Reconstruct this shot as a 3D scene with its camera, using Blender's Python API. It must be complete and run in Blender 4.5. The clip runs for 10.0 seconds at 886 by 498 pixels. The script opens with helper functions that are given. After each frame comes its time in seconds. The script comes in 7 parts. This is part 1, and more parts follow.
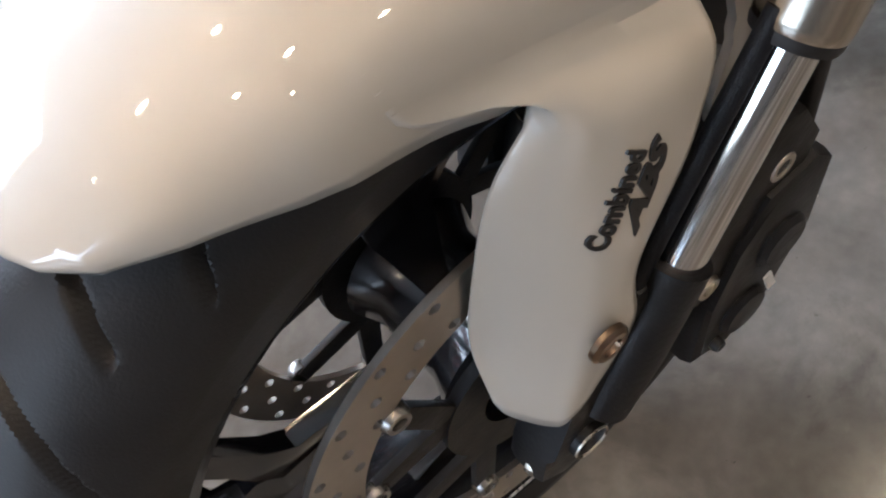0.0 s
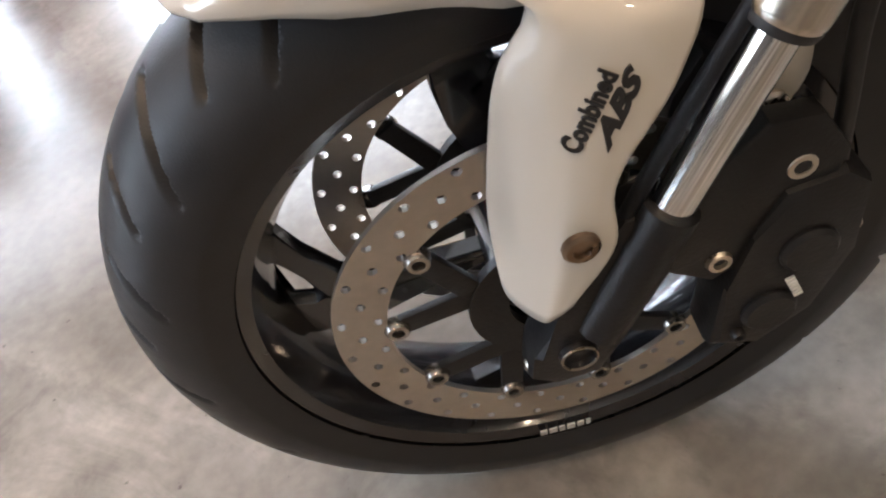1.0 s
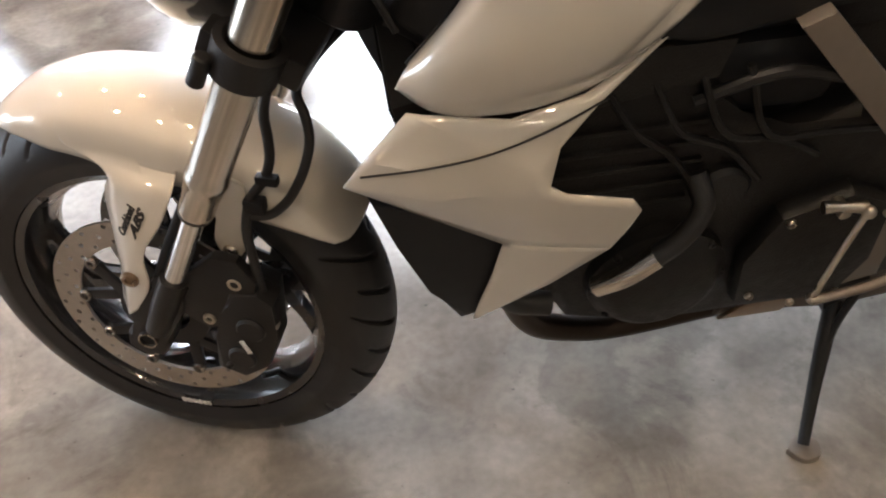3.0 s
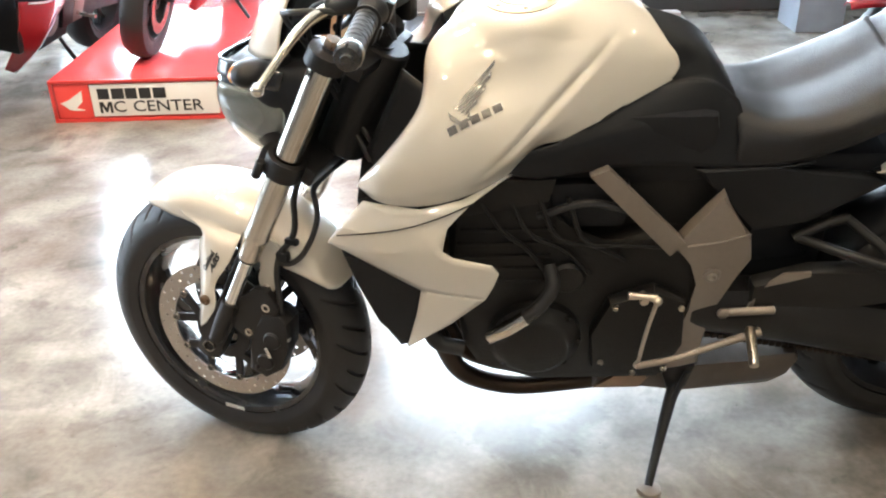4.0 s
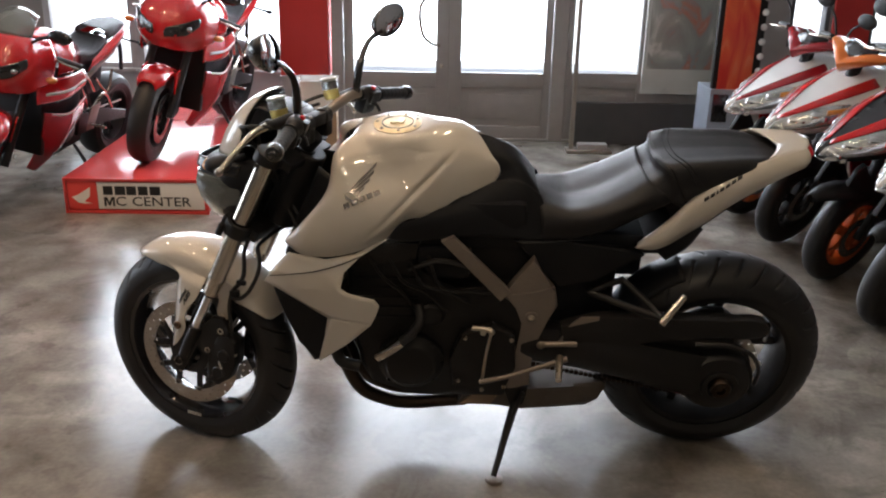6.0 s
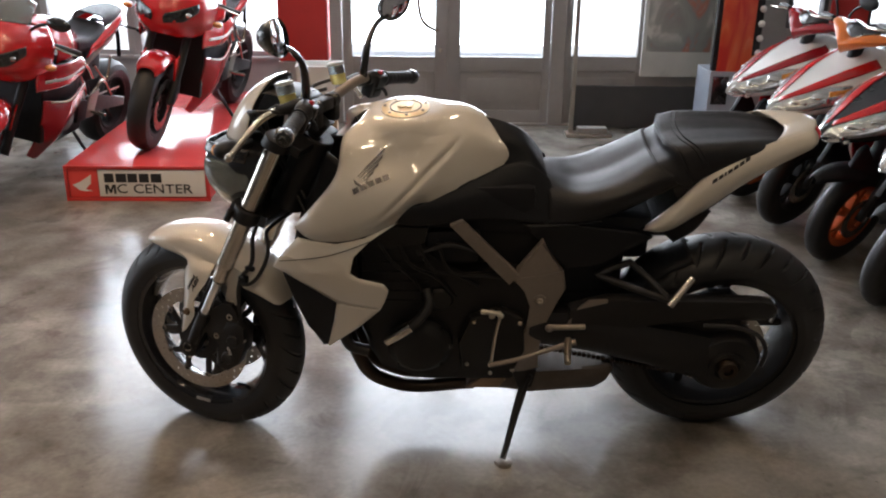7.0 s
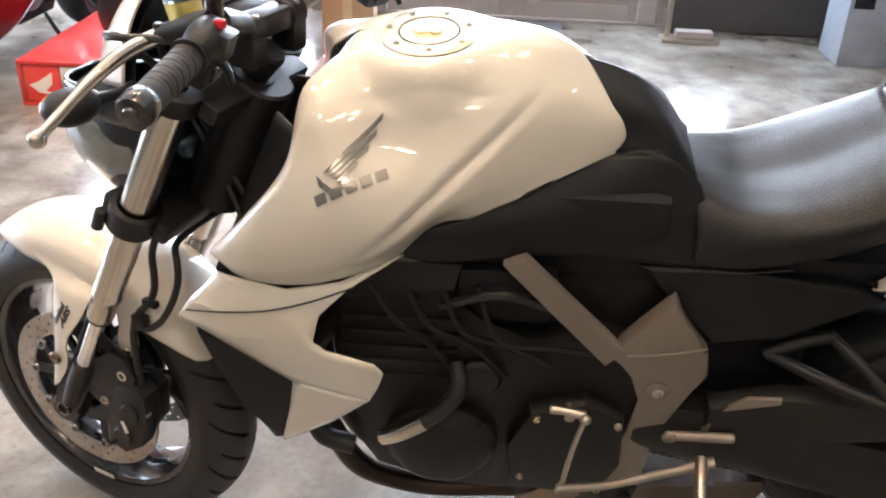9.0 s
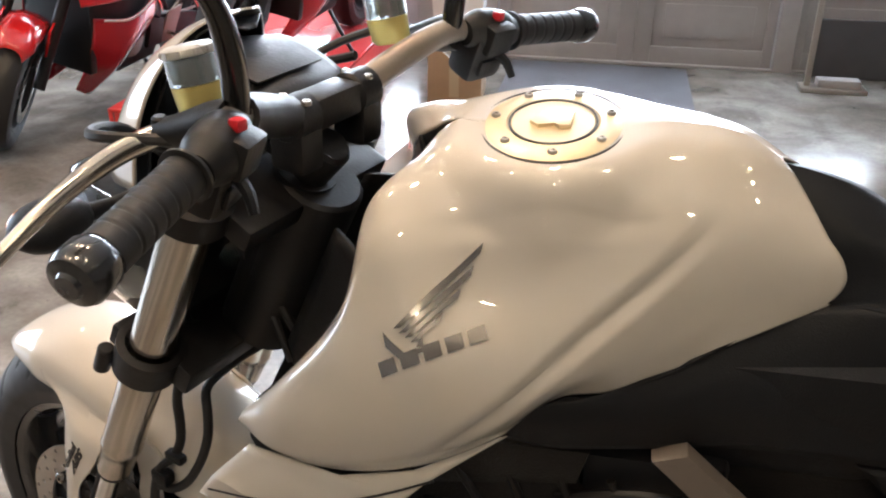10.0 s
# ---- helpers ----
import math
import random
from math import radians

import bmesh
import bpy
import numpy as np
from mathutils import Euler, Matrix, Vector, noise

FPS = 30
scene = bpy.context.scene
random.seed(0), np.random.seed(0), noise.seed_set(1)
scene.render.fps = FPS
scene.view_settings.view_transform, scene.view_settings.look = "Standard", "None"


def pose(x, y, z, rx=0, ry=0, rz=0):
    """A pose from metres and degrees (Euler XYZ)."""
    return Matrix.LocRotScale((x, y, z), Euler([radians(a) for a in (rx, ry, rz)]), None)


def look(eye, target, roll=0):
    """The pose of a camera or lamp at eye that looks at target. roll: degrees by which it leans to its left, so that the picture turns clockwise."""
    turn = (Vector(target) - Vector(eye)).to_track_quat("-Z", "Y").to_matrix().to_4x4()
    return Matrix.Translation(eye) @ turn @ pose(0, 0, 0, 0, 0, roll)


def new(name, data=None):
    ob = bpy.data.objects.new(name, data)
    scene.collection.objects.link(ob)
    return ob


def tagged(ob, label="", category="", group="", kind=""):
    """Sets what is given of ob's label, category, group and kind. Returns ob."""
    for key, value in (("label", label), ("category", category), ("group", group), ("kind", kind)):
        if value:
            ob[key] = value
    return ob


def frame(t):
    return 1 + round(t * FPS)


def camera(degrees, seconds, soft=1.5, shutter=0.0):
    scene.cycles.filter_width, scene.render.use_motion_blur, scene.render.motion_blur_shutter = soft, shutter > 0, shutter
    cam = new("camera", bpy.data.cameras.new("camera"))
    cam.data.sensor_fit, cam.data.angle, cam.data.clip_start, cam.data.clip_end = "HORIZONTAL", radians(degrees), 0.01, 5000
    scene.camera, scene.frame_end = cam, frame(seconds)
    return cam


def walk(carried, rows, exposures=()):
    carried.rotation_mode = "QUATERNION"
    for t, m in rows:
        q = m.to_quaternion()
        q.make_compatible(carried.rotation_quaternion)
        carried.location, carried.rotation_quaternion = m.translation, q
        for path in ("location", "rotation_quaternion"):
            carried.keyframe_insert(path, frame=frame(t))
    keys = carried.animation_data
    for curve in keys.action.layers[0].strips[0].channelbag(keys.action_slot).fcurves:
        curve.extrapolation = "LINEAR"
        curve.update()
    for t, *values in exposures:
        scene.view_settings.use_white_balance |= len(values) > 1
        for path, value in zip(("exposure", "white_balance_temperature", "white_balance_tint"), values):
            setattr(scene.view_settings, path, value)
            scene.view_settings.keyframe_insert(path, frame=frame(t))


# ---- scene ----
cam = camera(52.8, 10.0, 2.1)
PATH = [
    (0, (-0.199, -0.252, 0.775), (0.604, 0.547, -0.873), -17.9),
    (0.5, (-0.179, -0.354, 0.78), (0.389, 0.732, -0.801), -21.7),
    (1, (-0.193, -0.444, 0.781), (0.211, 0.839, -0.699), -19.4),
    (1.5, (-0.165, -0.52, 0.833), (0.219, 0.86, -0.563), -18.5),
    (2, (-0.084, -0.673, 0.965), (0.288, 0.646, -0.492), -14.6),
    (2.5, (0.096, -0.782, 1.028), (0.389, 0.588, -0.4), -8.0),
    (4, (0.447, -1.66, 1.283), (0.433, 0.112, 0.355), -1.4),
    (4.5, (0.539, -1.938, 1.354), (0.558, -0.115, 0.531), -1.0),
    (5, (0.685, -2.219, 1.407), (0.654, -0.349, 0.698), 0.2),
    (5.5, (0.683, -2.373, 1.431), (0.694, -0.491, 0.756), 1.4),
    (7, (0.636, -2.388, 1.428), (0.662, -0.517, 0.721), 0.8),
    (7.5, (0.682, -2.197, 1.414), (0.673, -0.345, 0.658), 2.0),
    (8, (0.608, -1.882, 1.355), (0.73, -0.05, 0.561), 1.6),
    (8.5, (0.621, -1.586, 1.321), (0.839, 0.181, 0.409), 2.6),
    (9, (0.654, -1.322, 1.268), (0.565, 0.438, 0.322), 2.3),
    (9.5, (0.592, -1.103, 1.243), (0.408, 0.687, 0.369), 1.1),
    (10, (0.612, -0.96, 1.22), (0.286, 0.806, 0.34), 0.6),
]
EXPOSURES = [(0, 1.44, 5620, 10), (0.5, 1.21, 5560, 11), (1, 1.95, 6030, 12), (1.5, 2.02, 6190, 12), (2, 1.59, 6310, 12), (2.5, 1.61, 6460, 15), (4, 2.88, 5850, 5), (4.5, 2.87, 5850, 6), (5, 2.04, 6050, 10), (5.5, 1.23, 6350, 13), (7, 1.13, 6400, 13), (7.5, 1.74, 6300, 13), (8, 2.06, 6160, 11), (8.5, 2.61, 6060, 10), (9, 2.62, 5960, 11), (9.5, 2.69, 5910, 11), (10, 1.95, 6060, 11)]
walk(cam, [(t, look(eye, target, roll)) for t, eye, target, roll in PATH], EXPOSURES)

# ---- light ----
world = bpy.data.worlds.new("sky")
scene.world = world
world.use_nodes = True
wt = world.node_tree
sky = wt.nodes.new("ShaderNodeTexSky")
sky.sky_type, sky.sun_disc = "NISHITA", False
sky.sun_elevation, sky.sun_rotation = radians(50), radians(180)
wt.links.new(sky.outputs[0], wt.nodes["Background"].inputs[0])
wt.nodes["Background"].inputs[1].default_value = 0.12


def lamp(name, kind, m, power, colour, **settings):
    data = bpy.data.lights.new(name, kind)
    data.energy, data.color = power, colour
    for key, value in settings.items():
        setattr(data, key, value)
    ob = new(name, data)
    ob.matrix_world = m
    return ob


# sun on the street, from behind the building
lamp("sun", "SUN", look((0, -10, 12), (0, 0, 0)), 3.0, (1.0, 0.95, 0.88), angle=radians(0.5))
# daylight standing in the glazed openings
DAY = (0.86, 0.93, 1.0)
lamp("daylight_doors", "AREA", look((0.75, 4.03, 1.78), (0.75, 0, 0.9)), 58, DAY, shape="RECTANGLE", size=1.5, size_y=2.6)
lamp("daylight_side_pane", "AREA", look((1.9, 4.03, 1.78), (1.9, 0, 0.9)), 4, DAY, shape="RECTANGLE", size=0.6, size_y=2.6)
lamp("daylight_windows", "AREA", look((-1.36, 4.63, 1.75), (-1.3, 0, 0.7)), 32, DAY, shape="RECTANGLE", size=1.7, size_y=2.5)
lamp("daylight_east_panes", "AREA", look((3.5, 4.03, 1.5), (3.2, 0, 0.5)), 3, DAY, shape="RECTANGLE", size=1.0, size_y=1.6)
# added: cool daylight from the left, through an unseen west window
lamp("added_daylight_west", "AREA", look((-5.95, 1.6, 1.5), (0, 0.2, 0.5)), 40, DAY, shape="RECTANGLE", size=3.2, size_y=1.9)
# warm ceiling spots
WARM = (1.0, 0.6, 0.34)
LIGHTS = [(-1.5, -0.6, 9), (-0.6, -1.0, 4), (0.25, -0.9, 3), (-1.22, 1.08, 14), (-0.45, 0.7, 11), (0.35, 0.6, 7), (-2.69, 1.86, 12), (-1.5, -2.4, 6), (-0.1, -2.6, 4), (0.6, -3.2, 2), (0.77, -2.31, 1.5), (1.55, -0.8, 1), (0.94, -4.15, 1.5), (2.56, -3.05, 1), (3.5, -1.06, 1)]
for lx, ly, watts in LIGHTS:
    lamp("ceiling_spot", "SPOT", look((lx, ly, 3.38), (lx * 0.8, ly + 0.3, 0)), watts * 1.5, WARM, spot_size=radians(95), spot_blend=0.8, shadow_soft_size=0.05)


# ---- materials ----
def material(name, base, rough=0.5, metal=0.0, **inputs):
    m = bpy.data.materials.new(name)
    m.use_nodes = True
    b = m.node_tree.nodes["Principled BSDF"]
    b.inputs["Base Color"].default_value = (*base, 1)
    b.inputs["Roughness"].default_value = rough
    b.inputs["Metallic"].default_value = metal
    for key, value in inputs.items():
        b.inputs[key.replace("_", " ")].default_value = value
    return m


def worn(m, scale=30.0, tone=0.15, rough=0.12, bump=0.0, fine=200.0, coarse=4.0):
    """Varies a material's colour and roughness at two scales, with fine relief."""
    t = m.node_tree
    b = t.nodes["Principled BSDF"]
    base = tuple(b.inputs["Base Color"].default_value)
    level = b.inputs["Roughness"].default_value
    at = t.nodes.new("ShaderNodeTexCoord")
    n1, n2 = t.nodes.new("ShaderNodeTexNoise"), t.nodes.new("ShaderNodeTexNoise")
    n1.inputs["Scale"].default_value, n2.inputs["Scale"].default_value = scale, coarse
    n1.inputs["Detail"].default_value, n2.inputs["Detail"].default_value = 6, 4
    add = t.nodes.new("ShaderNodeMath")
    add.operation = "ADD"
    for n in (n1, n2):
        t.links.new(at.outputs["Object"], n.inputs["Vector"])
    t.links.new(n1.outputs["Fac"], add.inputs[0])
    t.links.new(n2.outputs["Fac"], add.inputs[1])
    shade = t.nodes.new("ShaderNodeMapRange")
    shade.inputs["From Min"].default_value, shade.inputs["From Max"].default_value = 0.6, 1.4
    shade.inputs["To Min"].default_value, shade.inputs["To Max"].default_value = 1 - tone, 1 + tone
    t.links.new(add.outputs[0], shade.inputs["Value"])
    mix = t.nodes.new("ShaderNodeVectorMath")
    mix.operation = "SCALE"
    mix.inputs[0].default_value = base[:3]
    t.links.new(shade.outputs["Result"], mix.inputs["Scale"])
    t.links.new(mix.outputs["Vector"], b.inputs["Base Color"])
    gloss = t.nodes.new("ShaderNodeMapRange")
    gloss.inputs["From Min"].default_value, gloss.inputs["From Max"].default_value = 0.6, 1.4
    gloss.inputs["To Min"].default_value, gloss.inputs["To Max"].default_value = max(0.02, level - rough), min(1, level + rough)
    t.links.new(add.outputs[0], gloss.inputs["Value"])
    t.links.new(gloss.outputs["Result"], b.inputs["Roughness"])
    if bump:
        n3, bp = t.nodes.new("ShaderNodeTexNoise"), t.nodes.new("ShaderNodeBump")
        n3.inputs["Scale"].default_value = fine
        bp.inputs["Strength"].default_value, bp.inputs["Distance"].default_value = bump, 0.002
        t.links.new(at.outputs["Object"], n3.inputs["Vector"])
        t.links.new(n3.outputs["Fac"], bp.inputs["Height"])
        t.links.new(bp.outputs["Normal"], b.inputs["Normal"])
    return m


def concrete():
    """Polished concrete: broad cloudy stains, trowel mottling, dark scuffs, uneven gloss."""
    m = material("polished_concrete", (0.4, 0.36, 0.31), 0.3, Specular_IOR_Level=0.3)
    t = m.node_tree
    b = t.nodes["Principled BSDF"]
    at = t.nodes.new("ShaderNodeTexCoord")
    noises = []
    for scale, detail, warp in ((1.7, 8, 0.3), (5.5, 8, 0.4), (60.0, 5, 0.0), (17.0, 6, 0.5)):
        n = t.nodes.new("ShaderNodeTexNoise")
        n.inputs["Scale"].default_value, n.inputs["Detail"].default_value, n.inputs["Distortion"].default_value = scale, detail, warp
        t.links.new(at.outputs["Object"], n.inputs["Vector"])
        noises.append(n.outputs["Fac"])
    broad = t.nodes.new("ShaderNodeValToRGB")
    broad.color_ramp.elements[0].position, broad.color_ramp.elements[0].color = 0.42, (0.135, 0.12, 0.102, 1)
    broad.color_ramp.elements[1].position, broad.color_ramp.elements[1].color = 0.59, (0.235, 0.219, 0.197, 1)
    t.links.new(noises[0], broad.inputs[0])
    mottle = t.nodes.new("ShaderNodeMapRange")
    mottle.inputs["From Min"].default_value, mottle.inputs["From Max"].default_value = 0.3, 0.7
    mottle.inputs["To Min"].default_value, mottle.inputs["To Max"].default_value = 0.7, 1.26
    t.links.new(noises[1], mottle.inputs["Value"])
    grain = t.nodes.new("ShaderNodeMapRange")
    grain.inputs["From Min"].default_value, grain.inputs["From Max"].default_value = 0.3, 0.7
    grain.inputs["To Min"].default_value, grain.inputs["To Max"].default_value = 0.9, 1.1
    t.links.new(noises[2], grain.inputs["Value"])
    scuff = t.nodes.new("ShaderNodeMapRange")
    scuff.inputs["From Min"].default_value, scuff.inputs["From Max"].default_value = 0.5, 0.8
    scuff.inputs["To Min"].default_value, scuff.inputs["To Max"].default_value = 1.0, 0.92
    t.links.new(noises[3], scuff.inputs["Value"])
    marks = []
    for scale, detail, warp, low, high, level in ((2.6, 10, 0.8, 0.53, 0.585, 0.76), (9.0, 9, 0.6, 0.6, 0.66, 0.85), (48.0, 4, 0.0, 0.68, 0.72, 0.6)):
        n, edge = t.nodes.new("ShaderNodeTexNoise"), t.nodes.new("ShaderNodeMapRange")
        n.inputs["Scale"].default_value, n.inputs["Detail"].default_value, n.inputs["Distortion"].default_value = scale, detail, warp
        n.inputs["Roughness"].default_value = 0.62
        edge.inputs["From Min"].default_value, edge.inputs["From Max"].default_value = low, high
        edge.inputs["To Min"].default_value, edge.inputs["To Max"].default_value = 1.0, level
        t.links.new(at.outputs["Object"], n.inputs["Vector"])
        t.links.new(n.outputs["Fac"], edge.inputs["Value"])
        marks.append(edge)
    colour = broad.outputs[0]
    for f in (mottle, grain, scuff, *marks):
        k = t.nodes.new("ShaderNodeVectorMath")
        k.operation = "SCALE"
        t.links.new(colour, k.inputs[0])
        t.links.new(f.outputs["Result"], k.inputs["Scale"])
        colour = k.outputs["Vector"]
    t.links.new(colour, b.inputs["Base Color"])
    gloss = t.nodes.new("ShaderNodeMapRange")
    gloss.inputs["From Min"].default_value, gloss.inputs["From Max"].default_value = 0.3, 0.7
    gloss.inputs["To Min"].default_value, gloss.inputs["To Max"].default_value = 0.14, 0.22
    t.links.new(noises[1], gloss.inputs["Value"])
    t.links.new(gloss.outputs["Result"], b.inputs["Roughness"])
    bp = t.nodes.new("ShaderNodeBump")
    bp.inputs["Strength"].default_value, bp.inputs["Distance"].default_value = 0.008, 0.003
    t.links.new(noises[3], bp.inputs["Height"])
    t.links.new(bp.outputs["Normal"], b.inputs["Normal"])
    return m


M_FLOOR = concrete()
M_WALL = worn(material("painted_plaster", (0.62, 0.6, 0.58), 0.75), 8, 0.08, 0.1, 0.2, 90)
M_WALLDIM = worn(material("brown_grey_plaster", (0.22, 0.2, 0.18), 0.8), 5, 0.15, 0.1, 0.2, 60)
M_CEIL = worn(material("ceiling_paint", (0.55, 0.53, 0.5), 0.85), 6, 0.06, 0.05)
M_DOORPAINT = worn(material("grey_door_paint", (0.36, 0.345, 0.34), 0.45), 14, 0.08, 0.1, 0.1, 120)
M_REDPAINT = worn(material("red_wall_paint", (0.55, 0.035, 0.03), 0.5), 10, 0.08, 0.1)
M_PEARL = worn(material("pearl_white_paint", (0.58, 0.545, 0.48), 0.4, 0.06, Coat_Weight=1.0, Coat_Roughness=0.018, Coat_IOR=1.75, Specular_IOR_Level=0.3), 3, 0.03, 0.04, 0.0, 200, 1.5)
M_BLACKGLOSS = worn(material("gloss_black_paint", (0.009, 0.009, 0.011), 0.25, 0.0, Coat_Weight=0.8, Coat_Roughness=0.08), 20, 0.2, 0.08)
M_BLACK = worn(material("satin_black_metal", (0.01, 0.01, 0.011), 0.45, 0.0, Specular_IOR_Level=0.35), 60, 0.3, 0.12, 0.15, 300)
M_PLASTIC = worn(material("black_plastic", (0.008, 0.009, 0.0115), 0.48, 0.0, Specular_IOR_Level=0.25), 90, 0.2, 0.1, 0.25, 700)
M_RUBBER = worn(material("tyre_rubber", (0.011, 0.011, 0.012), 0.5, 0.0, Specular_IOR_Level=0.5), 40, 0.3, 0.12, 0.1, 700)
M_VINYL = worn(material("seat_vinyl", (0.012, 0.0125, 0.015), 0.45, 0.0, Specular_IOR_Level=0.32), 20, 0.15, 0.08, 0.5, 500)
M_FORK = worn(material("satin_aluminium", (0.6, 0.55, 0.48), 0.2, 1.0), 6, 0.02, 0.02)
M_CHROME = worn(material("chrome", (0.78, 0.77, 0.76), 0.07, 1.0), 30, 0.04, 0.03)
M_STEEL = worn(material("brushed_disc_steel", (0.47, 0.43, 0.38), 0.36, 1.0), 120, 0.12, 0.1)
M_BOLT = worn(material("zinc_bolt", (0.55, 0.5, 0.43), 0.32, 1.0), 60, 0.15, 0.1)
M_ALU = worn(material("painted_aluminium", (0.23, 0.2, 0.175), 0.42, 0.5), 90, 0.08, 0.1, 0.1, 400)
M_MUFFLER = worn(material("dull_muffler_steel", (0.13, 0.11, 0.095), 0.42, 0.7), 25, 0.25, 0.12)
M_EXHAUST = worn(material("heat_tinted_steel", (0.27, 0.19, 0.13), 0.3, 1.0), 12, 0.25, 0.12)
M_HEADER = worn(material("heat_darkened_steel", (0.05, 0.038, 0.03), 0.4, 1.0), 12, 0.3, 0.12)
M_ENGINE = worn(material("engine_black", (0.008, 0.008, 0.0085), 0.5, 0.1, Specular_IOR_Level=0.35), 70, 0.3, 0.15, 0.35, 350)
M_GOLD = worn(material("pale_cap_metal", (0.86, 0.72, 0.48), 0.38, 0.55), 80, 0.08, 0.08)
M_LIDGREY = worn(material("pale_translucent_plastic", (0.5, 0.5, 0.48), 0.3, 0.0, Transmission_Weight=0.15), 40, 0.08, 0.05)
M_FLUID = material("brake_fluid", (0.72, 0.6, 0.2), 0.25, 0.0, Transmission_Weight=0.2)
M_AMBER = material("amber_lens", (0.6, 0.22, 0.04), 0.2, 0.0, Coat_Weight=1.0)
M_LENS = material("smoked_lens", (0.25, 0.28, 0.27), 0.06, 0.0, Transmission_Weight=0.55, Coat_Weight=1.0)
M_LAMPGLASS = worn(material("clear_lamp_lens", (0.62, 0.63, 0.64), 0.16, 0.75, Coat_Weight=1.0), 45, 0.35, 0.1, 0.5, 60)
M_MIRROR = material("mirror_glass", (0.85, 0.86, 0.87), 0.02, 1.0)
M_DECAL = worn(material("black_decal", (0.016, 0.016, 0.017), 0.35), 40, 0.1, 0.05)
M_DARKCHROME = worn(material("dark_chrome_emblem", (0.3, 0.28, 0.26), 0.22, 0.9), 60, 0.1, 0.08)
M_REDBIKE = worn(material("racing_red_paint", (0.5, 0.01, 0.012), 0.2, 0.0, Coat_Weight=1.0, Coat_Roughness=0.05), 5, 0.04, 0.04)
M_DARKRED = worn(material("deep_red_paint", (0.3, 0.01, 0.016), 0.25, 0.0, Coat_Weight=0.8), 5, 0.06, 0.05)
M_ORANGE = worn(material("orange_paint", (0.72, 0.17, 0.02), 0.3, 0.0, Coat_Weight=0.8), 6, 0.05, 0.05)
M_WHITEPAINT = worn(material("white_paint", (0.75, 0.75, 0.74), 0.25, 0.0, Coat_Weight=0.8), 5, 0.04, 0.05)
M_SIGNRED = worn(material("sign_red_board", (0.58, 0.045, 0.04), 0.35), 8, 0.06, 0.08)
M_SIGNWHITE = worn(material("sign_white_board", (0.76, 0.74, 0.7), 0.4), 8, 0.04, 0.08)
M_PEDTOP = worn(material("glossy_red_deck", (0.56, 0.06, 0.06), 0.18), 6, 0.06, 0.06)
M_CARD = worn(material("brown_cardboard", (0.35, 0.24, 0.15), 0.8), 20, 0.1, 0.05, 0.2, 90)
M_MAT = worn(material("grey_door_mat", (0.09, 0.09, 0.1), 0.9), 200, 0.3, 0.05, 0.6, 500)
M_REDLENS = material("red_switch", (0.6, 0.02, 0.03), 0.3)
M_TYREWHITE = material("rim_sticker", (0.62, 0.6, 0.56), 0.4)


def glass():
    m = material("window_glass", (0.9, 0.93, 0.94), 0.02, 0.0, Transmission_Weight=1.0, IOR=1.45)
    return m


M_GLASS = glass()
M_BULB = bpy.data.materials.new("warm_bulb")
M_BULB.use_nodes = True
M_BULB.node_tree.nodes["Principled BSDF"].inputs["Emission Color"].default_value = (1.0, 0.78, 0.5, 1)
M_BULB.node_tree.nodes["Principled BSDF"].inputs["Emission Strength"].default_value = 60.0
M_FAR = bpy.data.materials.new("glowing_street_backdrop")
M_FAR.use_nodes = True


# The street's daylight brightness is put into the backdrop sheet as emission.
def far_street():
    t = M_FAR.node_tree
    b = t.nodes["Principled BSDF"]
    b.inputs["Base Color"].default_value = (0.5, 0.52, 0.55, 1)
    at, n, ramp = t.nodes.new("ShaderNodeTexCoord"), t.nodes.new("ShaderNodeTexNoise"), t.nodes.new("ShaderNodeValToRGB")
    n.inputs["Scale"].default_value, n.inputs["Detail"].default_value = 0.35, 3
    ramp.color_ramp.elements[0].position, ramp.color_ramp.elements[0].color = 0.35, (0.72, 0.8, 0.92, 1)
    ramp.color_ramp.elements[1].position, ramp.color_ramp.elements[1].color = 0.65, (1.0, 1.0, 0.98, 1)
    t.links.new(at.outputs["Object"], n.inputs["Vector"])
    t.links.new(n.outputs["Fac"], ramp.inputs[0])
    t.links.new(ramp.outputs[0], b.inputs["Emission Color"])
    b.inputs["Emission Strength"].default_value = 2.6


far_street()
M_OUTSIDE = worn(material("pale_pavement", (0.45, 0.44, 0.42), 0.85), 3, 0.15, 0.05, 0.2, 30)
M_BOARD = worn(material("notice_board_face", (0.62, 0.64, 0.62), 0.35), 6, 0.1, 0.1)
M_DARKPANEL = worn(material("dark_panel", (0.07, 0.07, 0.075), 0.5), 12, 0.15, 0.1)
M_SIGNRED2 = worn(material("bright_sign_red", (0.75, 0.07, 0.06), 0.35), 8, 0.05, 0.06)
M_TAPE = material("packing_tape", (0.45, 0.36, 0.24), 0.3)
M_RIMORANGE = worn(material("orange_rim", (0.5, 0.085, 0.012), 0.4), 20, 0.08, 0.08)
M_BASE = worn(material("grey_blue_laminate", (0.3, 0.34, 0.4), 0.4), 8, 0.15, 0.1)
M_POSTER = material("printed_poster", (0.7, 0.12, 0.05), 0.35)


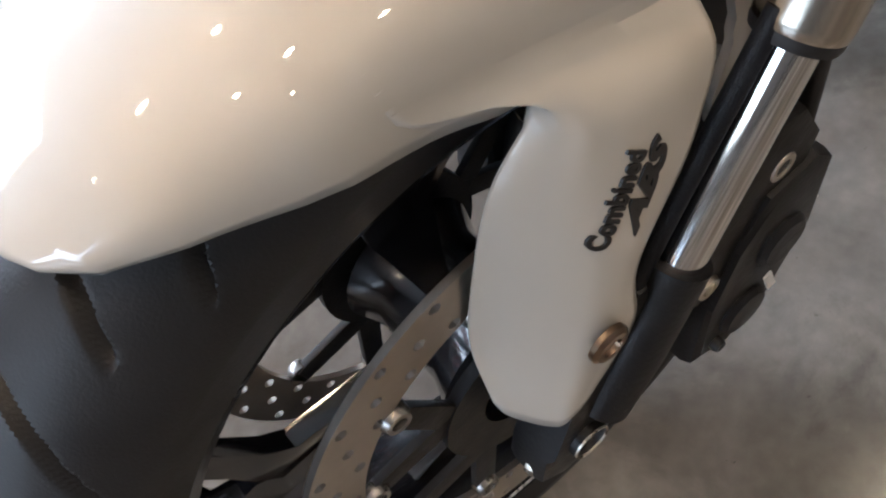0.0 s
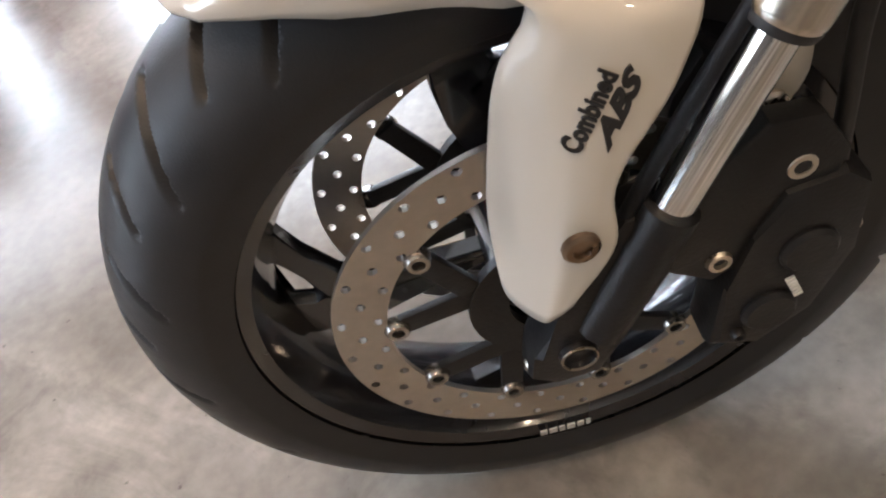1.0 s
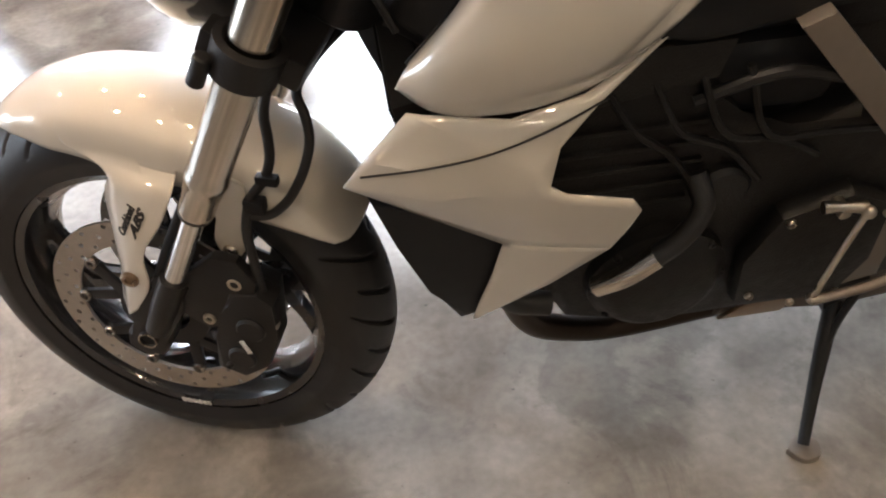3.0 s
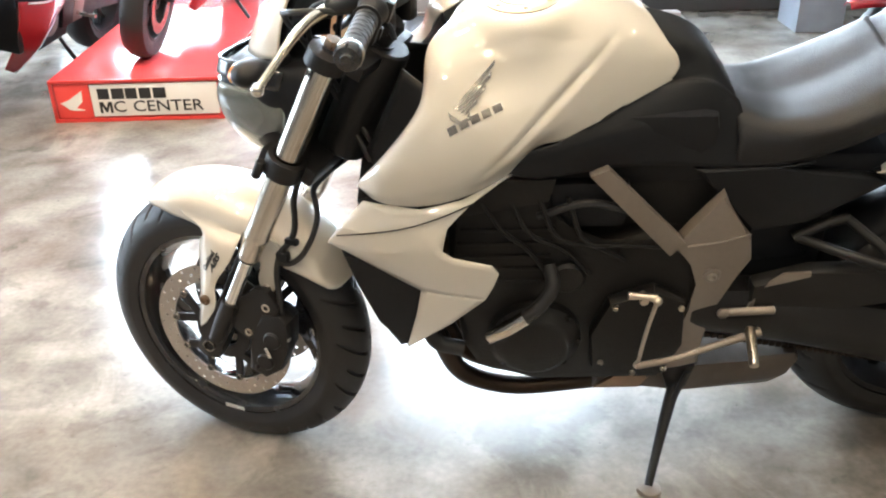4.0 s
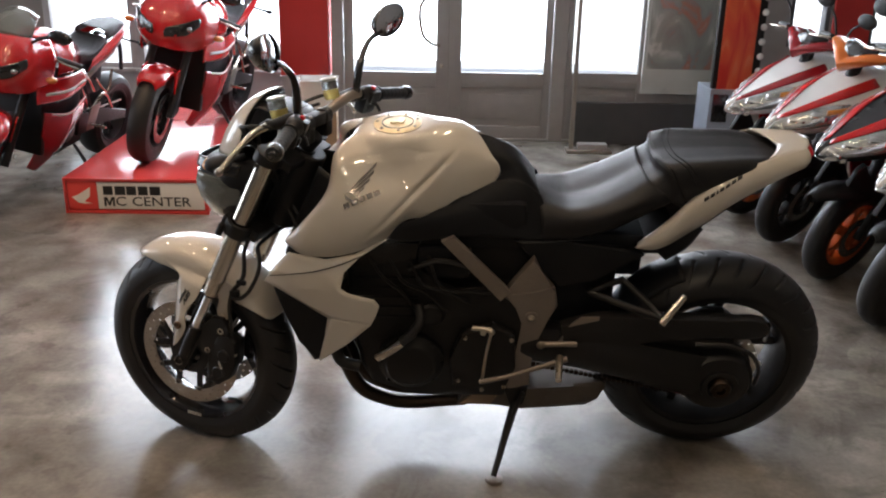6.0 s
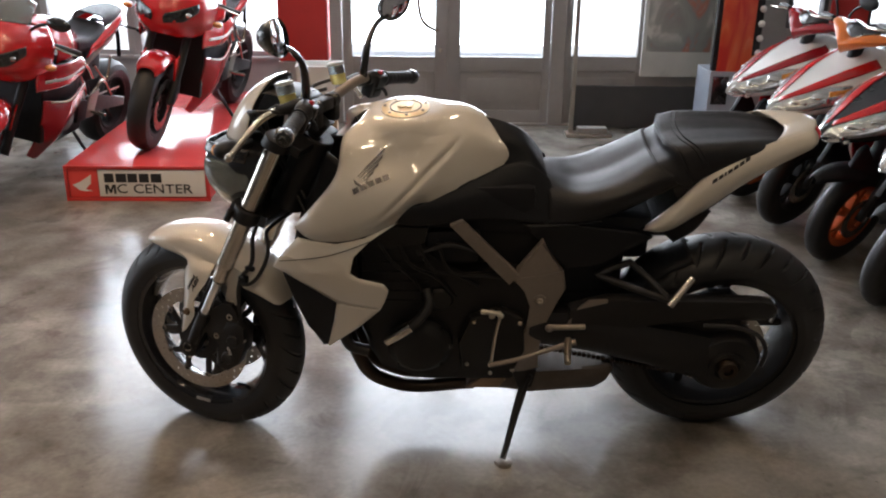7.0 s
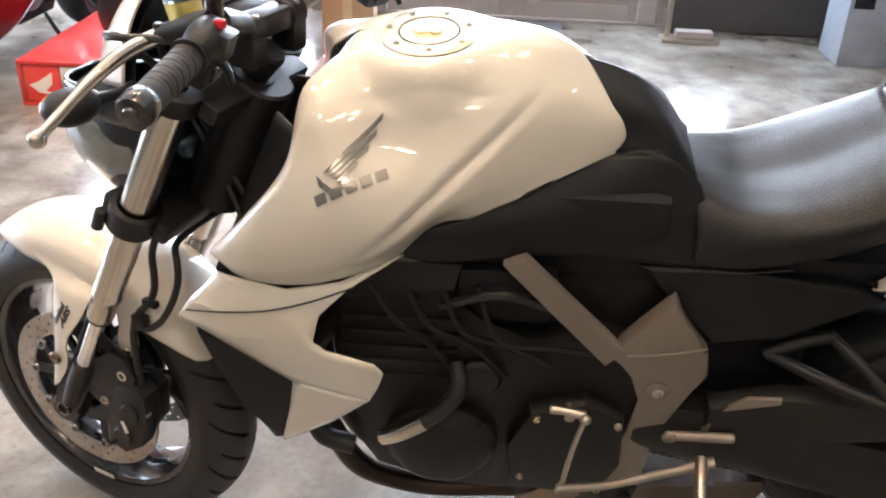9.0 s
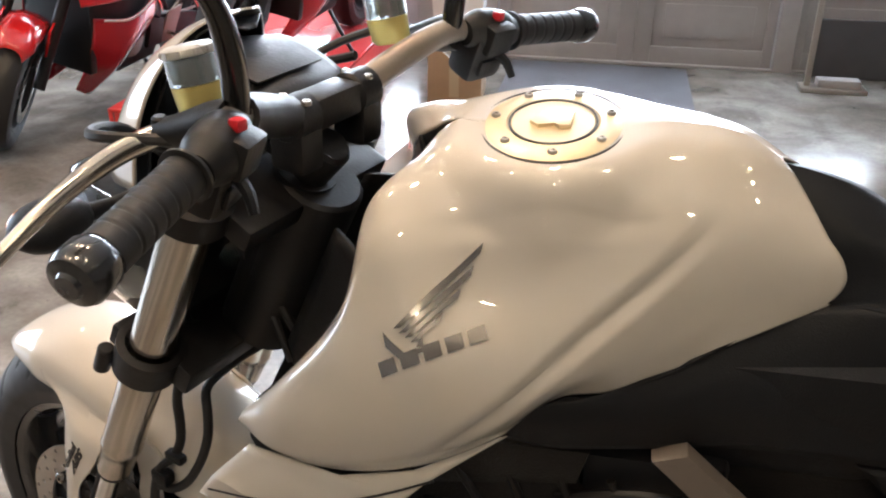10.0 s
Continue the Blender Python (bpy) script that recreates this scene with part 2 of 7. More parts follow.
def blotches(m, scale, stretch, colours):
    """A printed picture: soft patches of a few colours, drawn out along z by stretch."""
    t = m.node_tree
    b = t.nodes["Principled BSDF"]
    at, n, ramp = t.nodes.new("ShaderNodeTexCoord"), t.nodes.new("ShaderNodeTexNoise"), t.nodes.new("ShaderNodeValToRGB")
    place = t.nodes.new("ShaderNodeMapping")
    place.inputs["Scale"].default_value = (1, 1, stretch)
    n.inputs["Scale"].default_value, n.inputs["Detail"].default_value, n.inputs["Distortion"].default_value = scale, 3, 1.2
    ramp.color_ramp.elements[0].position, ramp.color_ramp.elements[0].color = colours[0]
    ramp.color_ramp.elements[1].position, ramp.color_ramp.elements[1].color = colours[-1]
    for position, colour in colours[1:-1]:
        ramp.color_ramp.elements.new(position).color = colour
    t.links.new(at.outputs["Object"], place.inputs["Vector"])
    t.links.new(place.outputs["Vector"], n.inputs["Vector"])
    t.links.new(n.outputs["Fac"], ramp.inputs[0])
    t.links.new(ramp.outputs[0], b.inputs["Base Color"])


blotches(M_POSTER, 11.0, 0.22, [(0.3, (0.62, 0.03, 0.02, 1)), (0.52, (0.75, 0.13, 0.04, 1)), (0.75, (0.82, 0.46, 0.28, 1))])
M_PICTURE = material("faded_print", (0.6, 0.6, 0.58), 0.25, 0.0, Coat_Weight=0.6)
blotches(M_PICTURE, 4.5, 0.7, [(0.34, (0.68, 0.69, 0.66, 1)), (0.44, (0.4, 0.42, 0.4, 1)), (0.56, (0.34, 0.35, 0.34, 1)), (0.64, (0.55, 0.24, 0.18, 1)), (0.7, (0.5, 0.5, 0.47, 1))])
# ---- building helpers ----
TAU = 2 * math.pi


def spline(points, n):
    """n places along a smooth curve through the points."""
    p = np.array(points, float)
    if len(p) == 2:
        return p[0] + (p[1] - p[0]) * np.linspace(0, 1, n)[:, None]
    d = np.r_[0, np.cumsum(np.linalg.norm(np.diff(p, axis=0), axis=1) + 1e-9)]
    g = np.gradient(p, d, axis=0)
    s = np.linspace(0, d[-1], n)
    k = np.clip(np.searchsorted(d, s, "right") - 1, 0, len(p) - 2)
    h = (d[k + 1] - d[k])
    u = ((s - d[k]) / h)[:, None]
    h = h[:, None]
    return ((2 * u**3 - 3 * u**2 + 1) * p[k] + (u**3 - 2 * u**2 + u) * h * g[k]
            + (3 * u**2 - 2 * u**3) * p[k + 1] + (u**3 - u**2) * h * g[k + 1])


def grid(bm, rows, closed_u=False, closed_v=False):
    """Quads over rows of places."""
    vs = [[bm.verts.new(Vector(c)) for c in row] for row in rows]
    nu, nv = len(vs), len(vs[0])
    for i in range(nu if closed_u else nu - 1):
        for j in range(nv if closed_v else nv - 1):
            a, b, c, d = vs[i][j], vs[(i + 1) % nu][j], vs[(i + 1) % nu][(j + 1) % nv], vs[i][(j + 1) % nv]
            bm.faces.new((a, b, c, d))
    return vs


def surf(curves, nu=24, nv=12, mirror=False, bm=None):
    """A smooth sheet over guide curves."""
    bm = bm or bmesh.new()
    a = np.array([spline(c, nu) for c in curves])
    rows = np.array([spline(a[:, k], nv) for k in range(nu)])
    grid(bm, rows)
    if mirror:
        grid(bm, rows * np.array([1, -1, 1]))
    bmesh.ops.remove_doubles(bm, verts=bm.verts, dist=0.0004)
    return bm


def tube(points, r, n=10, smooth=0, bm=None, ends=True):
    """A round bar along points; r may be one radius or a list along the way."""
    bm = bm or bmesh.new()
    p = spline(points, smooth) if smooth else np.array(points, float)
    rr = np.interp(np.linspace(0, 1, len(p)), np.linspace(0, 1, len(r)), r) if isinstance(r, (list, tuple)) else np.full(len(p), r)
    t = np.gradient(p, axis=0)
    t /= np.linalg.norm(t, axis=1)[:, None] + 1e-12
    side = np.cross(t[0], (0, 0, 1) if abs(t[0][2]) < 0.9 else (1, 0, 0))
    rows = []
    for k in range(len(p)):
        side = side - t[k] * (side @ t[k])
        side /= np.linalg.norm(side)
        up = np.cross(t[k], side)
        rows.append([p[k] + rr[k] * (math.cos(a) * side + math.sin(a) * up) for a in np.linspace(0, TAU, n, endpoint=False).tolist()])
    vs = grid(bm, rows, closed_v=True)
    if ends:
        bm.faces.new(vs[0][::-1])
        bm.faces.new(vs[-1])
    return bm


def lathe(profile, c=(0, 0, 0), n=48, axis="Y", bm=None, close=False, start=0.0):
    """Turns a profile of (radius, along) round an axis through c."""
    bm = bm or bmesh.new()
    rows = []
    for a in np.linspace(0, TAU, n, endpoint=False) + start:
        row = []
        for r, h in profile:
            u, v = r * math.cos(a), r * math.sin(a)
            d = {"Y": (u, h, v), "Z": (u, v, h), "X": (h, u, v)}[axis]
            row.append((c[0] + d[0], c[1] + d[1], c[2] + d[2]))
        rows.append(row)
    grid(bm, rows, closed_u=True, closed_v=close)
    bmesh.ops.remove_doubles(bm, verts=bm.verts, dist=0.00005)
    return bm


def rod(p0, p1, r, n=16, bevel=0.0, r1=None, bm=None):
    """A round pin from p0 to p1 with chamfered ends."""
    p0, p1 = Vector(p0), Vector(p1)
    d = (p1 - p0)
    length = d.length
    d.normalize()
    r1 = r if r1 is None else r1
    b = min(bevel, length / 3)
    if b:
        pts = [p0, p0 + d * b, p1 - d * b, p1]
        rad = [r - b, r, r1, r1 - b]
    else:
        pts, rad = [p0, p1], [r, r1]
    bm = bm or bmesh.new()
    side = d.orthogonal().normalized()
    up = d.cross(side)
    rows = [[p + float(q) * (math.cos(a) * side + math.sin(a) * up) for a in np.linspace(0, TAU, n, endpoint=False).tolist()] for p, q in zip(pts, rad)]
    vs = grid(bm, rows, closed_v=True)
    bm.faces.new(vs[0][::-1])
    bm.faces.new(vs[-1])
    return bm


def plate(outline, y0, y1, bevel=0.0, bm=None, round_n=0, m=None):
    """A slab: an outline of (x, z), from y0 to y1, with eased edges."""
    own = bmesh.new()
    pts = outline
    if round_n:
        pts = spline(list(outline) + [outline[0]], round_n)[:-1]
    a = [own.verts.new((x, y0, z)) for x, z in pts]
    b = [own.verts.new((x, y1, z)) for x, z in pts]
    own.faces.new(a)
    own.faces.new(b[::-1])
    for i in range(len(a)):
        own.faces.new((a[i - 1], b[i - 1], b[i], a[i]))
    if bevel:
        caps = [e for e in own.edges if len({round(v.co.y, 6) for v in e.verts}) == 1]
        bmesh.ops.bevel(own, geom=caps, offset=bevel, segments=2, affect="EDGES", profile=0.6)
    if m is not None:
        own.transform(m)
    if bm is None:
        return own
    return join(bm, own)


def join(bm, other):
    me = bpy.data.meshes.new("joined")
    other.to_mesh(me)
    other.free()
    bm.from_mesh(me)
    bpy.data.meshes.remove(me)
    return bm


def box(a, b, bevel=0.0, bm=None, m=None):
    own = bmesh.new()
    bmesh.ops.create_cube(own, size=1)
    a, b = Vector(a), Vector(b)
    for v in own.verts:
        v.co = Vector(a[i] + (b[i] - a[i]) * (v.co[i] + 0.5) for i in range(3))
    if bevel:
        bmesh.ops.bevel(own, geom=own.edges[:], offset=bevel, segments=2, affect="EDGES", profile=0.6)
    if m is not None:
        own.transform(m)
    return own if bm is None else join(bm, own)


def ball(c, r, squash=(1, 1, 1), bm=None, n=16):
    own = bmesh.new()
    bmesh.ops.create_uvsphere(own, u_segments=n, v_segments=n // 2, radius=1)
    for v in own.verts:
        v.co = Vector(c[i] + v.co[i] * r * squash[i] for i in range(3))
    return own if bm is None else join(bm, own)


def thing(name, m=Matrix(), label="", category="", group="", kind=""):
    ob = new(name)
    ob.empty_display_size = 0.1
    ob.matrix_world = m
    return tagged(ob, label, category, group, kind)


def part(name, bm, mat, parent=None, label="", solid=0.0, flat=False, angle=38, m=None, keep=False, **tags):
    """Links a bmesh as one mesh object under a thing or a part."""
    if m is not None:
        bm.transform(m)
    if not keep:
        bmesh.ops.recalc_face_normals(bm, faces=bm.faces)
    me = bpy.data.meshes.new(name)
    bm.to_mesh(me)
    bm.free()
    if not flat:
        me.polygons.foreach_set("use_smooth", [True] * len(me.polygons))
        me.set_sharp_from_angle(angle=radians(angle))
    me.materials.append(mat)
    ob = new(name, me)
    ob.parent = parent
    if solid:
        mod = ob.modifiers.new("thickness", "SOLIDIFY")
        mod.thickness, mod.offset = solid, -1
    return tagged(ob, label, **tags)


def letters(text, size, m, depth=0.0008, squeeze=1.0, shear=0.0, fat=0.0):
    """Raised lettering in the built-in font as a bmesh; it reads along x, up z, and faces -y."""
    data = bpy.data.curves.new("lettering", "FONT")
    data.body, data.size, data.extrude, data.shear = text, size, depth, shear
    data.align_x, data.align_y = "CENTER", "CENTER"
    data.resolution_u, data.offset = 3, fat
    ob = bpy.data.objects.new("lettering", data)
    me = bpy.data.meshes.new_from_object(ob)
    bm = bmesh.new()
    bm.from_mesh(me)
    bpy.data.objects.remove(ob)
    bpy.data.meshes.remove(me)
    bm.transform(m @ Matrix.Rotation(radians(90), 4, "X") @ Matrix.Diagonal((squeeze, 1, 1, 1)))
    return bm


def bars(widths, height, gap, m, depth=0.0008):
    """A row of plain upright bars, in place of writing."""
    bm = bmesh.new()
    total = sum(widths) + gap * (len(widths) - 1)
    x = -total / 2
    for w in widths:
        box((x, -depth, -height / 2), (x + w, depth, height / 2), 0, bm)
        x += w + gap
    bm.transform(m)
    return bm
# ---- the white motorcycle: front end ----
from mathutils.bvhtree import BVHTree
LEAN, STEER = radians(12.0), radians(-23.2)
BIKE = Matrix.Rotation(LEAN, 4, "X")
RAKE = Vector((math.sin(radians(25)), 0, math.cos(radians(25))))
TURNED = Matrix.Translation((-0.099, 0, 0)) @ Matrix.Rotation(STEER, 4, RAKE) @ Matrix.Translation((0.099, 0, 0))
AXLE = Vector((0, 0, 0.296))
HUB = Vector((1.445, 0, 0.315))

bike = thing("motorcycle", BIKE, "pearl white naked street motorcycle leaning on its side stand", "motorcycle")


def tyre(c, R, width, depth, grooves, bead, n=1100, k=110):
    """A road tyre with swept tread grooves cut into the crown."""
    bm = bmesh.new()
    rows = []
    for i in range(n):
        a = TAU * i / n
        row = []
        for j in range(k + 1):
            b = math.pi * (j / k - 0.5) * 1.32
            y = width / 2 * math.sin(b)
            if abs(b) > math.pi / 2:
                y = math.copysign(width / 2 - (abs(b) - math.pi / 2) * width * 0.09, b)
            r = R - depth + depth * math.cos(b) if abs(b) < math.pi / 2 else R - depth - (abs(b) - math.pi / 2) * (R - depth - bead) / (0.16 * math.pi)
            s = b / (math.pi / 2)
            if grooves and 0.06 < abs(s) < 0.8:
                v = abs(s)
                way = a * grooves / TAU - 0.25 * (1 if s > 0 else 3) - 1.35 * (v - 0.06) ** 1.35
                off = abs((way + 0.5) % 1 - 0.5) * TAU * R / grooves
                every = int(math.floor(way + 0.5))
                top = 0.8 if every % 2 else 0.6
                if v < top:
                    r -= 0.007 * max(0, 1 - (off / 0.0048) ** 2) * min(1, (top - v) / 0.1, (v - 0.06) / 0.04)
            row.append((c[0] + r * math.cos(a), c[1] + y, c[2] + r * math.sin(a)))
        rows.append(row)
    grid(bm, rows, closed_u=True)
    return bm


# a swept spoke as radius and angle: two tines round an oval window
SWEPT = [[(0.04, 183), (0.13, 183), (0.146, 177), (0.17, 167), (0.2, 154), (0.2, 164), (0.195, 167), (0.18, 168.5), (0.167, 174), (0.163, 182), (0.15, 191), (0.04, 195)],
         [(0.04, 191), (0.15, 188), (0.161, 182), (0.17, 185.5), (0.185, 183.5), (0.195, 180), (0.2, 163.5), (0.2, 193), (0.183, 194), (0.16, 198), (0.13, 200), (0.04, 207)]]


def cast_wheel(name, c, r_out, half, spokes, turn, hub_r, hub_half, mat, parent, label="", m=None, swept=False):
    """A cast wheel: the barrel, with its hub and forked spokes as parts, each spoke with a window at the fork."""
    bm = lathe([(r_out - 0.004, -half), (r_out + 0.004, -half + 0.003), (r_out, -half + 0.012), (r_out - 0.012, -half + 0.02), (r_out - 0.02, -half * 0.35),
                (r_out - 0.02, half * 0.35), (r_out - 0.012, half - 0.02), (r_out, half - 0.012), (r_out + 0.004, half - 0.003), (r_out - 0.004, half),
                (r_out - 0.014, half - 0.004), (r_out - 0.026, half * 0.5), (r_out - 0.03, 0), (r_out - 0.026, -half * 0.5), (r_out - 0.014, -half + 0.004)], c, 96, close=True)
    wheel = part(name, bm, mat, parent, label, m=m)
    hub = lathe([(0.018, -hub_half), (hub_r - 0.006, -hub_half), (hub_r, -hub_half + 0.006), (hub_r * 0.82, -hub_half * 0.5), (hub_r * 0.82, hub_half * 0.5), (hub_r, hub_half - 0.006), (hub_r - 0.006, hub_half), (0.018, hub_half)], c, 40, close=True)
    part("hub", hub, mat, wheel, m=m)
    rb = r_out - 0.022
    for k in range(spokes):
        a = turn + TAU * k / spokes
        at = Matrix.Translation(c) @ Matrix.Rotation(-a, 4, "Y")
        if swept:
            arm = bmesh.new()
            for outline in SWEPT:
                plate([(r * math.cos(radians(w)), r * math.sin(radians(w))) for r, w in outline], -0.006, 0.009, 0.003, arm, m=at)
            part("spoke", arm, mat, wheel, m=m)
            continue
        arm = plate([(hub_r * 0.7, -0.02), (hub_r * 0.7, 0.02), (rb * 0.68, 0.022), (rb * 0.73, 0.0), (rb * 0.68, -0.022)], -0.017, 0.017, 0.006, m=at)
        for s in (1, -1):
            fork = [(rb * 0.6, s * 0.002), (rb * 0.66, s * 0.023), (rb * 0.9, s * 0.035), (rb * 1.03, s * 0.048), (rb * 1.03, s * 0.028), (rb * 0.94, s * 0.018), (rb * 0.8, s * 0.008)]
            plate(fork if s > 0 else fork[::-1], -0.016, 0.016, 0.005, arm, m=at)
        part("spoke", arm, mat, wheel, m=m)
    return wheel


def drilled_disc(c, r0, r1, y, thick, columns, hole):
    """A brake disc with rows of drilled holes, cut right through."""
    bm = bmesh.new()
    rows, dr, da = 3, (r1 - r0) / 3, TAU / columns

    def at(r, a, h):
        return (c[0] + r * math.cos(a), c[1] + y + h, c[2] + r * math.sin(a))

    for i in range(columns):
        for j in range(rows):
            a0, ra = i * da, r0 + j * dr
            am, rm = a0 + da / 2, ra + dr / 2
            ring = [(ra, a0), (ra, am), (ra, a0 + da), (rm, a0 + da), (ra + dr, a0 + da), (ra + dr, am), (ra + dr, a0), (rm, a0)]
            if (i + j) % 2 == 0:
                turns = [math.atan2(q[0] - rm, (q[1] - am) * rm) for q in ring]
                circle = [(rm + hole * math.sin(t), am + hole * math.cos(t) / rm) for t in turns]
                for h in (-thick / 2, thick / 2):
                    o = [bm.verts.new(at(*q, h)) for q in ring]
                    w = [bm.verts.new(at(*q, h)) for q in circle]
                    for k in range(8):
                        bm.faces.new((o[k - 1], o[k], w[k], w[k - 1]))
                lo = [bm.verts.new(at(*q, -thick / 2)) for q in circle]
                hi = [bm.verts.new(at(*q, thick / 2)) for q in circle]
                for k in range(8):
                    bm.faces.new((lo[k - 1], lo[k], hi[k], hi[k - 1]))
            else:
                for h in (-thick / 2, thick / 2):
                    bm.faces.new([bm.verts.new(at(*q, h)) for q in ring])
    lathe([(r1, -thick / 2 + y), (r1, thick / 2 + y)], c, columns * 2, bm=bm)
    lathe([(r0, -thick / 2 + y), (r0, thick / 2 + y)], c, columns * 2, bm=bm)
    bmesh.ops.remove_doubles(bm, verts=bm.verts, dist=0.00008)
    return bm


def carrier(c, y, turn, parent, m):
    """The black spider inside a disc: a ring and five forked arms that end in ten buttons."""
    ring = part("disc_carrier", lathe([(0.034, y - 0.004), (0.062, y - 0.004), (0.062, y + 0.004), (0.034, y + 0.004)], c, 40, close=True), M_BLACK, parent, m=m)
    for k in range(5):
        root = turn + TAU * (k * 2 + 0.5) / 10
        bm = bmesh.new()
        for a in (turn + TAU * k * 2 / 10, turn + TAU * (k * 2 + 1) / 10):
            p0 = Vector((c[0] + 0.056 * math.cos(root), c[1] + y, c[2] + 0.056 * math.sin(root)))
            p1 = Vector((c[0] + 0.113 * math.cos(a), c[1] + y, c[2] + 0.113 * math.sin(a)))
            d = (p1 - p0).normalized()
            n = Vector((-d.z, 0, d.x))
            out = [p0 - n * 0.009, p1 - n * 0.008, p1 + n * 0.008, p0 + n * 0.009]
            plate([(q.x, q.z) for q in out], c[1] + y - 0.003, c[1] + y + 0.003, 0.001, bm)
        part("carrier_arm", bm, M_BLACK, parent, m=m)
    return ring


def bolt(p, d, r, h, mat, parent, socket=True, name="bolt", m=None, label=""):
    """A cap screw with a domed edge and a socket."""
    d = Vector(d).normalized()
    side = d.orthogonal().normalized()
    up = d.cross(side)
    prof = [(r * 1.0, 0), (r, h * 0.6), (r * 0.8, h), (r * 0.5, h), (r * 0.42, h * 0.45), (0.0001, h * 0.4)] if socket else [(r, 0), (r * 0.95, h * 0.5), (r * 0.6, h * 0.9), (0.0001, h)]
    bm = bmesh.new()
    rows = [[Vector(p) + q * (math.cos(a) * side + math.sin(a) * up) + d * e for q, e in prof] for a in np.linspace(0, TAU, 14, endpoint=False).tolist()]
    grid(bm, rows, closed_u=True)
    return part(name, bm, mat, parent, label, m=m)


# wheel
front_wheel = cast_wheel("front_wheel", AXLE, 0.219, 0.052, 4, 0.0, 0.05, 0.055, M_BLACKGLOSS, bike, "gloss black cast wheel with forked spokes", m=TURNED, swept=True)
part("tyre", tyre(AXLE, 0.298, 0.12, 0.06, 32, 0.216), M_RUBBER, front_wheel, "black road tyre with swept tread grooves", m=TURNED)
for s in (-1, 1):
    disc = part("brake_disc", drilled_disc(AXLE, 0.118, 0.155, s * 0.064, 0.0045, 48, 0.0037), M_STEEL, front_wheel, "drilled steel brake disc", m=TURNED)
    carrier(AXLE, s * 0.063, radians(139), front_wheel, TURNED)
    for k in range(10):
        a = radians(139) + TAU * k / 10
        p = AXLE + Vector((0.112 * math.cos(a), s * 0.06, 0.112 * math.sin(a)))
        bolt(p + Vector((0, s * 0.001, 0)), (0, s, 0), 0.0095, 0.009, M_DARKCHROME, front_wheel, name="disc_button", m=TURNED)
part("sensor_ring", drilled_disc(AXLE, 0.036, 0.05, 0.072, 0.002, 60, 0.0016), M_STEEL, front_wheel, m=TURNED)
part("axle", rod(AXLE + Vector((0, -0.1125, 0)), AXLE + Vector((0, 0.1125, 0)), 0.0135, 20, 0.002), M_BLACK, front_wheel, "hollow steel wheel axle", m=TURNED)
part("axle_recess", lathe([(0.0135, -0.112), (0.013, -0.119), (0.0118, -0.1195), (0.0108, -0.119), (0.0098, -0.1152), (0.0003, -0.1152)], AXLE, 24), M_BLACK, front_wheel, m=TURNED)
part("axle_rim", lathe([(0.0128, -0.1185), (0.0126, -0.1202), (0.0113, -0.1202), (0.0111, -0.1185)], AXLE, 24), M_BOLT, front_wheel, m=TURNED)
part("valve_stem", rod(AXLE + Vector((0.12, -0.02, -0.148)), AXLE + Vector((0.108, -0.045, -0.132)), 0.005, 10, 0.001), M_BLACK, front_wheel, m=TURNED)
st = bars([0.006, 0.007, 0.005, 0.007, 0.006, 0.004], 0.011, 0.002, Matrix.Translation(AXLE + Vector((-0.006, -0.054, -0.209))) @ Matrix.Rotation(radians(12), 4, "X"))
part("rim_sticker", st, M_TYREWHITE, front_wheel, "small pale sticker on the rim", m=TURNED)


def along_fork(z, y=-0.112, dx=0.0):
    """A place on the fork leg's middle line at height z."""
    return Vector((0.113 + (z - 0.524) * math.tan(radians(25)) + dx, y, z))


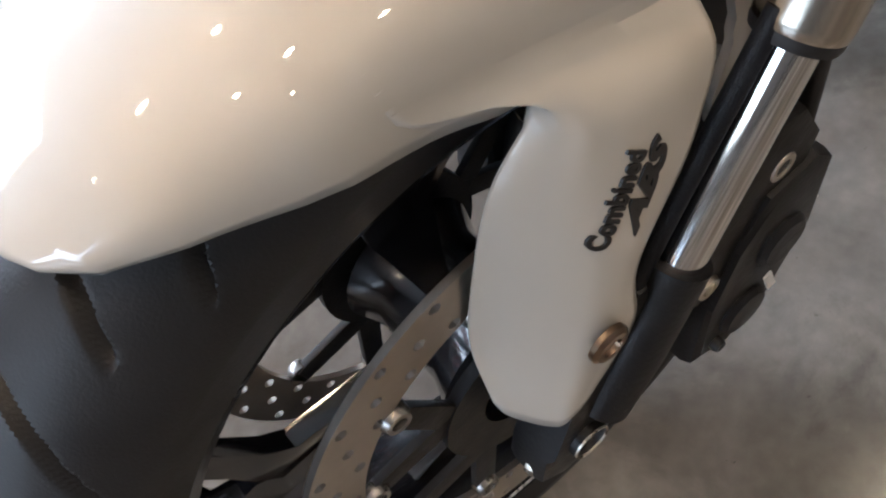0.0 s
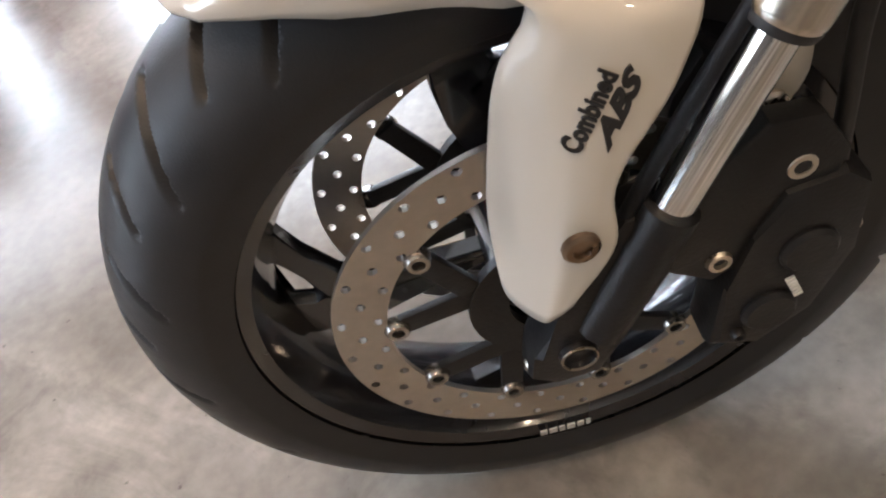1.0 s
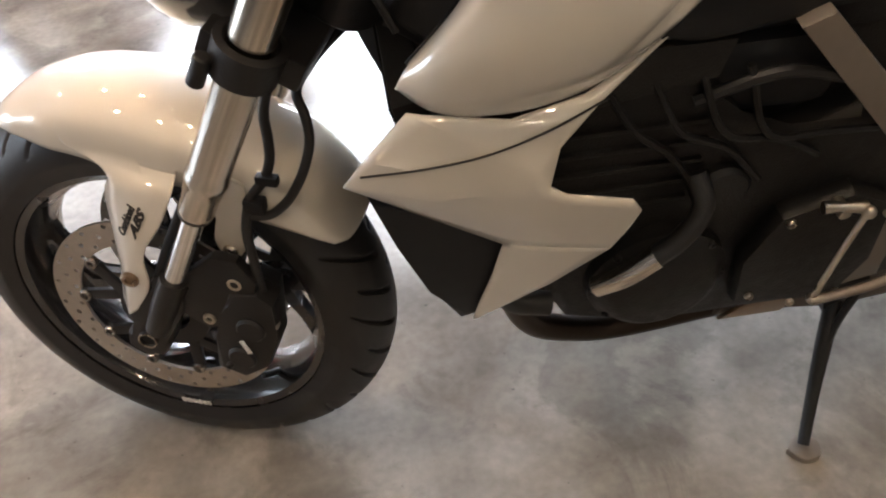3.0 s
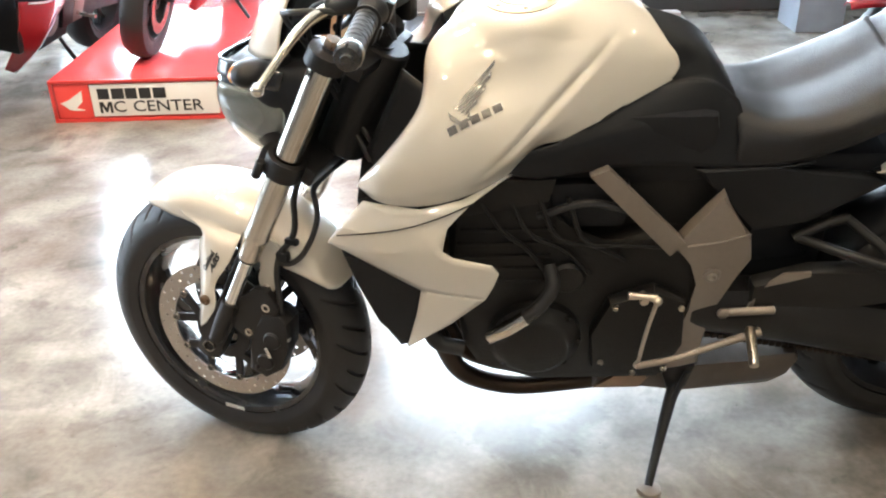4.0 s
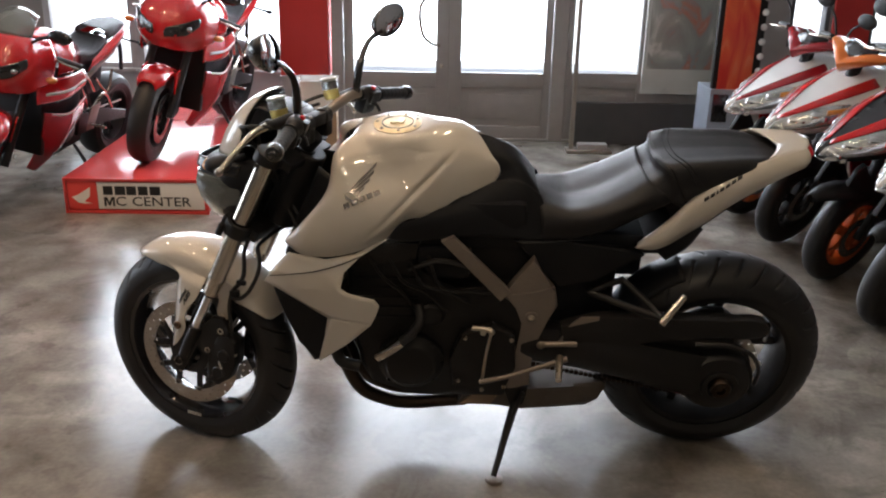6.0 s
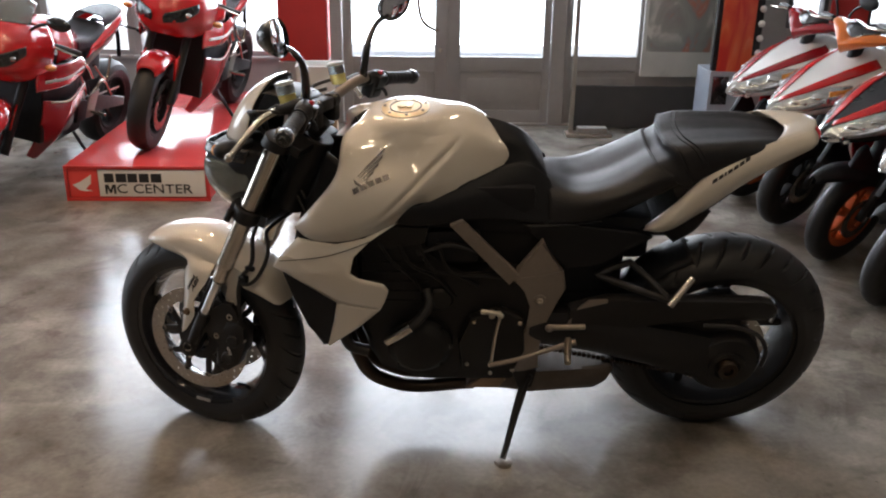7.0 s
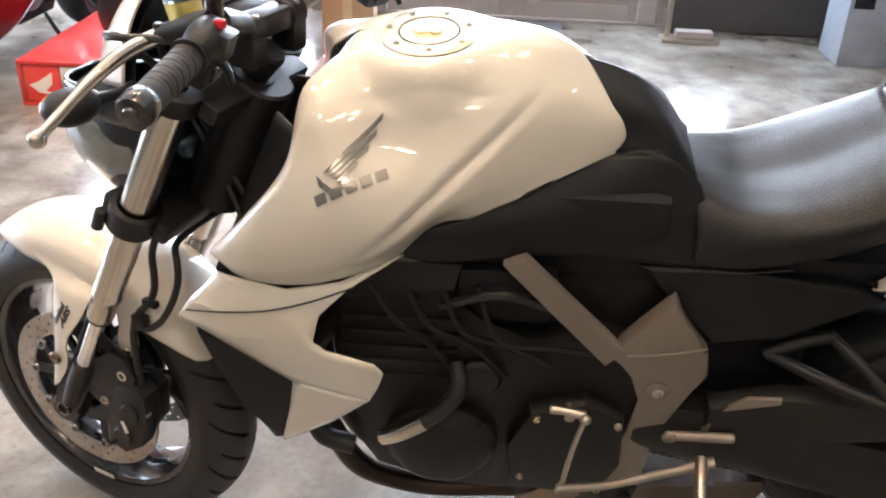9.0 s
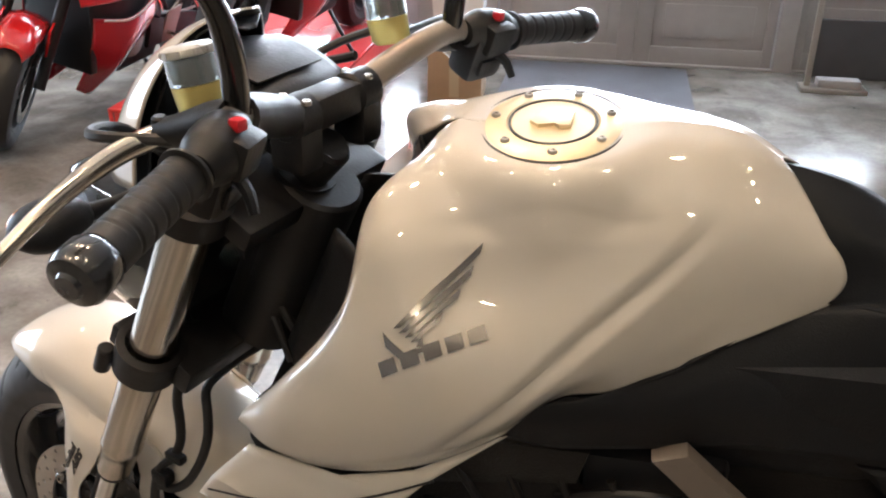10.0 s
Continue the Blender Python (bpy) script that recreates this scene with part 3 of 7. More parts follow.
for s in (-1, 1):
    y = 0.112 * s
    bm = lathe([(0.0185, 0.0), (0.0202, 0.003), (0.0206, 0.007), (0.0206, 0.032), (0.0218, 0.036), (0.0222, 0.05), (0.0242, 0.053), (0.0245, 0.06), (0.0238, 0.064), (0.0235, 0.075), (0.0235, 0.44), (0.0225, 0.443), (0.0001, 0.443)], n=32, axis="Z")
    m = Matrix.Translation(along_fork(0.524, y)) @ Matrix.Rotation(radians(25), 4, "Y")
    outer = part("fork_tube", bm, M_FORK, bike, "satin aluminium upper fork tube", m=TURNED @ m)
    bm = lathe([(0.0198, 0.0), (0.0198, 0.003), (0.012, 0.0035), (0.012, -0.003), (0.019, -0.003), (0.0198, 0.0)], n=32, axis="Z")
    part("dust_seal", bm, M_RUBBER, outer, m=TURNED @ m)
    part("stanchion", rod(along_fork(0.36, y), along_fork(0.53, y), 0.0132, 32), M_CHROME, bike, "polished chrome inner fork leg", m=TURNED)
    # black shield strip standing just ahead of the bare leg
    strip = tube([along_fork(0.405, y * 0.95, -0.022), along_fork(0.46, y * 0.96, -0.022), along_fork(0.54, y * 0.97, -0.018)], 0.0052, 10, 8)
    part("leg_shield", strip, M_PLASTIC, bike, m=TURNED)
    # lower casting with axle clamp
    lug = plate([(-0.034, 0.276), (-0.016, 0.262), (0.014, 0.264), (0.03, 0.29), (0.055, 0.36), (0.078, 0.398), (0.07, 0.412), (0.034, 0.412), (0.024, 0.398), (-0.004, 0.335), (-0.03, 0.3)], s * 0.084, s * 0.1145, 0.007)
    tube([along_fork(0.315, y), along_fork(0.36, y), along_fork(0.414, y)], [0.015, 0.0175, 0.0175], 24, bm=lug)
    casting = part("fork_casting", lug, M_BLACK, bike, "black lower fork casting", m=TURNED)
    bolt((-0.027, s * 0.1, 0.277), (0, s, 0), 0.0085, 0.007, M_BOLT, casting, m=TURNED)
    bolt((-0.005, s * 0.1, 0.258), (0, s, 0), 0.006, 0.006, M_BOLT, casting, m=TURNED)
    # caliper bracket and caliper
    br = plate([(0.03, 0.37), (0.09, 0.33), (0.15, 0.36), (0.165, 0.42), (0.145, 0.452), (0.115, 0.455), (0.07, 0.415)], y * 0.92 - 0.008, y * 0.92 + 0.008, 0.003)
    part("caliper_bracket", br, M_BLACK, bike, m=TURNED)
    cal = plate([(0.088, 0.262), (0.125, 0.248), (0.16, 0.275), (0.182, 0.33), (0.182, 0.39), (0.165, 0.405), (0.128, 0.4), (0.112, 0.365), (0.098, 0.32)], s * 0.078, s * 0.116, 0.008)
    plate([(0.1, 0.272), (0.135, 0.262), (0.16, 0.3), (0.165, 0.37), (0.14, 0.385), (0.118, 0.35)], s * 0.035, s * 0.08, 0.006, cal)
    for cx, cz in ((0.128, 0.29), (0.148, 0.345)):
        rod((cx, s * 0.112, cz), (cx, s * 0.121, cz), 0.019, 20, 0.003, bm=cal)
    caliper = part("brake_caliper", cal, M_BLACK, bike, "black three-piston brake caliper", m=TURNED)
    bolt((0.137, s * 0.1, 0.415), (0, s, 0), 0.011, 0.012, M_BOLT, caliper, m=TURNED)
    bolt((0.093, s * 0.102, 0.349), (0, s, 0), 0.0095, 0.012, M_BOLT, caliper, m=TURNED)
    bolt((0.176, s * 0.104, 0.352), (0, s, 0), 0.007, 0.01, M_BOLT, caliper, m=TURNED)
    bolt((0.108, s * 0.116, 0.272), (0, s, 0), 0.005, 0.006, M_BLACK, caliper, m=TURNED)
    if s < 0:
        mark = bars([0.0028, 0.0015, 0.0028, 0.0028, 0.0015, 0.0028], 0.0062, 0.0016, Matrix.Translation((0.139, -0.1225, 0.318)) @ Matrix.Rotation(radians(68), 4, "Y"))
        part("maker_mark", mark, M_TYREWHITE, caliper, "small pale mark on the caliper", m=TURNED)

# mudguard: a shell over the tyre, with a blade flowing down each fork leg
def guard(t, b, out=0.0):
    """A place on the mudguard: t degrees round the axle, b across from -1 (one edge) to 1."""
    u = (123 - t) / 92
    drop = np.interp(u, [0, 0.04, 0.16, 0.33, 0.5, 0.64, 0.8, 0.92, 1], [0.002, 0.016, 0.052, 0.084, 0.094, 0.084, 0.062, 0.032, 0.016])
    half = np.interp(u, [0, 0.008, 0.02, 0.045, 0.09, 0.2, 0.5, 0.8, 0.93, 0.98, 1], [0.008, 0.026, 0.04, 0.055, 0.068, 0.085, 0.097, 0.09, 0.076, 0.064, 0.05])
    half -= 0.011 * math.exp(-((t - 62) / 5) ** 2)
    crown = np.interp(u, [0, 0.1, 0.3, 0.6, 0.85, 1], [0.321, 0.329, 0.333, 0.331, 0.325, 0.316])
    e = math.copysign(abs(math.sin(b * math.pi / 2)) ** 0.92, b) * (1 - 0.11 * math.exp(-((t - 70) / 17) ** 2) * max(0.0, (abs(b) - 0.6) / 0.4) ** 1.3)
    tuck = max(0.0, min(1.0, (120 - t) / 22, (t - 44) / 16)) * max(0.0, (abs(b) - 0.58) / 0.42) ** 1.15
    e *= 1 - 0.12 * tuck
    r = crown - drop * (1 - max(0.0, math.cos(b * math.pi / 2)) ** 0.8) + out * (1 - abs(b))
    return (AXLE.x + r * math.cos(radians(t)), half * e + math.copysign(out, b), AXLE.z + r * math.sin(radians(t)))


shell = bmesh.new()
grid(shell, [[guard(t, b) for b in np.linspace(-1, 1, 49)] for t in np.concatenate([np.linspace(123, 117, 14), np.linspace(116, 35, 52), np.linspace(34, 31, 6)])])
shell_skin = BVHTree.FromBMesh(shell)
mudguard = part("front_mudguard", shell, M_PEARL, bike, "glossy pearl white front mudguard", solid=0.003, m=TURNED)
for s in (-1, 1):
    k = np.array([1, -s, 1])
    curves = []
    for turn, low in ((100.5, [(0.0, -0.084, 0.547), (-0.016, -0.079, 0.515), (-0.029, -0.073, 0.455), (-0.037, -0.072, 0.385), (-0.0375, -0.084, 0.348)]),
                      (98.5, [(0.002, -0.089, 0.547), (-0.014, -0.083, 0.515), (-0.026, -0.077, 0.453), (-0.034, -0.076, 0.382), (-0.036, -0.089, 0.342)]),
                      (92, [(0.006, -0.095, 0.544), (-0.006, -0.092, 0.512), (-0.016, -0.0925, 0.447), (-0.024, -0.093, 0.38), (-0.029, -0.099, 0.336)]),
                      (88, [(0.013, -0.099, 0.541), (0.004, -0.1, 0.511), (-0.003, -0.1065, 0.438), (-0.013, -0.108, 0.378), (-0.021, -0.1095, 0.335)]),
                      (85.5, [(0.022, -0.101, 0.539), (0.012, -0.1035, 0.509), (0.003, -0.1115, 0.435), (-0.0085, -0.113, 0.379), (-0.0185, -0.1125, 0.336)]),
                      (77, [(0.052, -0.1025, 0.536), (0.044, -0.1085, 0.506), (0.017, -0.115, 0.437), (0.014, -0.117, 0.396), (-0.008, -0.116, 0.344)]),
                      (72, [(0.08, -0.099, 0.533), (0.067, -0.107, 0.503), (0.029, -0.1145, 0.437), (0.029, -0.117, 0.403), (0.0, -0.1165, 0.351)])):
        curves.append([guard(turn, -0.5, 0.0001), guard(turn, -0.68, 0.0004), guard(turn, -0.86, 0.0012)] + low)
    blade = surf([np.array(c) * k for c in curves], 40, 40)
    for v in blade.verts:
        near, out, _, gap = shell_skin.find_nearest(v.co)
        if gap < 0.008:
            out = out if out.y * s > 0 else -out
            v.co = (near + out * 0.0003).lerp(v.co, gap / 0.008)
    skin = BVHTree.FromBMesh(blade)
    if s < 0:
        blade_skin = skin
    bmesh.ops.recalc_face_normals(blade, faces=blade.faces)
    blade.normal_update()
    if sum(f.normal.y for f in blade.faces) * s < 0:
        bmesh.ops.reverse_faces(blade, faces=blade.faces)
    part("mudguard_blade", blade, M_PEARL, mudguard, solid=0.002, m=TURNED, keep=True)
    tab = plate([(0.12, 0.56), (0.16, 0.54), (0.15, 0.5), (0.142, 0.44), (0.127, 0.428), (0.112, 0.442), (0.118, 0.5), (0.11, 0.54)], s * 0.077, s * 0.082, 0.002, round_n=40)
    part("mudguard_tab", tab, M_PEARL, mudguard, m=TURNED)
    bolt((0.007, s * 0.119, 0.409), (0, s, 0), 0.0115, 0.005, M_EXHAUST, mudguard, m=TURNED)
    bolt((0.127, s * 0.083, 0.441), (0, s, 0), 0.011, 0.005, M_BOLT, mudguard, m=TURNED)
way = Matrix.Translation((0.024, -0.1135, 0.49)) @ Matrix.Rotation(radians(9), 4, "Z") @ Matrix.Rotation(radians(-61), 4, "Y")
word = letters("Combined", 0.0145, way @ Matrix.Translation((0.001, 0, 0.0055)), 0.0012, 0.8, 0.1, 0.0005)
join(word, letters("ABS", 0.0145, way @ Matrix.Translation((0.005, 0, -0.0075)), 0.0012, 1.6, 0.5, 0.0007))
flat_way = way.inverted()
for v in word.verts:
    hit = blade_skin.ray_cast(Vector((v.co.x, -0.2, v.co.z)), Vector((0, 1, 0)))
    if hit[0] is not None:
        v.co.y = hit[0].y + (0.001 if (flat_way @ v.co).y > 0 else -0.0011)
part("lettering", word, M_DECAL, mudguard, "black lettering reading Combined ABS", m=TURNED)

# steering head, clamps, bars
lower = bmesh.new()
for s in (-1, 1):
    m = Matrix.Translation(along_fork(0.728, 0.112 * s)) @ Matrix.Rotation(radians(25), 4, "Y")
    ring = lathe([(0.0238, -0.02), (0.035, -0.018), (0.036, 0.018), (0.0275, 0.02)], n=28, axis="Z")
    ring.transform(m)
    join(lower, ring)
    rod(along_fork(0.742, 0.14 * s, -0.035), along_fork(0.71, 0.14 * s, -0.035), 0.009, 12, 0.002, bm=lower)
    box((-0.045, -0.012, -0.014), (-0.02, 0.02, 0.014), 0.003, lower, m=m)
box((-0.015, -0.11, -0.017), (0.055, 0.11, 0.017), 0.006, lower, m=Matrix.Translation(along_fork(0.728, 0)) @ Matrix.Rotation(radians(25), 4, "Y"))
part("lower_fork_clamp", lower, M_BLACK, bike, "black lower fork clamp with pinch bolts", m=TURNED)
upper = bmesh.new()
for s in (-1, 1):
    m = Matrix.Translation(along_fork(0.925, 0.112 * s)) @ Matrix.Rotation(radians(25), 4, "Y")
    ring = lathe([(0.0001, 0.02), (0.012, 0.02), (0.014, 0.016), (0.024, 0.016), (0.034, 0.014), (0.035, -0.012), (0.0275, -0.014)], n=28, axis="Z")
    ring.transform(m)
    join(upper, ring)
box((-0.012, -0.105, -0.013), (0.06, 0.105, 0.013), 0.006, upper, m=Matrix.Translation(along_fork(0.925, 0)) @ Matrix.Rotation(radians(25), 4, "Y"))
rod(along_fork(0.93, 0, 0.035), along_fork(0.965, 0, 0.05), 0.022, 20, 0.004, bm=upper)
top_clamp = part("upper_fork_clamp", upper, M_BLACK, bike, m=TURNED)
for s in (-1, 1):
    nut = rod(along_fork(0.945, 0.112 * s), along_fork(0.958, 0.112 * s), 0.0145, 6, 0.001)
    part("fork_cap", nut, M_EXHAUST, top_clamp, "bronze-toned hexagonal fork cap", m=TURNED)
part("steering_stem", rod(along_fork(0.72, 0, 0.035), along_fork(0.93, 0, 0.035), 0.03, 20), M_BLACK, bike, m=TURNED)
part("ignition_switch", rod((0.3, 0, 0.945), (0.315, 0, 0.975), 0.019, 20, 0.004), M_BLACK, top_clamp, m=TURNED)
BAR = [(0.444, -0.312, 1.0175), (0.426, -0.235, 1.03), (0.4, -0.15, 1.043), (0.372, -0.085, 1.018), (0.365, -0.05, 1.005), (0.365, 0, 1.003)]
bar_points = BAR + [(x, -y, z) for x, y, z in BAR[-2::-1]]
handlebar = part("handlebar", tube(bar_points, [0.011, 0.011, 0.0125, 0.014, 0.0145, 0.014, 0.0125, 0.011, 0.011], 14, 48), M_ALU, bike, "tapered grey aluminium handlebar", m=TURNED)
for s in (-1, 1):
    foot = box((-0.019, -0.0155, -0.045), (0.019, 0.0155, -0.004), 0.006, m=Matrix.Translation((0.365, 0.045 * s, 1.0)))
    rs = rod((0.365, 0.045 * s - 0.0165, 1.003), (0.365, 0.045 * s + 0.0165, 1.003), 0.0205, 24, 0.003)
    if s > 0:
        bridge = box((-0.017, -0.078, -0.012), (0.017, -0.012, 0.019), 0.007, m=Matrix.Translation((0.365, 0.045, 1.0)))
        part("clamp_bridge", bridge, M_BLACK, handlebar, m=TURNED)
    else:
        part("cable_sleeve", tube([(0.366, -0.058, 1.008), (0.372, -0.085, 1.018), (0.4, -0.15, 1.043)], [0.0185, 0.019, 0.0175], 14, 14), M_RUBBER, handlebar, "black rubber cable sleeve", m=TURNED)
    riser = part("bar_clamp", rs, M_BLACK, handlebar, "black handlebar clamp", m=TURNED)
    part("clamp_foot", foot, M_BLACK, riser, m=TURNED)
    for dx in (-0.013, 0.013):
        bolt((0.365 + dx, 0.045 * s, 1.0175), (0, 0, 1), 0.0045, 0.004, M_BOLT, riser, m=TURNED)
    ext = 0.318 if s < 0 else 0.343
    p_end, p_in = Vector((0.446 + (ext - 0.318) * 0.22, ext * s, 1.0165)), Vector((0.426, 0.228 * s, 1.031))
    d = (p_in - p_end).normalized()
    gl = (p_in - p_end).length
    prof, pos = [], np.linspace(0, 1, 140).tolist()
    side = d.orthogonal().normalized()
    up = d.cross(side)
    rows = [[p_end + d * (gl * q) + (0.0168 - 0.0011 * (0.1 < q < 0.9) * max(0.0, 1 - (((q * 7 + a / TAU * 0.5) % 1 - 0.5) / 0.12) ** 4) + 0.004 * (q > 0.965)) * (math.cos(a) * side + math.sin(a) * up) for a in np.linspace(0, TAU, 20, endpoint=False).tolist()] for q in pos]
    gbm = bmesh.new()
    vs = grid(gbm, rows, closed_v=True)
    gbm.faces.new(vs[0]), gbm.faces.new(vs[-1])
    part("grip", gbm, M_RUBBER, handlebar, "ribbed black rubber grip", m=TURNED)
    weight = lathe([(0.0001, -0.032), (0.008, -0.032), (0.0095, -0.029), (0.017, -0.027), (0.0195, -0.022), (0.0195, -0.006), (0.016, 0.0)], n=24, axis="Z")
    weight.transform(Matrix.Translation(p_end) @ d.to_track_quat("Z", "Y").to_matrix().to_4x4())
    part("bar_end_weight", weight, M_BLACKGLOSS, handlebar, m=TURNED)
    sw = tube([(0.431, 0.224 * s, 1.033), (0.43, 0.22 * s, 1.0335), (0.42, 0.19 * s, 1.038), (0.412, 0.166 * s, 1.041), (0.411, 0.162 * s, 1.041)], [0.014, 0.0215, 0.023, 0.0215, 0.013], 20, 24)
    sm = Matrix.Translation((0.419, 0.19 * s, 1.032)) @ Matrix.Rotation(radians(-16 * s), 4, "Z") @ Matrix.Rotation(radians(20), 4, "Y")
    box((-0.019, -0.024, -0.044), (0.017, 0.024, 0.012), 0.009, sw, m=sm)
    box((0.004, -0.016, -0.008), (0.026, 0.018, 0.024), 0.006, sw, m=sm)
    box((0.014, -0.014, -0.034), (0.021, 0.012, -0.016), 0.003, sw, m=sm)
    switch = part("switch_housing", sw, M_BLACK, handlebar, "black switch housing", m=TURNED)
    part("switch_button", box((-0.005, -0.005, -0.004), (0.005, 0.005, 0.005), 0.002, m=Matrix.Translation((0.436, 0.187 * s, 1.056))), M_REDLENS, switch, "red kill switch", m=TURNED)
    part("switch_lever", tube([(0.43, 0.19 * s, 1.02), (0.445, 0.192 * s, 1.01), (0.452, 0.194 * s, 0.995)], [0.006, 0.005, 0.004], 8, 8), M_PLASTIC, switch, m=TURNED)
    # lever and perch
    perch = tube([(0.405, 0.158 * s, 1.042), (0.385, 0.16 * s, 1.036), (0.36, 0.166 * s, 1.028), (0.338, 0.17 * s, 1.022)], [0.019, 0.018, 0.014, 0.011], 14, 14)
    rod((0.338, 0.17 * s, 1.036), (0.338, 0.17 * s, 1.008), 0.0065, 12, 0.002, bm=perch)
    part("lever_perch", perch, M_BLACK, handlebar, m=TURNED)
    lever = [(0.337, 0.165 * s, 1.021), (0.327, 0.2 * s, 1.014), (0.322, 0.25 * s, 0.998), (0.316, 0.3 * s, 0.971), (0.312, 0.33 * s, 0.953)]
    lv = tube(lever, [0.0095, 0.009, 0.0075, 0.0062, 0.0062], 12, 26)
    ball((0.3115, 0.335 * s, 0.95), 0.0098, bm=lv)
    part("lever", lv, M_FORK, handlebar, "bare aluminium hand lever with ball end", m=TURNED)
    rm = Matrix.Translation((0.346, 0.13 * s, 1.027)) @ Matrix.Rotation(radians(-14), 4, "Y") @ Matrix.Scale(0.95, 4)
    res = lathe([(0.0001, 0.0), (0.017, 0.0), (0.0205, 0.004), (0.022, 0.027), (0.0001, 0.027)], n=28, axis="Z")
    res.transform(rm)
    reservoir = part("fluid_reservoir", res, M_FLUID, handlebar, "translucent reservoir with yellow fluid", m=TURNED)
    cup = lathe([(0.0001, 0.0275), (0.0222, 0.0275), (0.0222, 0.05), (0.0001, 0.05)], n=28, axis="Z")
    cup.transform(rm)
    part("neck", cup, M_LENS, reservoir, "dark smoked upper half of the reservoir", m=TURNED)
    lid = lathe([(0.0001, 0.0585), (0.019, 0.0585), (0.0225, 0.0565), (0.0235, 0.0505), (0.0001, 0.0505)], n=28, axis="Z")
    for q in range(12):
        a = TAU * q / 12
        rod((0.0232 * math.cos(a), 0.0232 * math.sin(a), 0.0515), (0.0232 * math.cos(a), 0.0232 * math.sin(a), 0.0565), 0.0012, 6, bm=lid)
    lid.transform(rm)
    part("lid", lid, M_LIDGREY, reservoir, "pale translucent screw lid", m=TURNED)
    # mirror
    stem = [(0.402, 0.152 * s, 1.04), (0.405, 0.157 * s, 1.09), (0.407, 0.174 * s, 1.135), (0.407, 0.218 * s, 1.172), (0.415, 0.268 * s, 1.19)]
    mirror = part("mirror", tube(stem, [0.0105, 0.0105, 0.0082, 0.0068, 0.007], 12, 30), M_BLACKGLOSS, bike, "black mirror on a bent stalk", m=TURNED)
    mm = Matrix.Translation((0.42, 0.305 * s, 1.215)) @ Matrix.Rotation(radians(-14 * s), 4, "Z") @ Matrix.Rotation(radians(-6), 4, "Y") @ Matrix.Rotation(radians(18 * s), 4, "X")
    shell = lathe([(0.0001, -0.036), (0.45, -0.033), (0.8, -0.02), (0.96, -0.004), (1.0, 0.004), (0.985, 0.008)], n=36, axis="X")
    shell.transform(mm @ Matrix.Diagonal((1, 0.066, 0.04, 1)))
    part("mirror_shell", shell, M_BLACKGLOSS, mirror, m=TURNED)
    face = lathe([(0.0001, 0.0055), (0.93, 0.0055), (0.985, 0.004)], n=36, axis="X")
    face.transform(mm @ Matrix.Diagonal((1, 0.066, 0.04, 1)))
    part("mirror_glass", face, M_MIRROR, mirror, "silvered mirror glass", m=TURNED)

# headlamp, its black bowl, the fly screen and the clocks
lampbody = surf([[(0.2, 0, 0.725), (0.13, 0, 0.715), (0.07, 0, 0.73)],
                 [(0.225, -0.062, 0.745), (0.15, -0.07, 0.735), (0.08, -0.05, 0.75)],
                 [(0.25, -0.088, 0.81), (0.16, -0.095, 0.8), (0.065, -0.066, 0.8)],
                 [(0.265, -0.085, 0.88), (0.17, -0.092, 0.878), (0.075, -0.066, 0.868)],
                 [(0.27, 0, 0.91), (0.17, 0, 0.905), (0.085, 0, 0.89)]], 16, 18, True)
headlamp = part("headlamp", lampbody, M_PLASTIC, bike, "black headlamp unit with a smoked lens", solid=0.003, m=TURNED)
lens = surf([[(0.19, -0.058, 0.732), (0.12, -0.056, 0.722), (0.066, -0.03, 0.735), (0.058, 0, 0.738)],
             [(0.2, -0.088, 0.775), (0.135, -0.088, 0.77), (0.058, -0.058, 0.778), (0.046, 0, 0.782)],
             [(0.205, -0.097, 0.815), (0.15, -0.1, 0.815), (0.056, -0.068, 0.818), (0.044, 0, 0.822)],
             [(0.18, -0.096, 0.845), (0.14, -0.096, 0.846), (0.062, -0.066, 0.848), (0.052, 0, 0.85)]], 22, 14, True)
part("lens", lens, M_LENS, headlamp, "smoked grey headlamp lens", solid=0.003, m=TURNED)
part("reflector", ball((0.125, 0, 0.8), 0.05, (0.6, 1.1, 1.0)), M_CHROME, headlamp, m=TURNED)
brow = surf([[(0.2, -0.1, 0.852), (0.14, -0.1, 0.856), (0.062, -0.07, 0.862), (0.046, 0, 0.864)],
             [(0.21, -0.096, 0.885), (0.14, -0.094, 0.892), (0.068, -0.066, 0.888), (0.056, 0, 0.886)]], 22, 5, True)
part("headlamp_brow", brow, M_BLACKGLOSS, headlamp, solid=0.004, m=TURNED)
SCREEN = [[(0.2, -0.094, 0.905), (0.155, -0.081, 0.9), (0.116, -0.05, 0.9), (0.102, 0, 0.9)],
          [(0.21, -0.092, 0.962), (0.172, -0.078, 0.96), (0.14, -0.048, 0.958), (0.128, 0, 0.958)],
          [(0.229, -0.072, 1.025), (0.202, -0.06, 1.022), (0.181, -0.036, 1.021), (0.173, 0, 1.021)],
          [(0.256, -0.036, 1.067), (0.247, -0.026, 1.065), (0.241, -0.014, 1.065), (0.239, 0, 1.065)],
          [(0.272, -0.009, 1.074), (0.27, -0.006, 1.074), (0.269, -0.003, 1.074), (0.269, 0, 1.074)]]
screen = surf(SCREEN, 24, 22, True)
back = surf([[(x + 0.006 + 0.004 * (j > 0), y * 0.86, z - 0.004 - 0.012 * (i == 4)) for j, (x, y, z) in enumerate(row)] for i, row in enumerate(SCREEN)], 24, 20, True)
fly = part("fly_screen", screen, M_PEARL, bike, "small pearl white fly screen over the headlamp", solid=0.0025, m=TURNED)
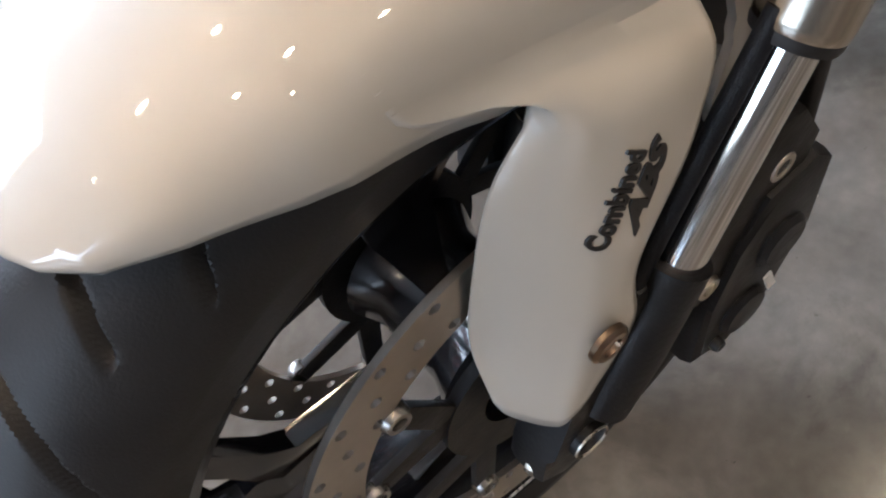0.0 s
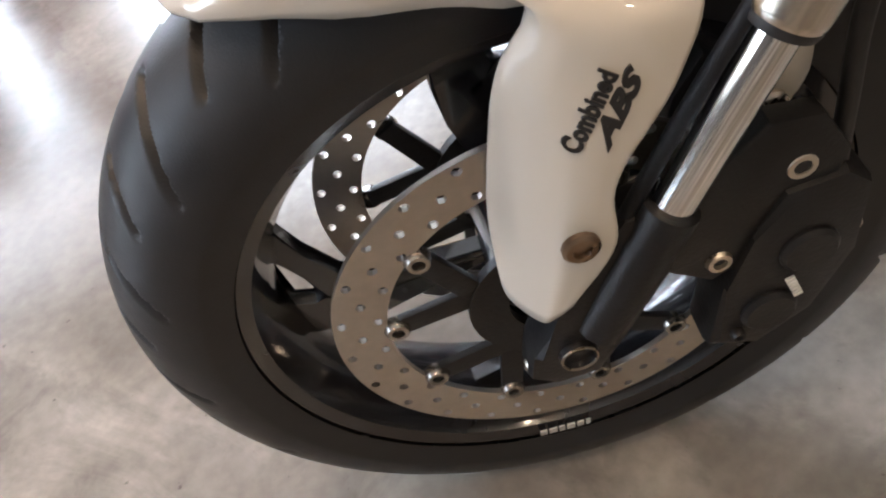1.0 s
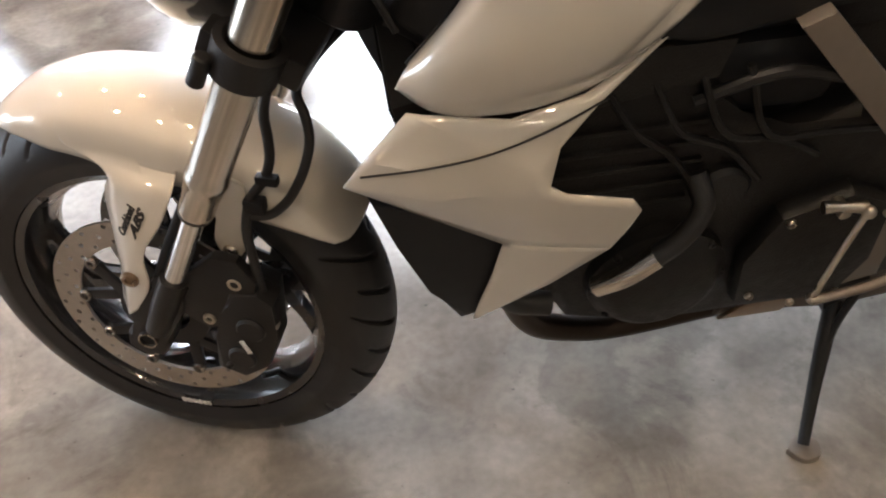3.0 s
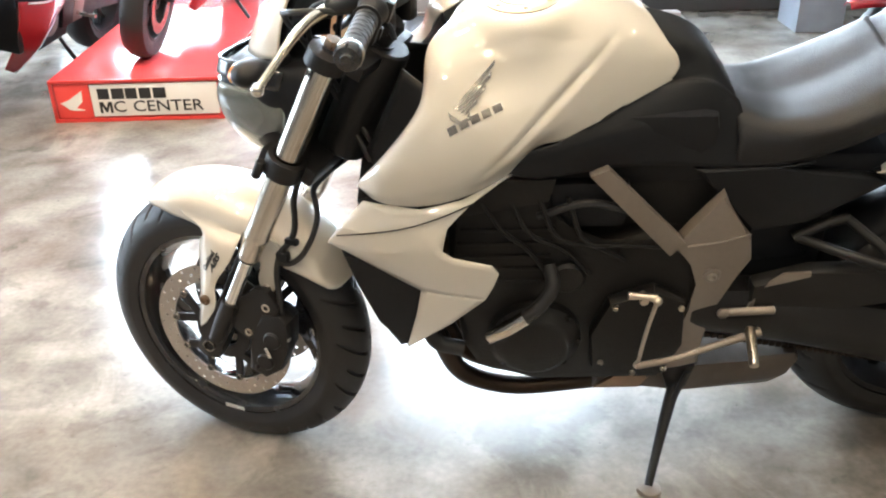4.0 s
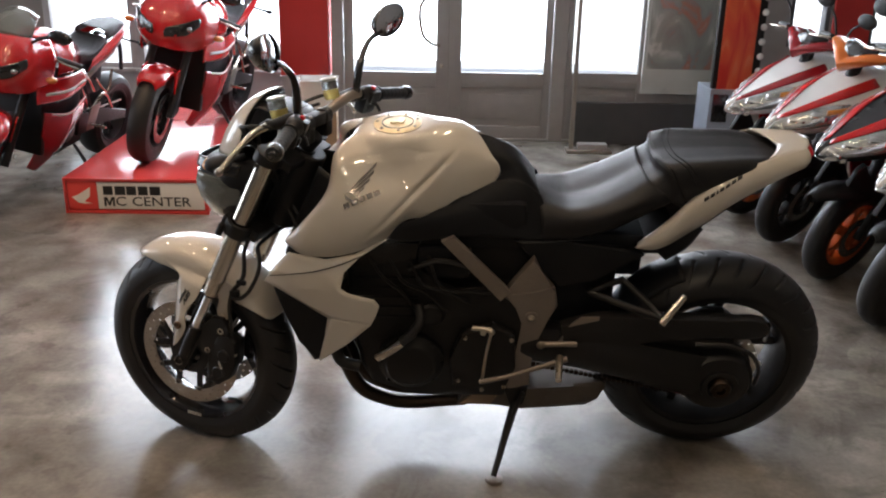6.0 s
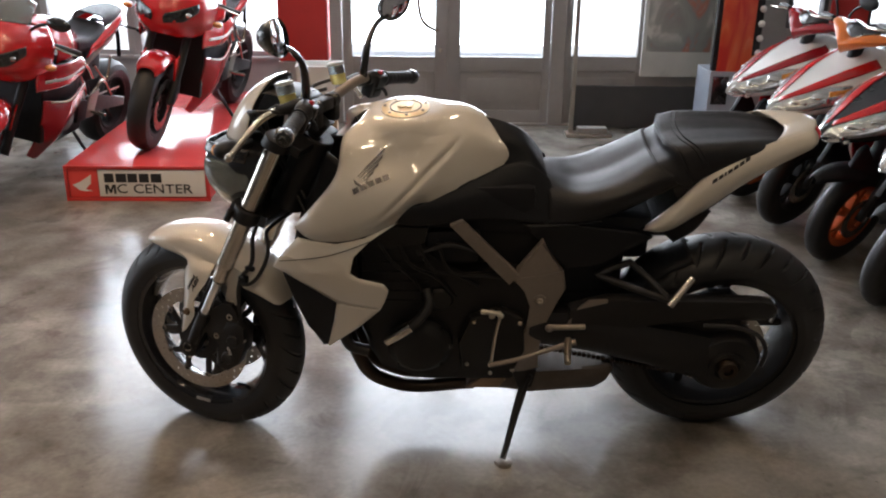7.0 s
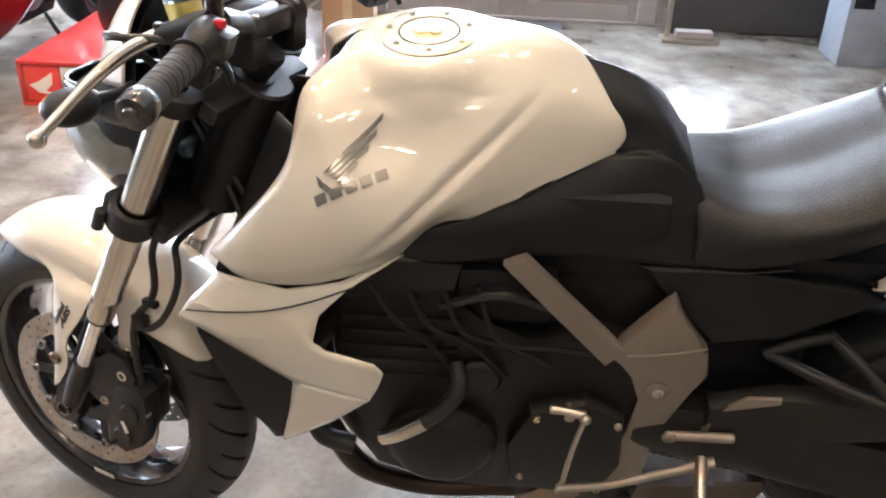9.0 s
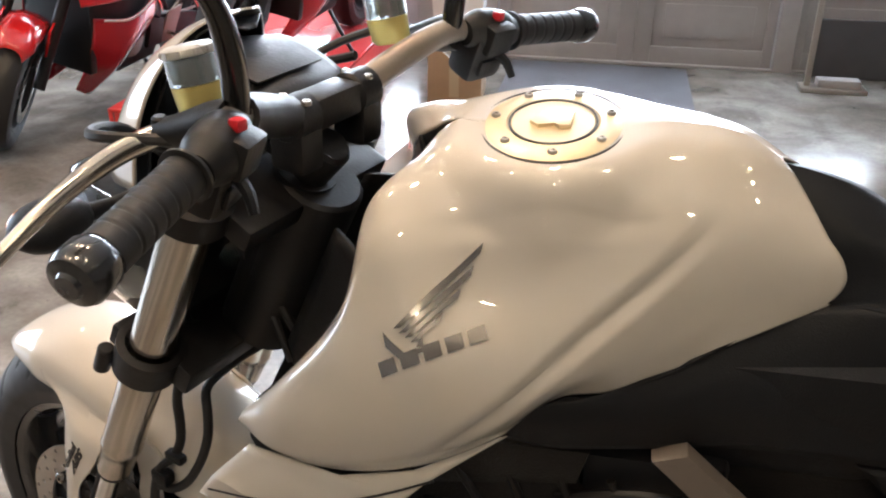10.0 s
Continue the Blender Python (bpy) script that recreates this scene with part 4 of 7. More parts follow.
part("screen_lining", back, M_PLASTIC, fly, "black inner face of the screen", solid=0.002, m=TURNED)
clocks = surf([[(0.2, -0.06, 0.95), (0.2, 0, 0.95), (0.2, 0.06, 0.95)], [(0.24, -0.07, 1.03), (0.238, 0, 1.04), (0.24, 0.07, 1.03)], [(0.3, -0.072, 1.022), (0.3, 0, 1.03), (0.3, 0.072, 1.022)],
               [(0.345, -0.06, 1.0), (0.348, 0, 1.006), (0.345, 0.06, 1.0)], [(0.33, -0.05, 0.965), (0.33, 0, 0.965), (0.33, 0.05, 0.965)]], 16, 20)
dash = part("instrument_panel", clocks, M_BLACK, bike, "black instrument panel", solid=0.003, m=TURNED)
face = box((-0.03, -0.045, -0.001), (0.026, 0.045, 0.001), 0.0008, m=Matrix.Translation((0.298, 0, 1.0305)) @ Matrix.Rotation(radians(12), 4, "Y"))
part("display", face, M_BLACK, dash, "dark display glass", m=TURNED)
for s in (-1, 1):
    stalk = tube([(0.215, 0.09 * s, 0.91), (0.215, 0.12 * s, 0.91), (0.214, 0.165 * s, 0.914)], [0.009, 0.0075, 0.009], 10, 10)
    ind = part("turn_signal", stalk, M_PLASTIC, bike, "black turn signal with an amber lens", m=TURNED)
    pod = ball((0.214, 0.196 * s, 0.917), 0.03, (1.0, 1.3, 0.75))
    part("signal_pod", pod, M_PLASTIC, ind, m=TURNED)
    part("signal_lens", ball((0.197, 0.197 * s, 0.916), 0.026, (0.62, 1.15, 0.66)), M_AMBER, ind, "amber signal lens", m=TURNED)
    # brake hose and its guides
hose = tube([(0.24, -0.07, 0.725), (0.21, -0.075, 0.68), (0.196, -0.075, 0.636), (0.196, -0.075, 0.607), (0.193, -0.077, 0.575), (0.187, -0.082, 0.558), (0.173, -0.092, 0.54), (0.163, -0.098, 0.505), (0.163, -0.1, 0.45), (0.165, -0.1, 0.4)], 0.0058, 10, 44)
part("brake_hose", hose, M_RUBBER, bike, "black rubber brake hose", m=TURNED)
hose = tube([(0.26, 0.02, 0.695), (0.236, -0.03, 0.675), (0.229, -0.06, 0.658), (0.24, -0.072, 0.64), (0.244, -0.077, 0.622), (0.237, -0.082, 0.585), (0.225, -0.086, 0.557), (0.209, -0.089, 0.532), (0.191, -0.093, 0.517), (0.169, -0.096, 0.514)], 0.0055, 10, 44)
part("brake_hose", hose, M_RUBBER, bike, m=TURNED)
guide = box((-0.012, -0.008, -0.009), (0.012, 0.008, 0.009), 0.003, m=Matrix.Translation((0.176, -0.094, 0.53)))
box((-0.006, -0.006, -0.012), (0.02, 0.006, 0.0), 0.003, guide, m=Matrix.Translation((0.184, -0.084, 0.565)))
part("hose_guide", guide, M_PLASTIC, bike, m=TURNED)
for s in (-1, 1):
    cable = tube([(0.33, 0.09 * s, 1.02), (0.26, 0.08 * s, 0.99), (0.24, 0.04 * s, 0.9), (0.28, 0.02 * s, 0.8), (0.33, 0.03 * s, 0.72)], 0.0048, 8, 34)
    part("control_cable", cable, M_RUBBER, bike, m=TURNED)
    cable = tube([(0.375, 0.16 * s, 1.02), (0.3, 0.2 * s, 1.02), (0.235, 0.12 * s, 0.985), (0.25, 0.03 * s, 0.88), (0.33, 0.02 * s, 0.75)], 0.0048, 8, 34)
    part("control_cable", cable, M_RUBBER, bike, m=TURNED)
# ---- the white motorcycle: body, engine, rear ----
# tank: guide lines from the lower edge up to the spine
TANK = [
    [(0.300, -0.160, 0.744), (0.325, -0.172, 0.727), (0.40, -0.183, 0.719), (0.47, -0.178, 0.731), (0.545, -0.152, 0.757), (0.60, -0.136, 0.803), (0.635, -0.13, 0.806), (0.735, -0.1, 0.85), (0.815, -0.068, 0.879)],
    [(0.299, -0.167, 0.752), (0.33, -0.188, 0.752), (0.40, -0.202, 0.765), (0.47, -0.200, 0.780), (0.54, -0.176, 0.80), (0.60, -0.150, 0.836), (0.66, -0.128, 0.858), (0.74, -0.094, 0.888), (0.825, -0.062, 0.902)],
    [(0.302, -0.168, 0.760), (0.335, -0.186, 0.79), (0.40, -0.194, 0.825), (0.46, -0.19, 0.848), (0.53, -0.171, 0.862), (0.60, -0.135, 0.882), (0.67, -0.112, 0.905), (0.745, -0.086, 0.92), (0.82, -0.058, 0.918)],
    [(0.306, -0.166, 0.766), (0.345, -0.174, 0.81), (0.405, -0.17, 0.87), (0.455, -0.152, 0.902), (0.52, -0.128, 0.912), (0.60, -0.108, 0.93), (0.68, -0.092, 0.945), (0.745, -0.07, 0.952), (0.805, -0.048, 0.936)],
    [(0.308, -0.162, 0.766), (0.348, -0.163, 0.812), (0.404, -0.148, 0.882), (0.432, -0.11, 0.945), (0.505, -0.085, 0.968), (0.59, -0.078, 0.98), (0.675, -0.064, 0.982), (0.74, -0.042, 0.978), (0.79, -0.03, 0.955)],
    [(0.31, -0.156, 0.764), (0.352, -0.15, 0.81), (0.404, -0.128, 0.878), (0.425, -0.075, 0.96), (0.49, -0.04, 0.993), (0.58, -0.038, 1.003), (0.67, -0.032, 1.004), (0.735, -0.02, 0.995), (0.775, -0.012, 0.972)],
    [(0.312, -0.15, 0.762), (0.356, -0.138, 0.806), (0.41, -0.105, 0.872), (0.445, -0.03, 0.96), (0.488, 0, 0.998), (0.58, 0, 1.007), (0.67, 0, 1.009), (0.735, 0, 0.999), (0.765, 0, 0.98)],
]
def crease(bm, a, b, deep, wide, high):
    """Presses a diagonal fold into the tank's flanks: a hollow below the line from a to b and a ridge above it."""
    (ax, az), (bx, bz) = a, b
    ln = math.hypot(bx - ax, bz - az)
    dx, dz = (bx - ax) / ln, (bz - az) / ln
    for v in bm.verts:
        px, pz = v.co.x - ax, v.co.z - az
        along, off = (px * dx + pz * dz) / ln, px * dz - pz * dx
        fade = max(0.0, min(1.0, along / 0.25, (1.06 - along) / 0.35)) * min(1.0, abs(v.co.y) / 0.05)
        if off > 0:
            push = 0.35 * high * max(0.0, 1 - off / 0.018) - deep * min(1.0, off / 0.016) * max(0.0, 1 - off / wide) ** 1.3
        else:
            push = high * max(0.0, 1 + off / 0.06) ** 2 * min(1.0, 0.35 - off / 0.016)
        v.co.y += math.copysign(push * fade, v.co.y)


tank_bm = surf(TANK, 150, 84, True)
crease(tank_bm, (0.485, 0.772), (0.712, 0.968), 0.012, 0.055, 0.011)
crease(tank_bm, (0.46, 0.955), (0.68, 0.968), 0.006, 0.06, 0.003)
for v in tank_bm.verts:
    near = math.hypot(v.co.x - 0.57, v.co.y + 0.002)
    if near < 0.11 and v.co.z > 0.9:
        w = max(0.0, min(1.0, (near - 0.066) / 0.044))
        w = w * w * (3 - 2 * w)
        v.co.z = (1 - w) * (1.001 + 0.05 * (v.co.x - 0.57) - 0.03 * abs(v.co.y)) + w * v.co.z
tank_skin = BVHTree.FromBMesh(tank_bm)


def cling(bm, skin, lift):
    """Moves every place of a sheet onto the nearest place of a skin, lifted off it by lift."""
    for v in bm.verts:
        near, out, _, _ = skin.find_nearest(v.co)
        away = v.co - near
        if away.length > 1e-6 and out.dot(Vector((out.x, v.co.y, 0.3))) < 0:
            out = -out
        v.co = near + out * lift
    return bm


def lay_on(bm, skin, way, lift=0.0):
    """Lays a flat badge on a skin: every place slides along way until it meets it, and keeps its own height."""
    way = Vector(way).normalized()
    for v in bm.verts:
        hit = skin.ray_cast(v.co - way * 0.2, way)
        if hit[0] is not None:
            v.co = hit[0]
    return bm


tank = part("fuel_tank", tank_bm, M_PEARL, bike, "sculpted pearl white fuel tank", solid=0.003, angle=60)
# folded inner face of the tank's front horns
inner = surf([[(0.312, -0.15, 0.762), (0.356, -0.138, 0.806), (0.41, -0.105, 0.872), (0.445, -0.03, 0.96)], [(0.33, -0.13, 0.74), (0.38, -0.11, 0.79), (0.43, -0.07, 0.86), (0.46, -0.01, 0.93)]], 20, 6, True)
part("tank_lining", inner, M_PLASTIC, tank, solid=0.003)


capm = Matrix.Translation((0.57, -0.002, 0.9952)) @ Matrix.Rotation(radians(-2.9), 4, "Y")
cap = lathe([(0.0001, 0.007), (0.036, 0.007), (0.0375, 0.0055), (0.039, 0.0055), (0.041, 0.0075), (0.058, 0.0065), (0.063, 0.003), (0.064, -0.012)], n=48, axis="Z")
filler = part("filler_cap", cap, M_GOLD, tank, "pale metal filler cap ringed with screws", m=capm)
part("cap_groove", lathe([(0.0373, 0.0071), (0.0373, 0.0077), (0.0387, 0.0077), (0.0387, 0.0055)], n=48, axis="Z"), M_DECAL, filler, m=capm)
part("cap_rim", lathe([(0.0622, 0.0042), (0.0628, 0.0052), (0.0646, 0.0046), (0.0656, 0.002), (0.0656, -0.01)], n=48, axis="Z"), M_DECAL, filler, m=capm)
latch = plate([(-0.02, -0.004), (-0.012, -0.013), (0.002, -0.008), (0.006, -0.014), (0.016, -0.012), (0.018, 0.012), (0.006, 0.014), (0.002, 0.006), (-0.01, 0.01)], -0.002, 0.002, 0.0008, m=capm @ Matrix.Translation((0, 0, 0.0085)) @ Matrix.Rotation(radians(-90), 4, "X"))
part("key_flap", latch, M_GOLD, filler, "hinged keyhole flap")
for k in range(7):
    a = TAU * k / 7 + 0.3
    bolt(capm @ Vector((0.0515 * math.cos(a), 0.0515 * math.sin(a), 0.0068)), (0, 0, 1), 0.0042, 0.0028, M_BOLT, filler, name="cap_screw")

# emblem: stacked feather bars and a row of plain blocks below
ex = (Vector((0.52, -0.166, 0.878)) - Vector((0.449, -0.184, 0.858))).normalized()
ez = (Vector((0.514, -0.1, 0.92)) - Vector((0.53, -0.163, 0.868)))
ez = (ez - ex * ez.dot(ex)).normalized()
en = ex.cross(ez).normalized()
EMB = Matrix((ex.to_4d(), (-en).to_4d(), ez.to_4d(), (0, 0, 0, 1))).transposed()
for i in range(3):
    EMB[3][i] = 0
EMB.translation = Vector((0.449, -0.1855, 0.858))
if (EMB.to_3x3() @ Vector((0, -1, 0))).y > 0:
    EMB = EMB @ Matrix.Diagonal((1, -1, 1, 1))


def sheet(outlines, m):
    """Flat outlines of (x, z), finely cut so that they can follow a curved skin."""
    bm = bmesh.new()
    for o in outlines:
        bm.faces.new([bm.verts.new((x, 0, z)) for x, z in o])
    bmesh.ops.triangulate(bm, faces=bm.faces[:])
    for _ in range(3):
        bmesh.ops.subdivide_edges(bm, edges=[e for e in bm.edges if e.calc_length() > 0.006], cuts=1, use_grid_fill=False)
        bmesh.ops.triangulate(bm, faces=[f for f in bm.faces if len(f.verts) > 3])
    bm.transform(m)
    return bm


def raised(bm, h):
    """Gives a laid sheet its thickness, outwards to the left."""
    bmesh.ops.recalc_face_normals(bm, faces=bm.faces)
    for f in bm.faces:
        if f.normal.y > 0:
            f.normal_flip()
    out = bmesh.ops.extrude_face_region(bm, geom=bm.faces[:])
    bm.normal_update()
    for v in [g for g in out["geom"] if isinstance(g, bmesh.types.BMVert)]:
        v.co += Vector((0, -0.75, 0.6)) * h
    return bm


SLANT = EMB @ Matrix(((1, 0, 0.42, 0), (0, 1, 0, 0), (0, 0, 0.86, 0), (0, 0, 0, 1)))
INTO = -(EMB.to_3x3() @ Vector((0, -1, 0)))
feathers = []
for k in range(5):
    x0, z0 = 0.006 + 0.006 * k, 0.037 - 0.0055 * k
    x1, z1 = 0.072 - 0.004 * k - 0.0014 * k * k, 0.094 - 0.0175 * k
    feathers.append([(x0, z0), (x0 + 0.4 * (x1 - x0), z0 + 0.46 * (z1 - z0)), (x1, z1), (x1 - 0.001, z1 - 0.0085), (x0 + 0.5 * (x1 - x0), z0 + 0.43 * (z1 - z0) - 0.0035), (x0 + 0.006, z0 - 0.001)])
feathers.append([(-0.003, 0.036), (0.002, 0.022), (0.016, 0.008), (0.05, 0.009), (0.043, 0.0135), (0.02, 0.0125), (0.006, 0.026)])
wing = raised(lay_on(sheet(feathers, SLANT), tank_skin, INTO), 0.0026)
emblem = part("tank_emblem", wing, M_DARKCHROME, tank, "dark chrome feather-shaped emblem")
x, blocks = 0.001, []
for w in (0.0145, 0.0155, 0.015, 0.0145, 0.0155):
    blocks.append([(x, -0.004 + 0.1 * x), (x + w, -0.004 + 0.1 * (x + w)), (x + w, 0.0085 + 0.1 * (x + w)), (x, 0.0085 + 0.1 * x)])
    x += w + 0.00458
for block in blocks:
    part("emblem_block", raised(lay_on(sheet([block], EMB), tank_skin, INTO), 0.002), M_DARKCHROME, tank, "dark chrome emblem block")

# black knee covers and rear of the tank
COVER = [
    [(0.545, -0.150, 0.755), (0.585, -0.147, 0.745), (0.66, -0.140, 0.748), (0.75, -0.128, 0.752), (0.86, -0.122, 0.745), (0.95, -0.118, 0.735)],
    [(0.552, -0.152, 0.775), (0.60, -0.148, 0.785), (0.67, -0.136, 0.80), (0.755, -0.118, 0.815), (0.86, -0.105, 0.805), (0.945, -0.1, 0.785)],
    [(0.572, -0.147, 0.793), (0.615, -0.139, 0.803), (0.69, -0.115, 0.831), (0.78, -0.084, 0.861), (0.87, -0.085, 0.855), (0.938, -0.085, 0.82)],
    [(0.60, -0.136, 0.8025), (0.635, -0.13, 0.8055), (0.735, -0.1, 0.8495), (0.815, -0.068, 0.8785), (0.88, -0.072, 0.88), (0.93, -0.07, 0.842)],
]
part("knee_cover", surf(COVER, 36, 18, True), M_PLASTIC, bike, "matt black cover below the tank", solid=0.003)
BACK = [
    [(0.735, -0.1, 0.849), (0.815, -0.068, 0.878), (0.87, -0.074, 0.878), (0.925, -0.073, 0.84)],
    [(0.80, -0.062, 0.90), (0.828, -0.058, 0.902), (0.875, -0.06, 0.897), (0.925, -0.06, 0.848)],
    [(0.78, -0.044, 0.936), (0.812, -0.046, 0.936), (0.868, -0.046, 0.918), (0.922, -0.045, 0.856)],
    [(0.76, -0.024, 0.963), (0.79, -0.026, 0.958), (0.86, -0.026, 0.932), (0.92, -0.025, 0.862)],
    [(0.745, 0, 0.978), (0.775, 0, 0.974), (0.855, 0, 0.943), (0.918, 0, 0.866)],
]
part("tank_rear_cover", surf(BACK, 26, 24, True), M_PLASTIC, bike, "matt black cover behind the tank", solid=0.003)

def lowered(curves, by, half, start, slope=0.0):
    """Guide lines sunk by `by` at the middle, not at the sides, and by a slope from x = start on."""
    return [[(x, y, z - by * max(0.0, 1 - (y / half) ** 2) * min(1.0, max(0.0, (x - start) / 0.08)) - slope * max(0.0, x - start)) for x, y, z in c] for c in curves]


# seat: rider's saddle and raised pillion pad
SADDLE = [
    [(0.93, -0.115, 0.735), (1.0, -0.122, 0.745), (1.1, -0.13, 0.78), (1.19, -0.128, 0.83), (1.262, -0.12, 0.868)],
    [(0.93, -0.108, 0.79), (1.0, -0.125, 0.795), (1.09, -0.138, 0.826), (1.16, -0.134, 0.86), (1.215, -0.122, 0.888)],
    [(0.925, -0.085, 0.822), (1.0, -0.11, 0.816), (1.08, -0.122, 0.836), (1.14, -0.118, 0.868), (1.19, -0.105, 0.905)],
    [(0.92, -0.04, 0.838), (1.0, -0.06, 0.824), (1.075, -0.07, 0.847), (1.135, -0.068, 0.88), (1.182, -0.06, 0.912)],
    [(0.918, 0, 0.842), (1.0, 0, 0.823), (1.075, 0, 0.845), (1.135, 0, 0.878), (1.18, 0, 0.91)],
]
saddle = part("saddle", surf(lowered(SADDLE, 0.01, 0.135, 0.93), 32, 24, True), M_VINYL, bike, "black vinyl rider's saddle", solid=0.004)
PILLION = [
    [(1.272, -0.118, 0.858), (1.31, -0.112, 0.868), (1.38, -0.1, 0.892), (1.46, -0.086, 0.931), (1.515, -0.07, 0.95)],
    [(1.25, -0.124, 0.9), (1.285, -0.125, 0.908), (1.36, -0.114, 0.928), (1.45, -0.1, 0.952), (1.52, -0.075, 0.961)],
    [(1.226, -0.108, 0.947), (1.26, -0.111, 0.953), (1.34, -0.105, 0.96), (1.44, -0.09, 0.969), (1.522, -0.06, 0.966)],
    [(1.208, -0.062, 0.964), (1.245, -0.064, 0.969), (1.33, -0.06, 0.974), (1.44, -0.05, 0.977), (1.525, -0.03, 0.969)],
    [(1.205, 0, 0.967), (1.242, 0, 0.972), (1.33, 0, 0.977), (1.44, 0, 0.979), (1.526, 0, 0.97)],
]
pillion = part("pillion_pad", surf(lowered(PILLION, 0.028, 0.125, 1.1), 30, 24, True), M_VINYL, bike, "raised black vinyl pillion pad", solid=0.004)
pad_skin = BVHTree.FromBMesh(surf(lowered(PILLION, 0.028, 0.125, 1.1), 30, 24, True))
upper_edge = lowered([[c[0] for c in PILLION]], 0.028, 0.125, 1.1)[0]
lower_edge = lowered([[(1.266, -0.112, 0.846), (1.213, -0.121, 0.88), (1.19, -0.104, 0.9), (1.183, -0.06, 0.908), (1.181, 0, 0.906)]], 0.02, 0.135, 0.93)[0]
hollow = [tuple(0.5 * (p + q) + d for p, q, d in zip(a, b, (0.012, 0.0, -0.004))) for a, b in zip(upper_edge, lower_edge)]
front_face = surf([upper_edge, hollow, lower_edge], 24, 8, True)
part("pillion_front", front_face, M_VINYL, pillion, solid=0.003)
for s in (-1, 1):
    for back in (0.0, 0.013):
        run = spline([(1.238 + back, 0.0, 0.944), (1.243 + back, 0.06 * s, 0.945), (1.262 + back, 0.112 * s, 0.95), (1.29 + back, 0.124 * s, 0.91), (1.31 + back, 0.112 * s, 0.87)], 24)
        run = [pad_skin.find_nearest(Vector(p))[0] + Vector((0, 0, 0.0012)) for p in run]
        part("piping", tube([tuple(p) for p in run], 0.0016, 6, 0), M_PLASTIC, pillion, "stitched seam")
    rim = [np.array(p) * np.array([1, -s, 1]) for p in upper_edge]
    part("piping", tube([tuple(p) for p in rim], 0.0022, 6, 24), M_VINYL, pillion)

# tail: white blade each side and the black underside
def sag(curves):
    """Guide lines of the tail drawn down towards a straight sweep."""
    return [[(x, y, z + float(np.interp(x, [1.25, 1.32, 1.42, 1.6], [0, -0.012, -0.024, -0.016]))) for x, y, z in c] for c in curves]


for s in (-1, 1):
    k = np.array([1, -s, 1])
    tail = [[(1.168, -0.127, 0.727), (1.21, -0.128, 0.722), (1.302, -0.126, 0.786), (1.41, -0.114, 0.884), (1.50, -0.1, 0.945), (1.565, -0.08, 0.975)],
            [(1.17, -0.134, 0.733), (1.222, -0.142, 0.755), (1.3, -0.138, 0.818), (1.4, -0.124, 0.91), (1.49, -0.108, 0.965), (1.575, -0.078, 0.992)],
            [(1.172, -0.128, 0.738), (1.235, -0.136, 0.79), (1.29, -0.132, 0.852), (1.385, -0.117, 0.93), (1.48, -0.098, 0.985), (1.575, -0.066, 1.008)],
            [(1.174, -0.12, 0.738), (1.244, -0.122, 0.81), (1.286, -0.118, 0.866), (1.375, -0.104, 0.94), (1.47, -0.088, 0.992), (1.57, -0.05, 1.016)]]
    tail = sag(lowered(tail, 0.0, 1.0, 1.4, 0.13))
    blade = part("tail_panel", surf([np.array(c) * k for c in tail], 36, 14), M_PEARL, bike, "pearl white tail panel", solid=0.003)
    x, marks = -0.058, []
    for w in (0.014, 0.013, 0.006, 0.013, 0.013, 0.013, 0.014):
        marks.append([(x, -0.0035), (x + w, -0.0035), (x + w + 0.005, 0.0035), (x + 0.005, 0.0035)])
        x += w + 0.0032
    skin = BVHTree.FromBMesh(surf([np.array(c) * k for c in tail], 36, 14))
    word = lay_on(sheet(marks, Matrix.Translation((1.364, s * 0.2, 0.898)) @ Matrix.Rotation(radians(-34), 4, "Y")), skin, (0, -s, 0))
    word.transform(Matrix.Translation((0, s * 0.0006, 0)))
    part("decal", word, M_DECAL, blade, "small black decal bars", solid=0.0008)
topper = surf(sag(lowered([[(1.47, -0.088, 0.992), (1.52, -0.07, 1.006), (1.57, -0.05, 1.016)], [(1.5, -0.04, 1.0), (1.535, -0.035, 1.012), (1.585, -0.025, 1.021)], [(1.515, 0, 1.0), (1.545, 0, 1.014), (1.59, 0, 1.023)]], 0.008, 0.09, 1.42, 0.13)), 12, 10, True)
part("tail_cowl", topper, M_PEARL, bike, solid=0.003)
under = surf(sag(lowered([[(1.17, -0.11, 0.72), (1.3, -0.112, 0.775), (1.42, -0.1, 0.88), (1.55, -0.07, 0.965)], [(1.2, -0.06, 0.7), (1.32, -0.06, 0.75), (1.43, -0.055, 0.86), (1.56, -0.04, 0.955)], [(1.2, 0, 0.7), (1.32, 0, 0.75), (1.43, 0, 0.86), (1.56, 0, 0.955)]], 0.0, 1.0, 1.4, 0.13)), 20, 12, True)
part("tail_underside", under, M_PLASTIC, bike, solid=0.003)
for s in (-1, 1):
    hugger = surf([[(1.19, 0.1 * s, 0.725), (1.23, 0.1 * s, 0.70), (1.26, 0.095 * s, 0.672)], [(1.24, 0.1 * s, 0.75), (1.28, 0.098 * s, 0.735), (1.31, 0.09 * s, 0.705)], [(1.31, 0.1 * s, 0.79), (1.33, 0.09 * s, 0.775), (1.345, 0.085 * s, 0.76)]], 12, 10)
    part("inner_guard", hugger, M_PLASTIC, bike, solid=0.004)
part("inner_guard_web", box((1.18, -0.1, 0.69), (1.29, 0.1, 0.74), 0.015), M_PLASTIC, bike)
part("subframe_cover", box((1.0, -0.1, 0.665), (1.2, 0.1, 0.75), 0.02), M_PLASTIC, bike, "black plastic under the saddle")
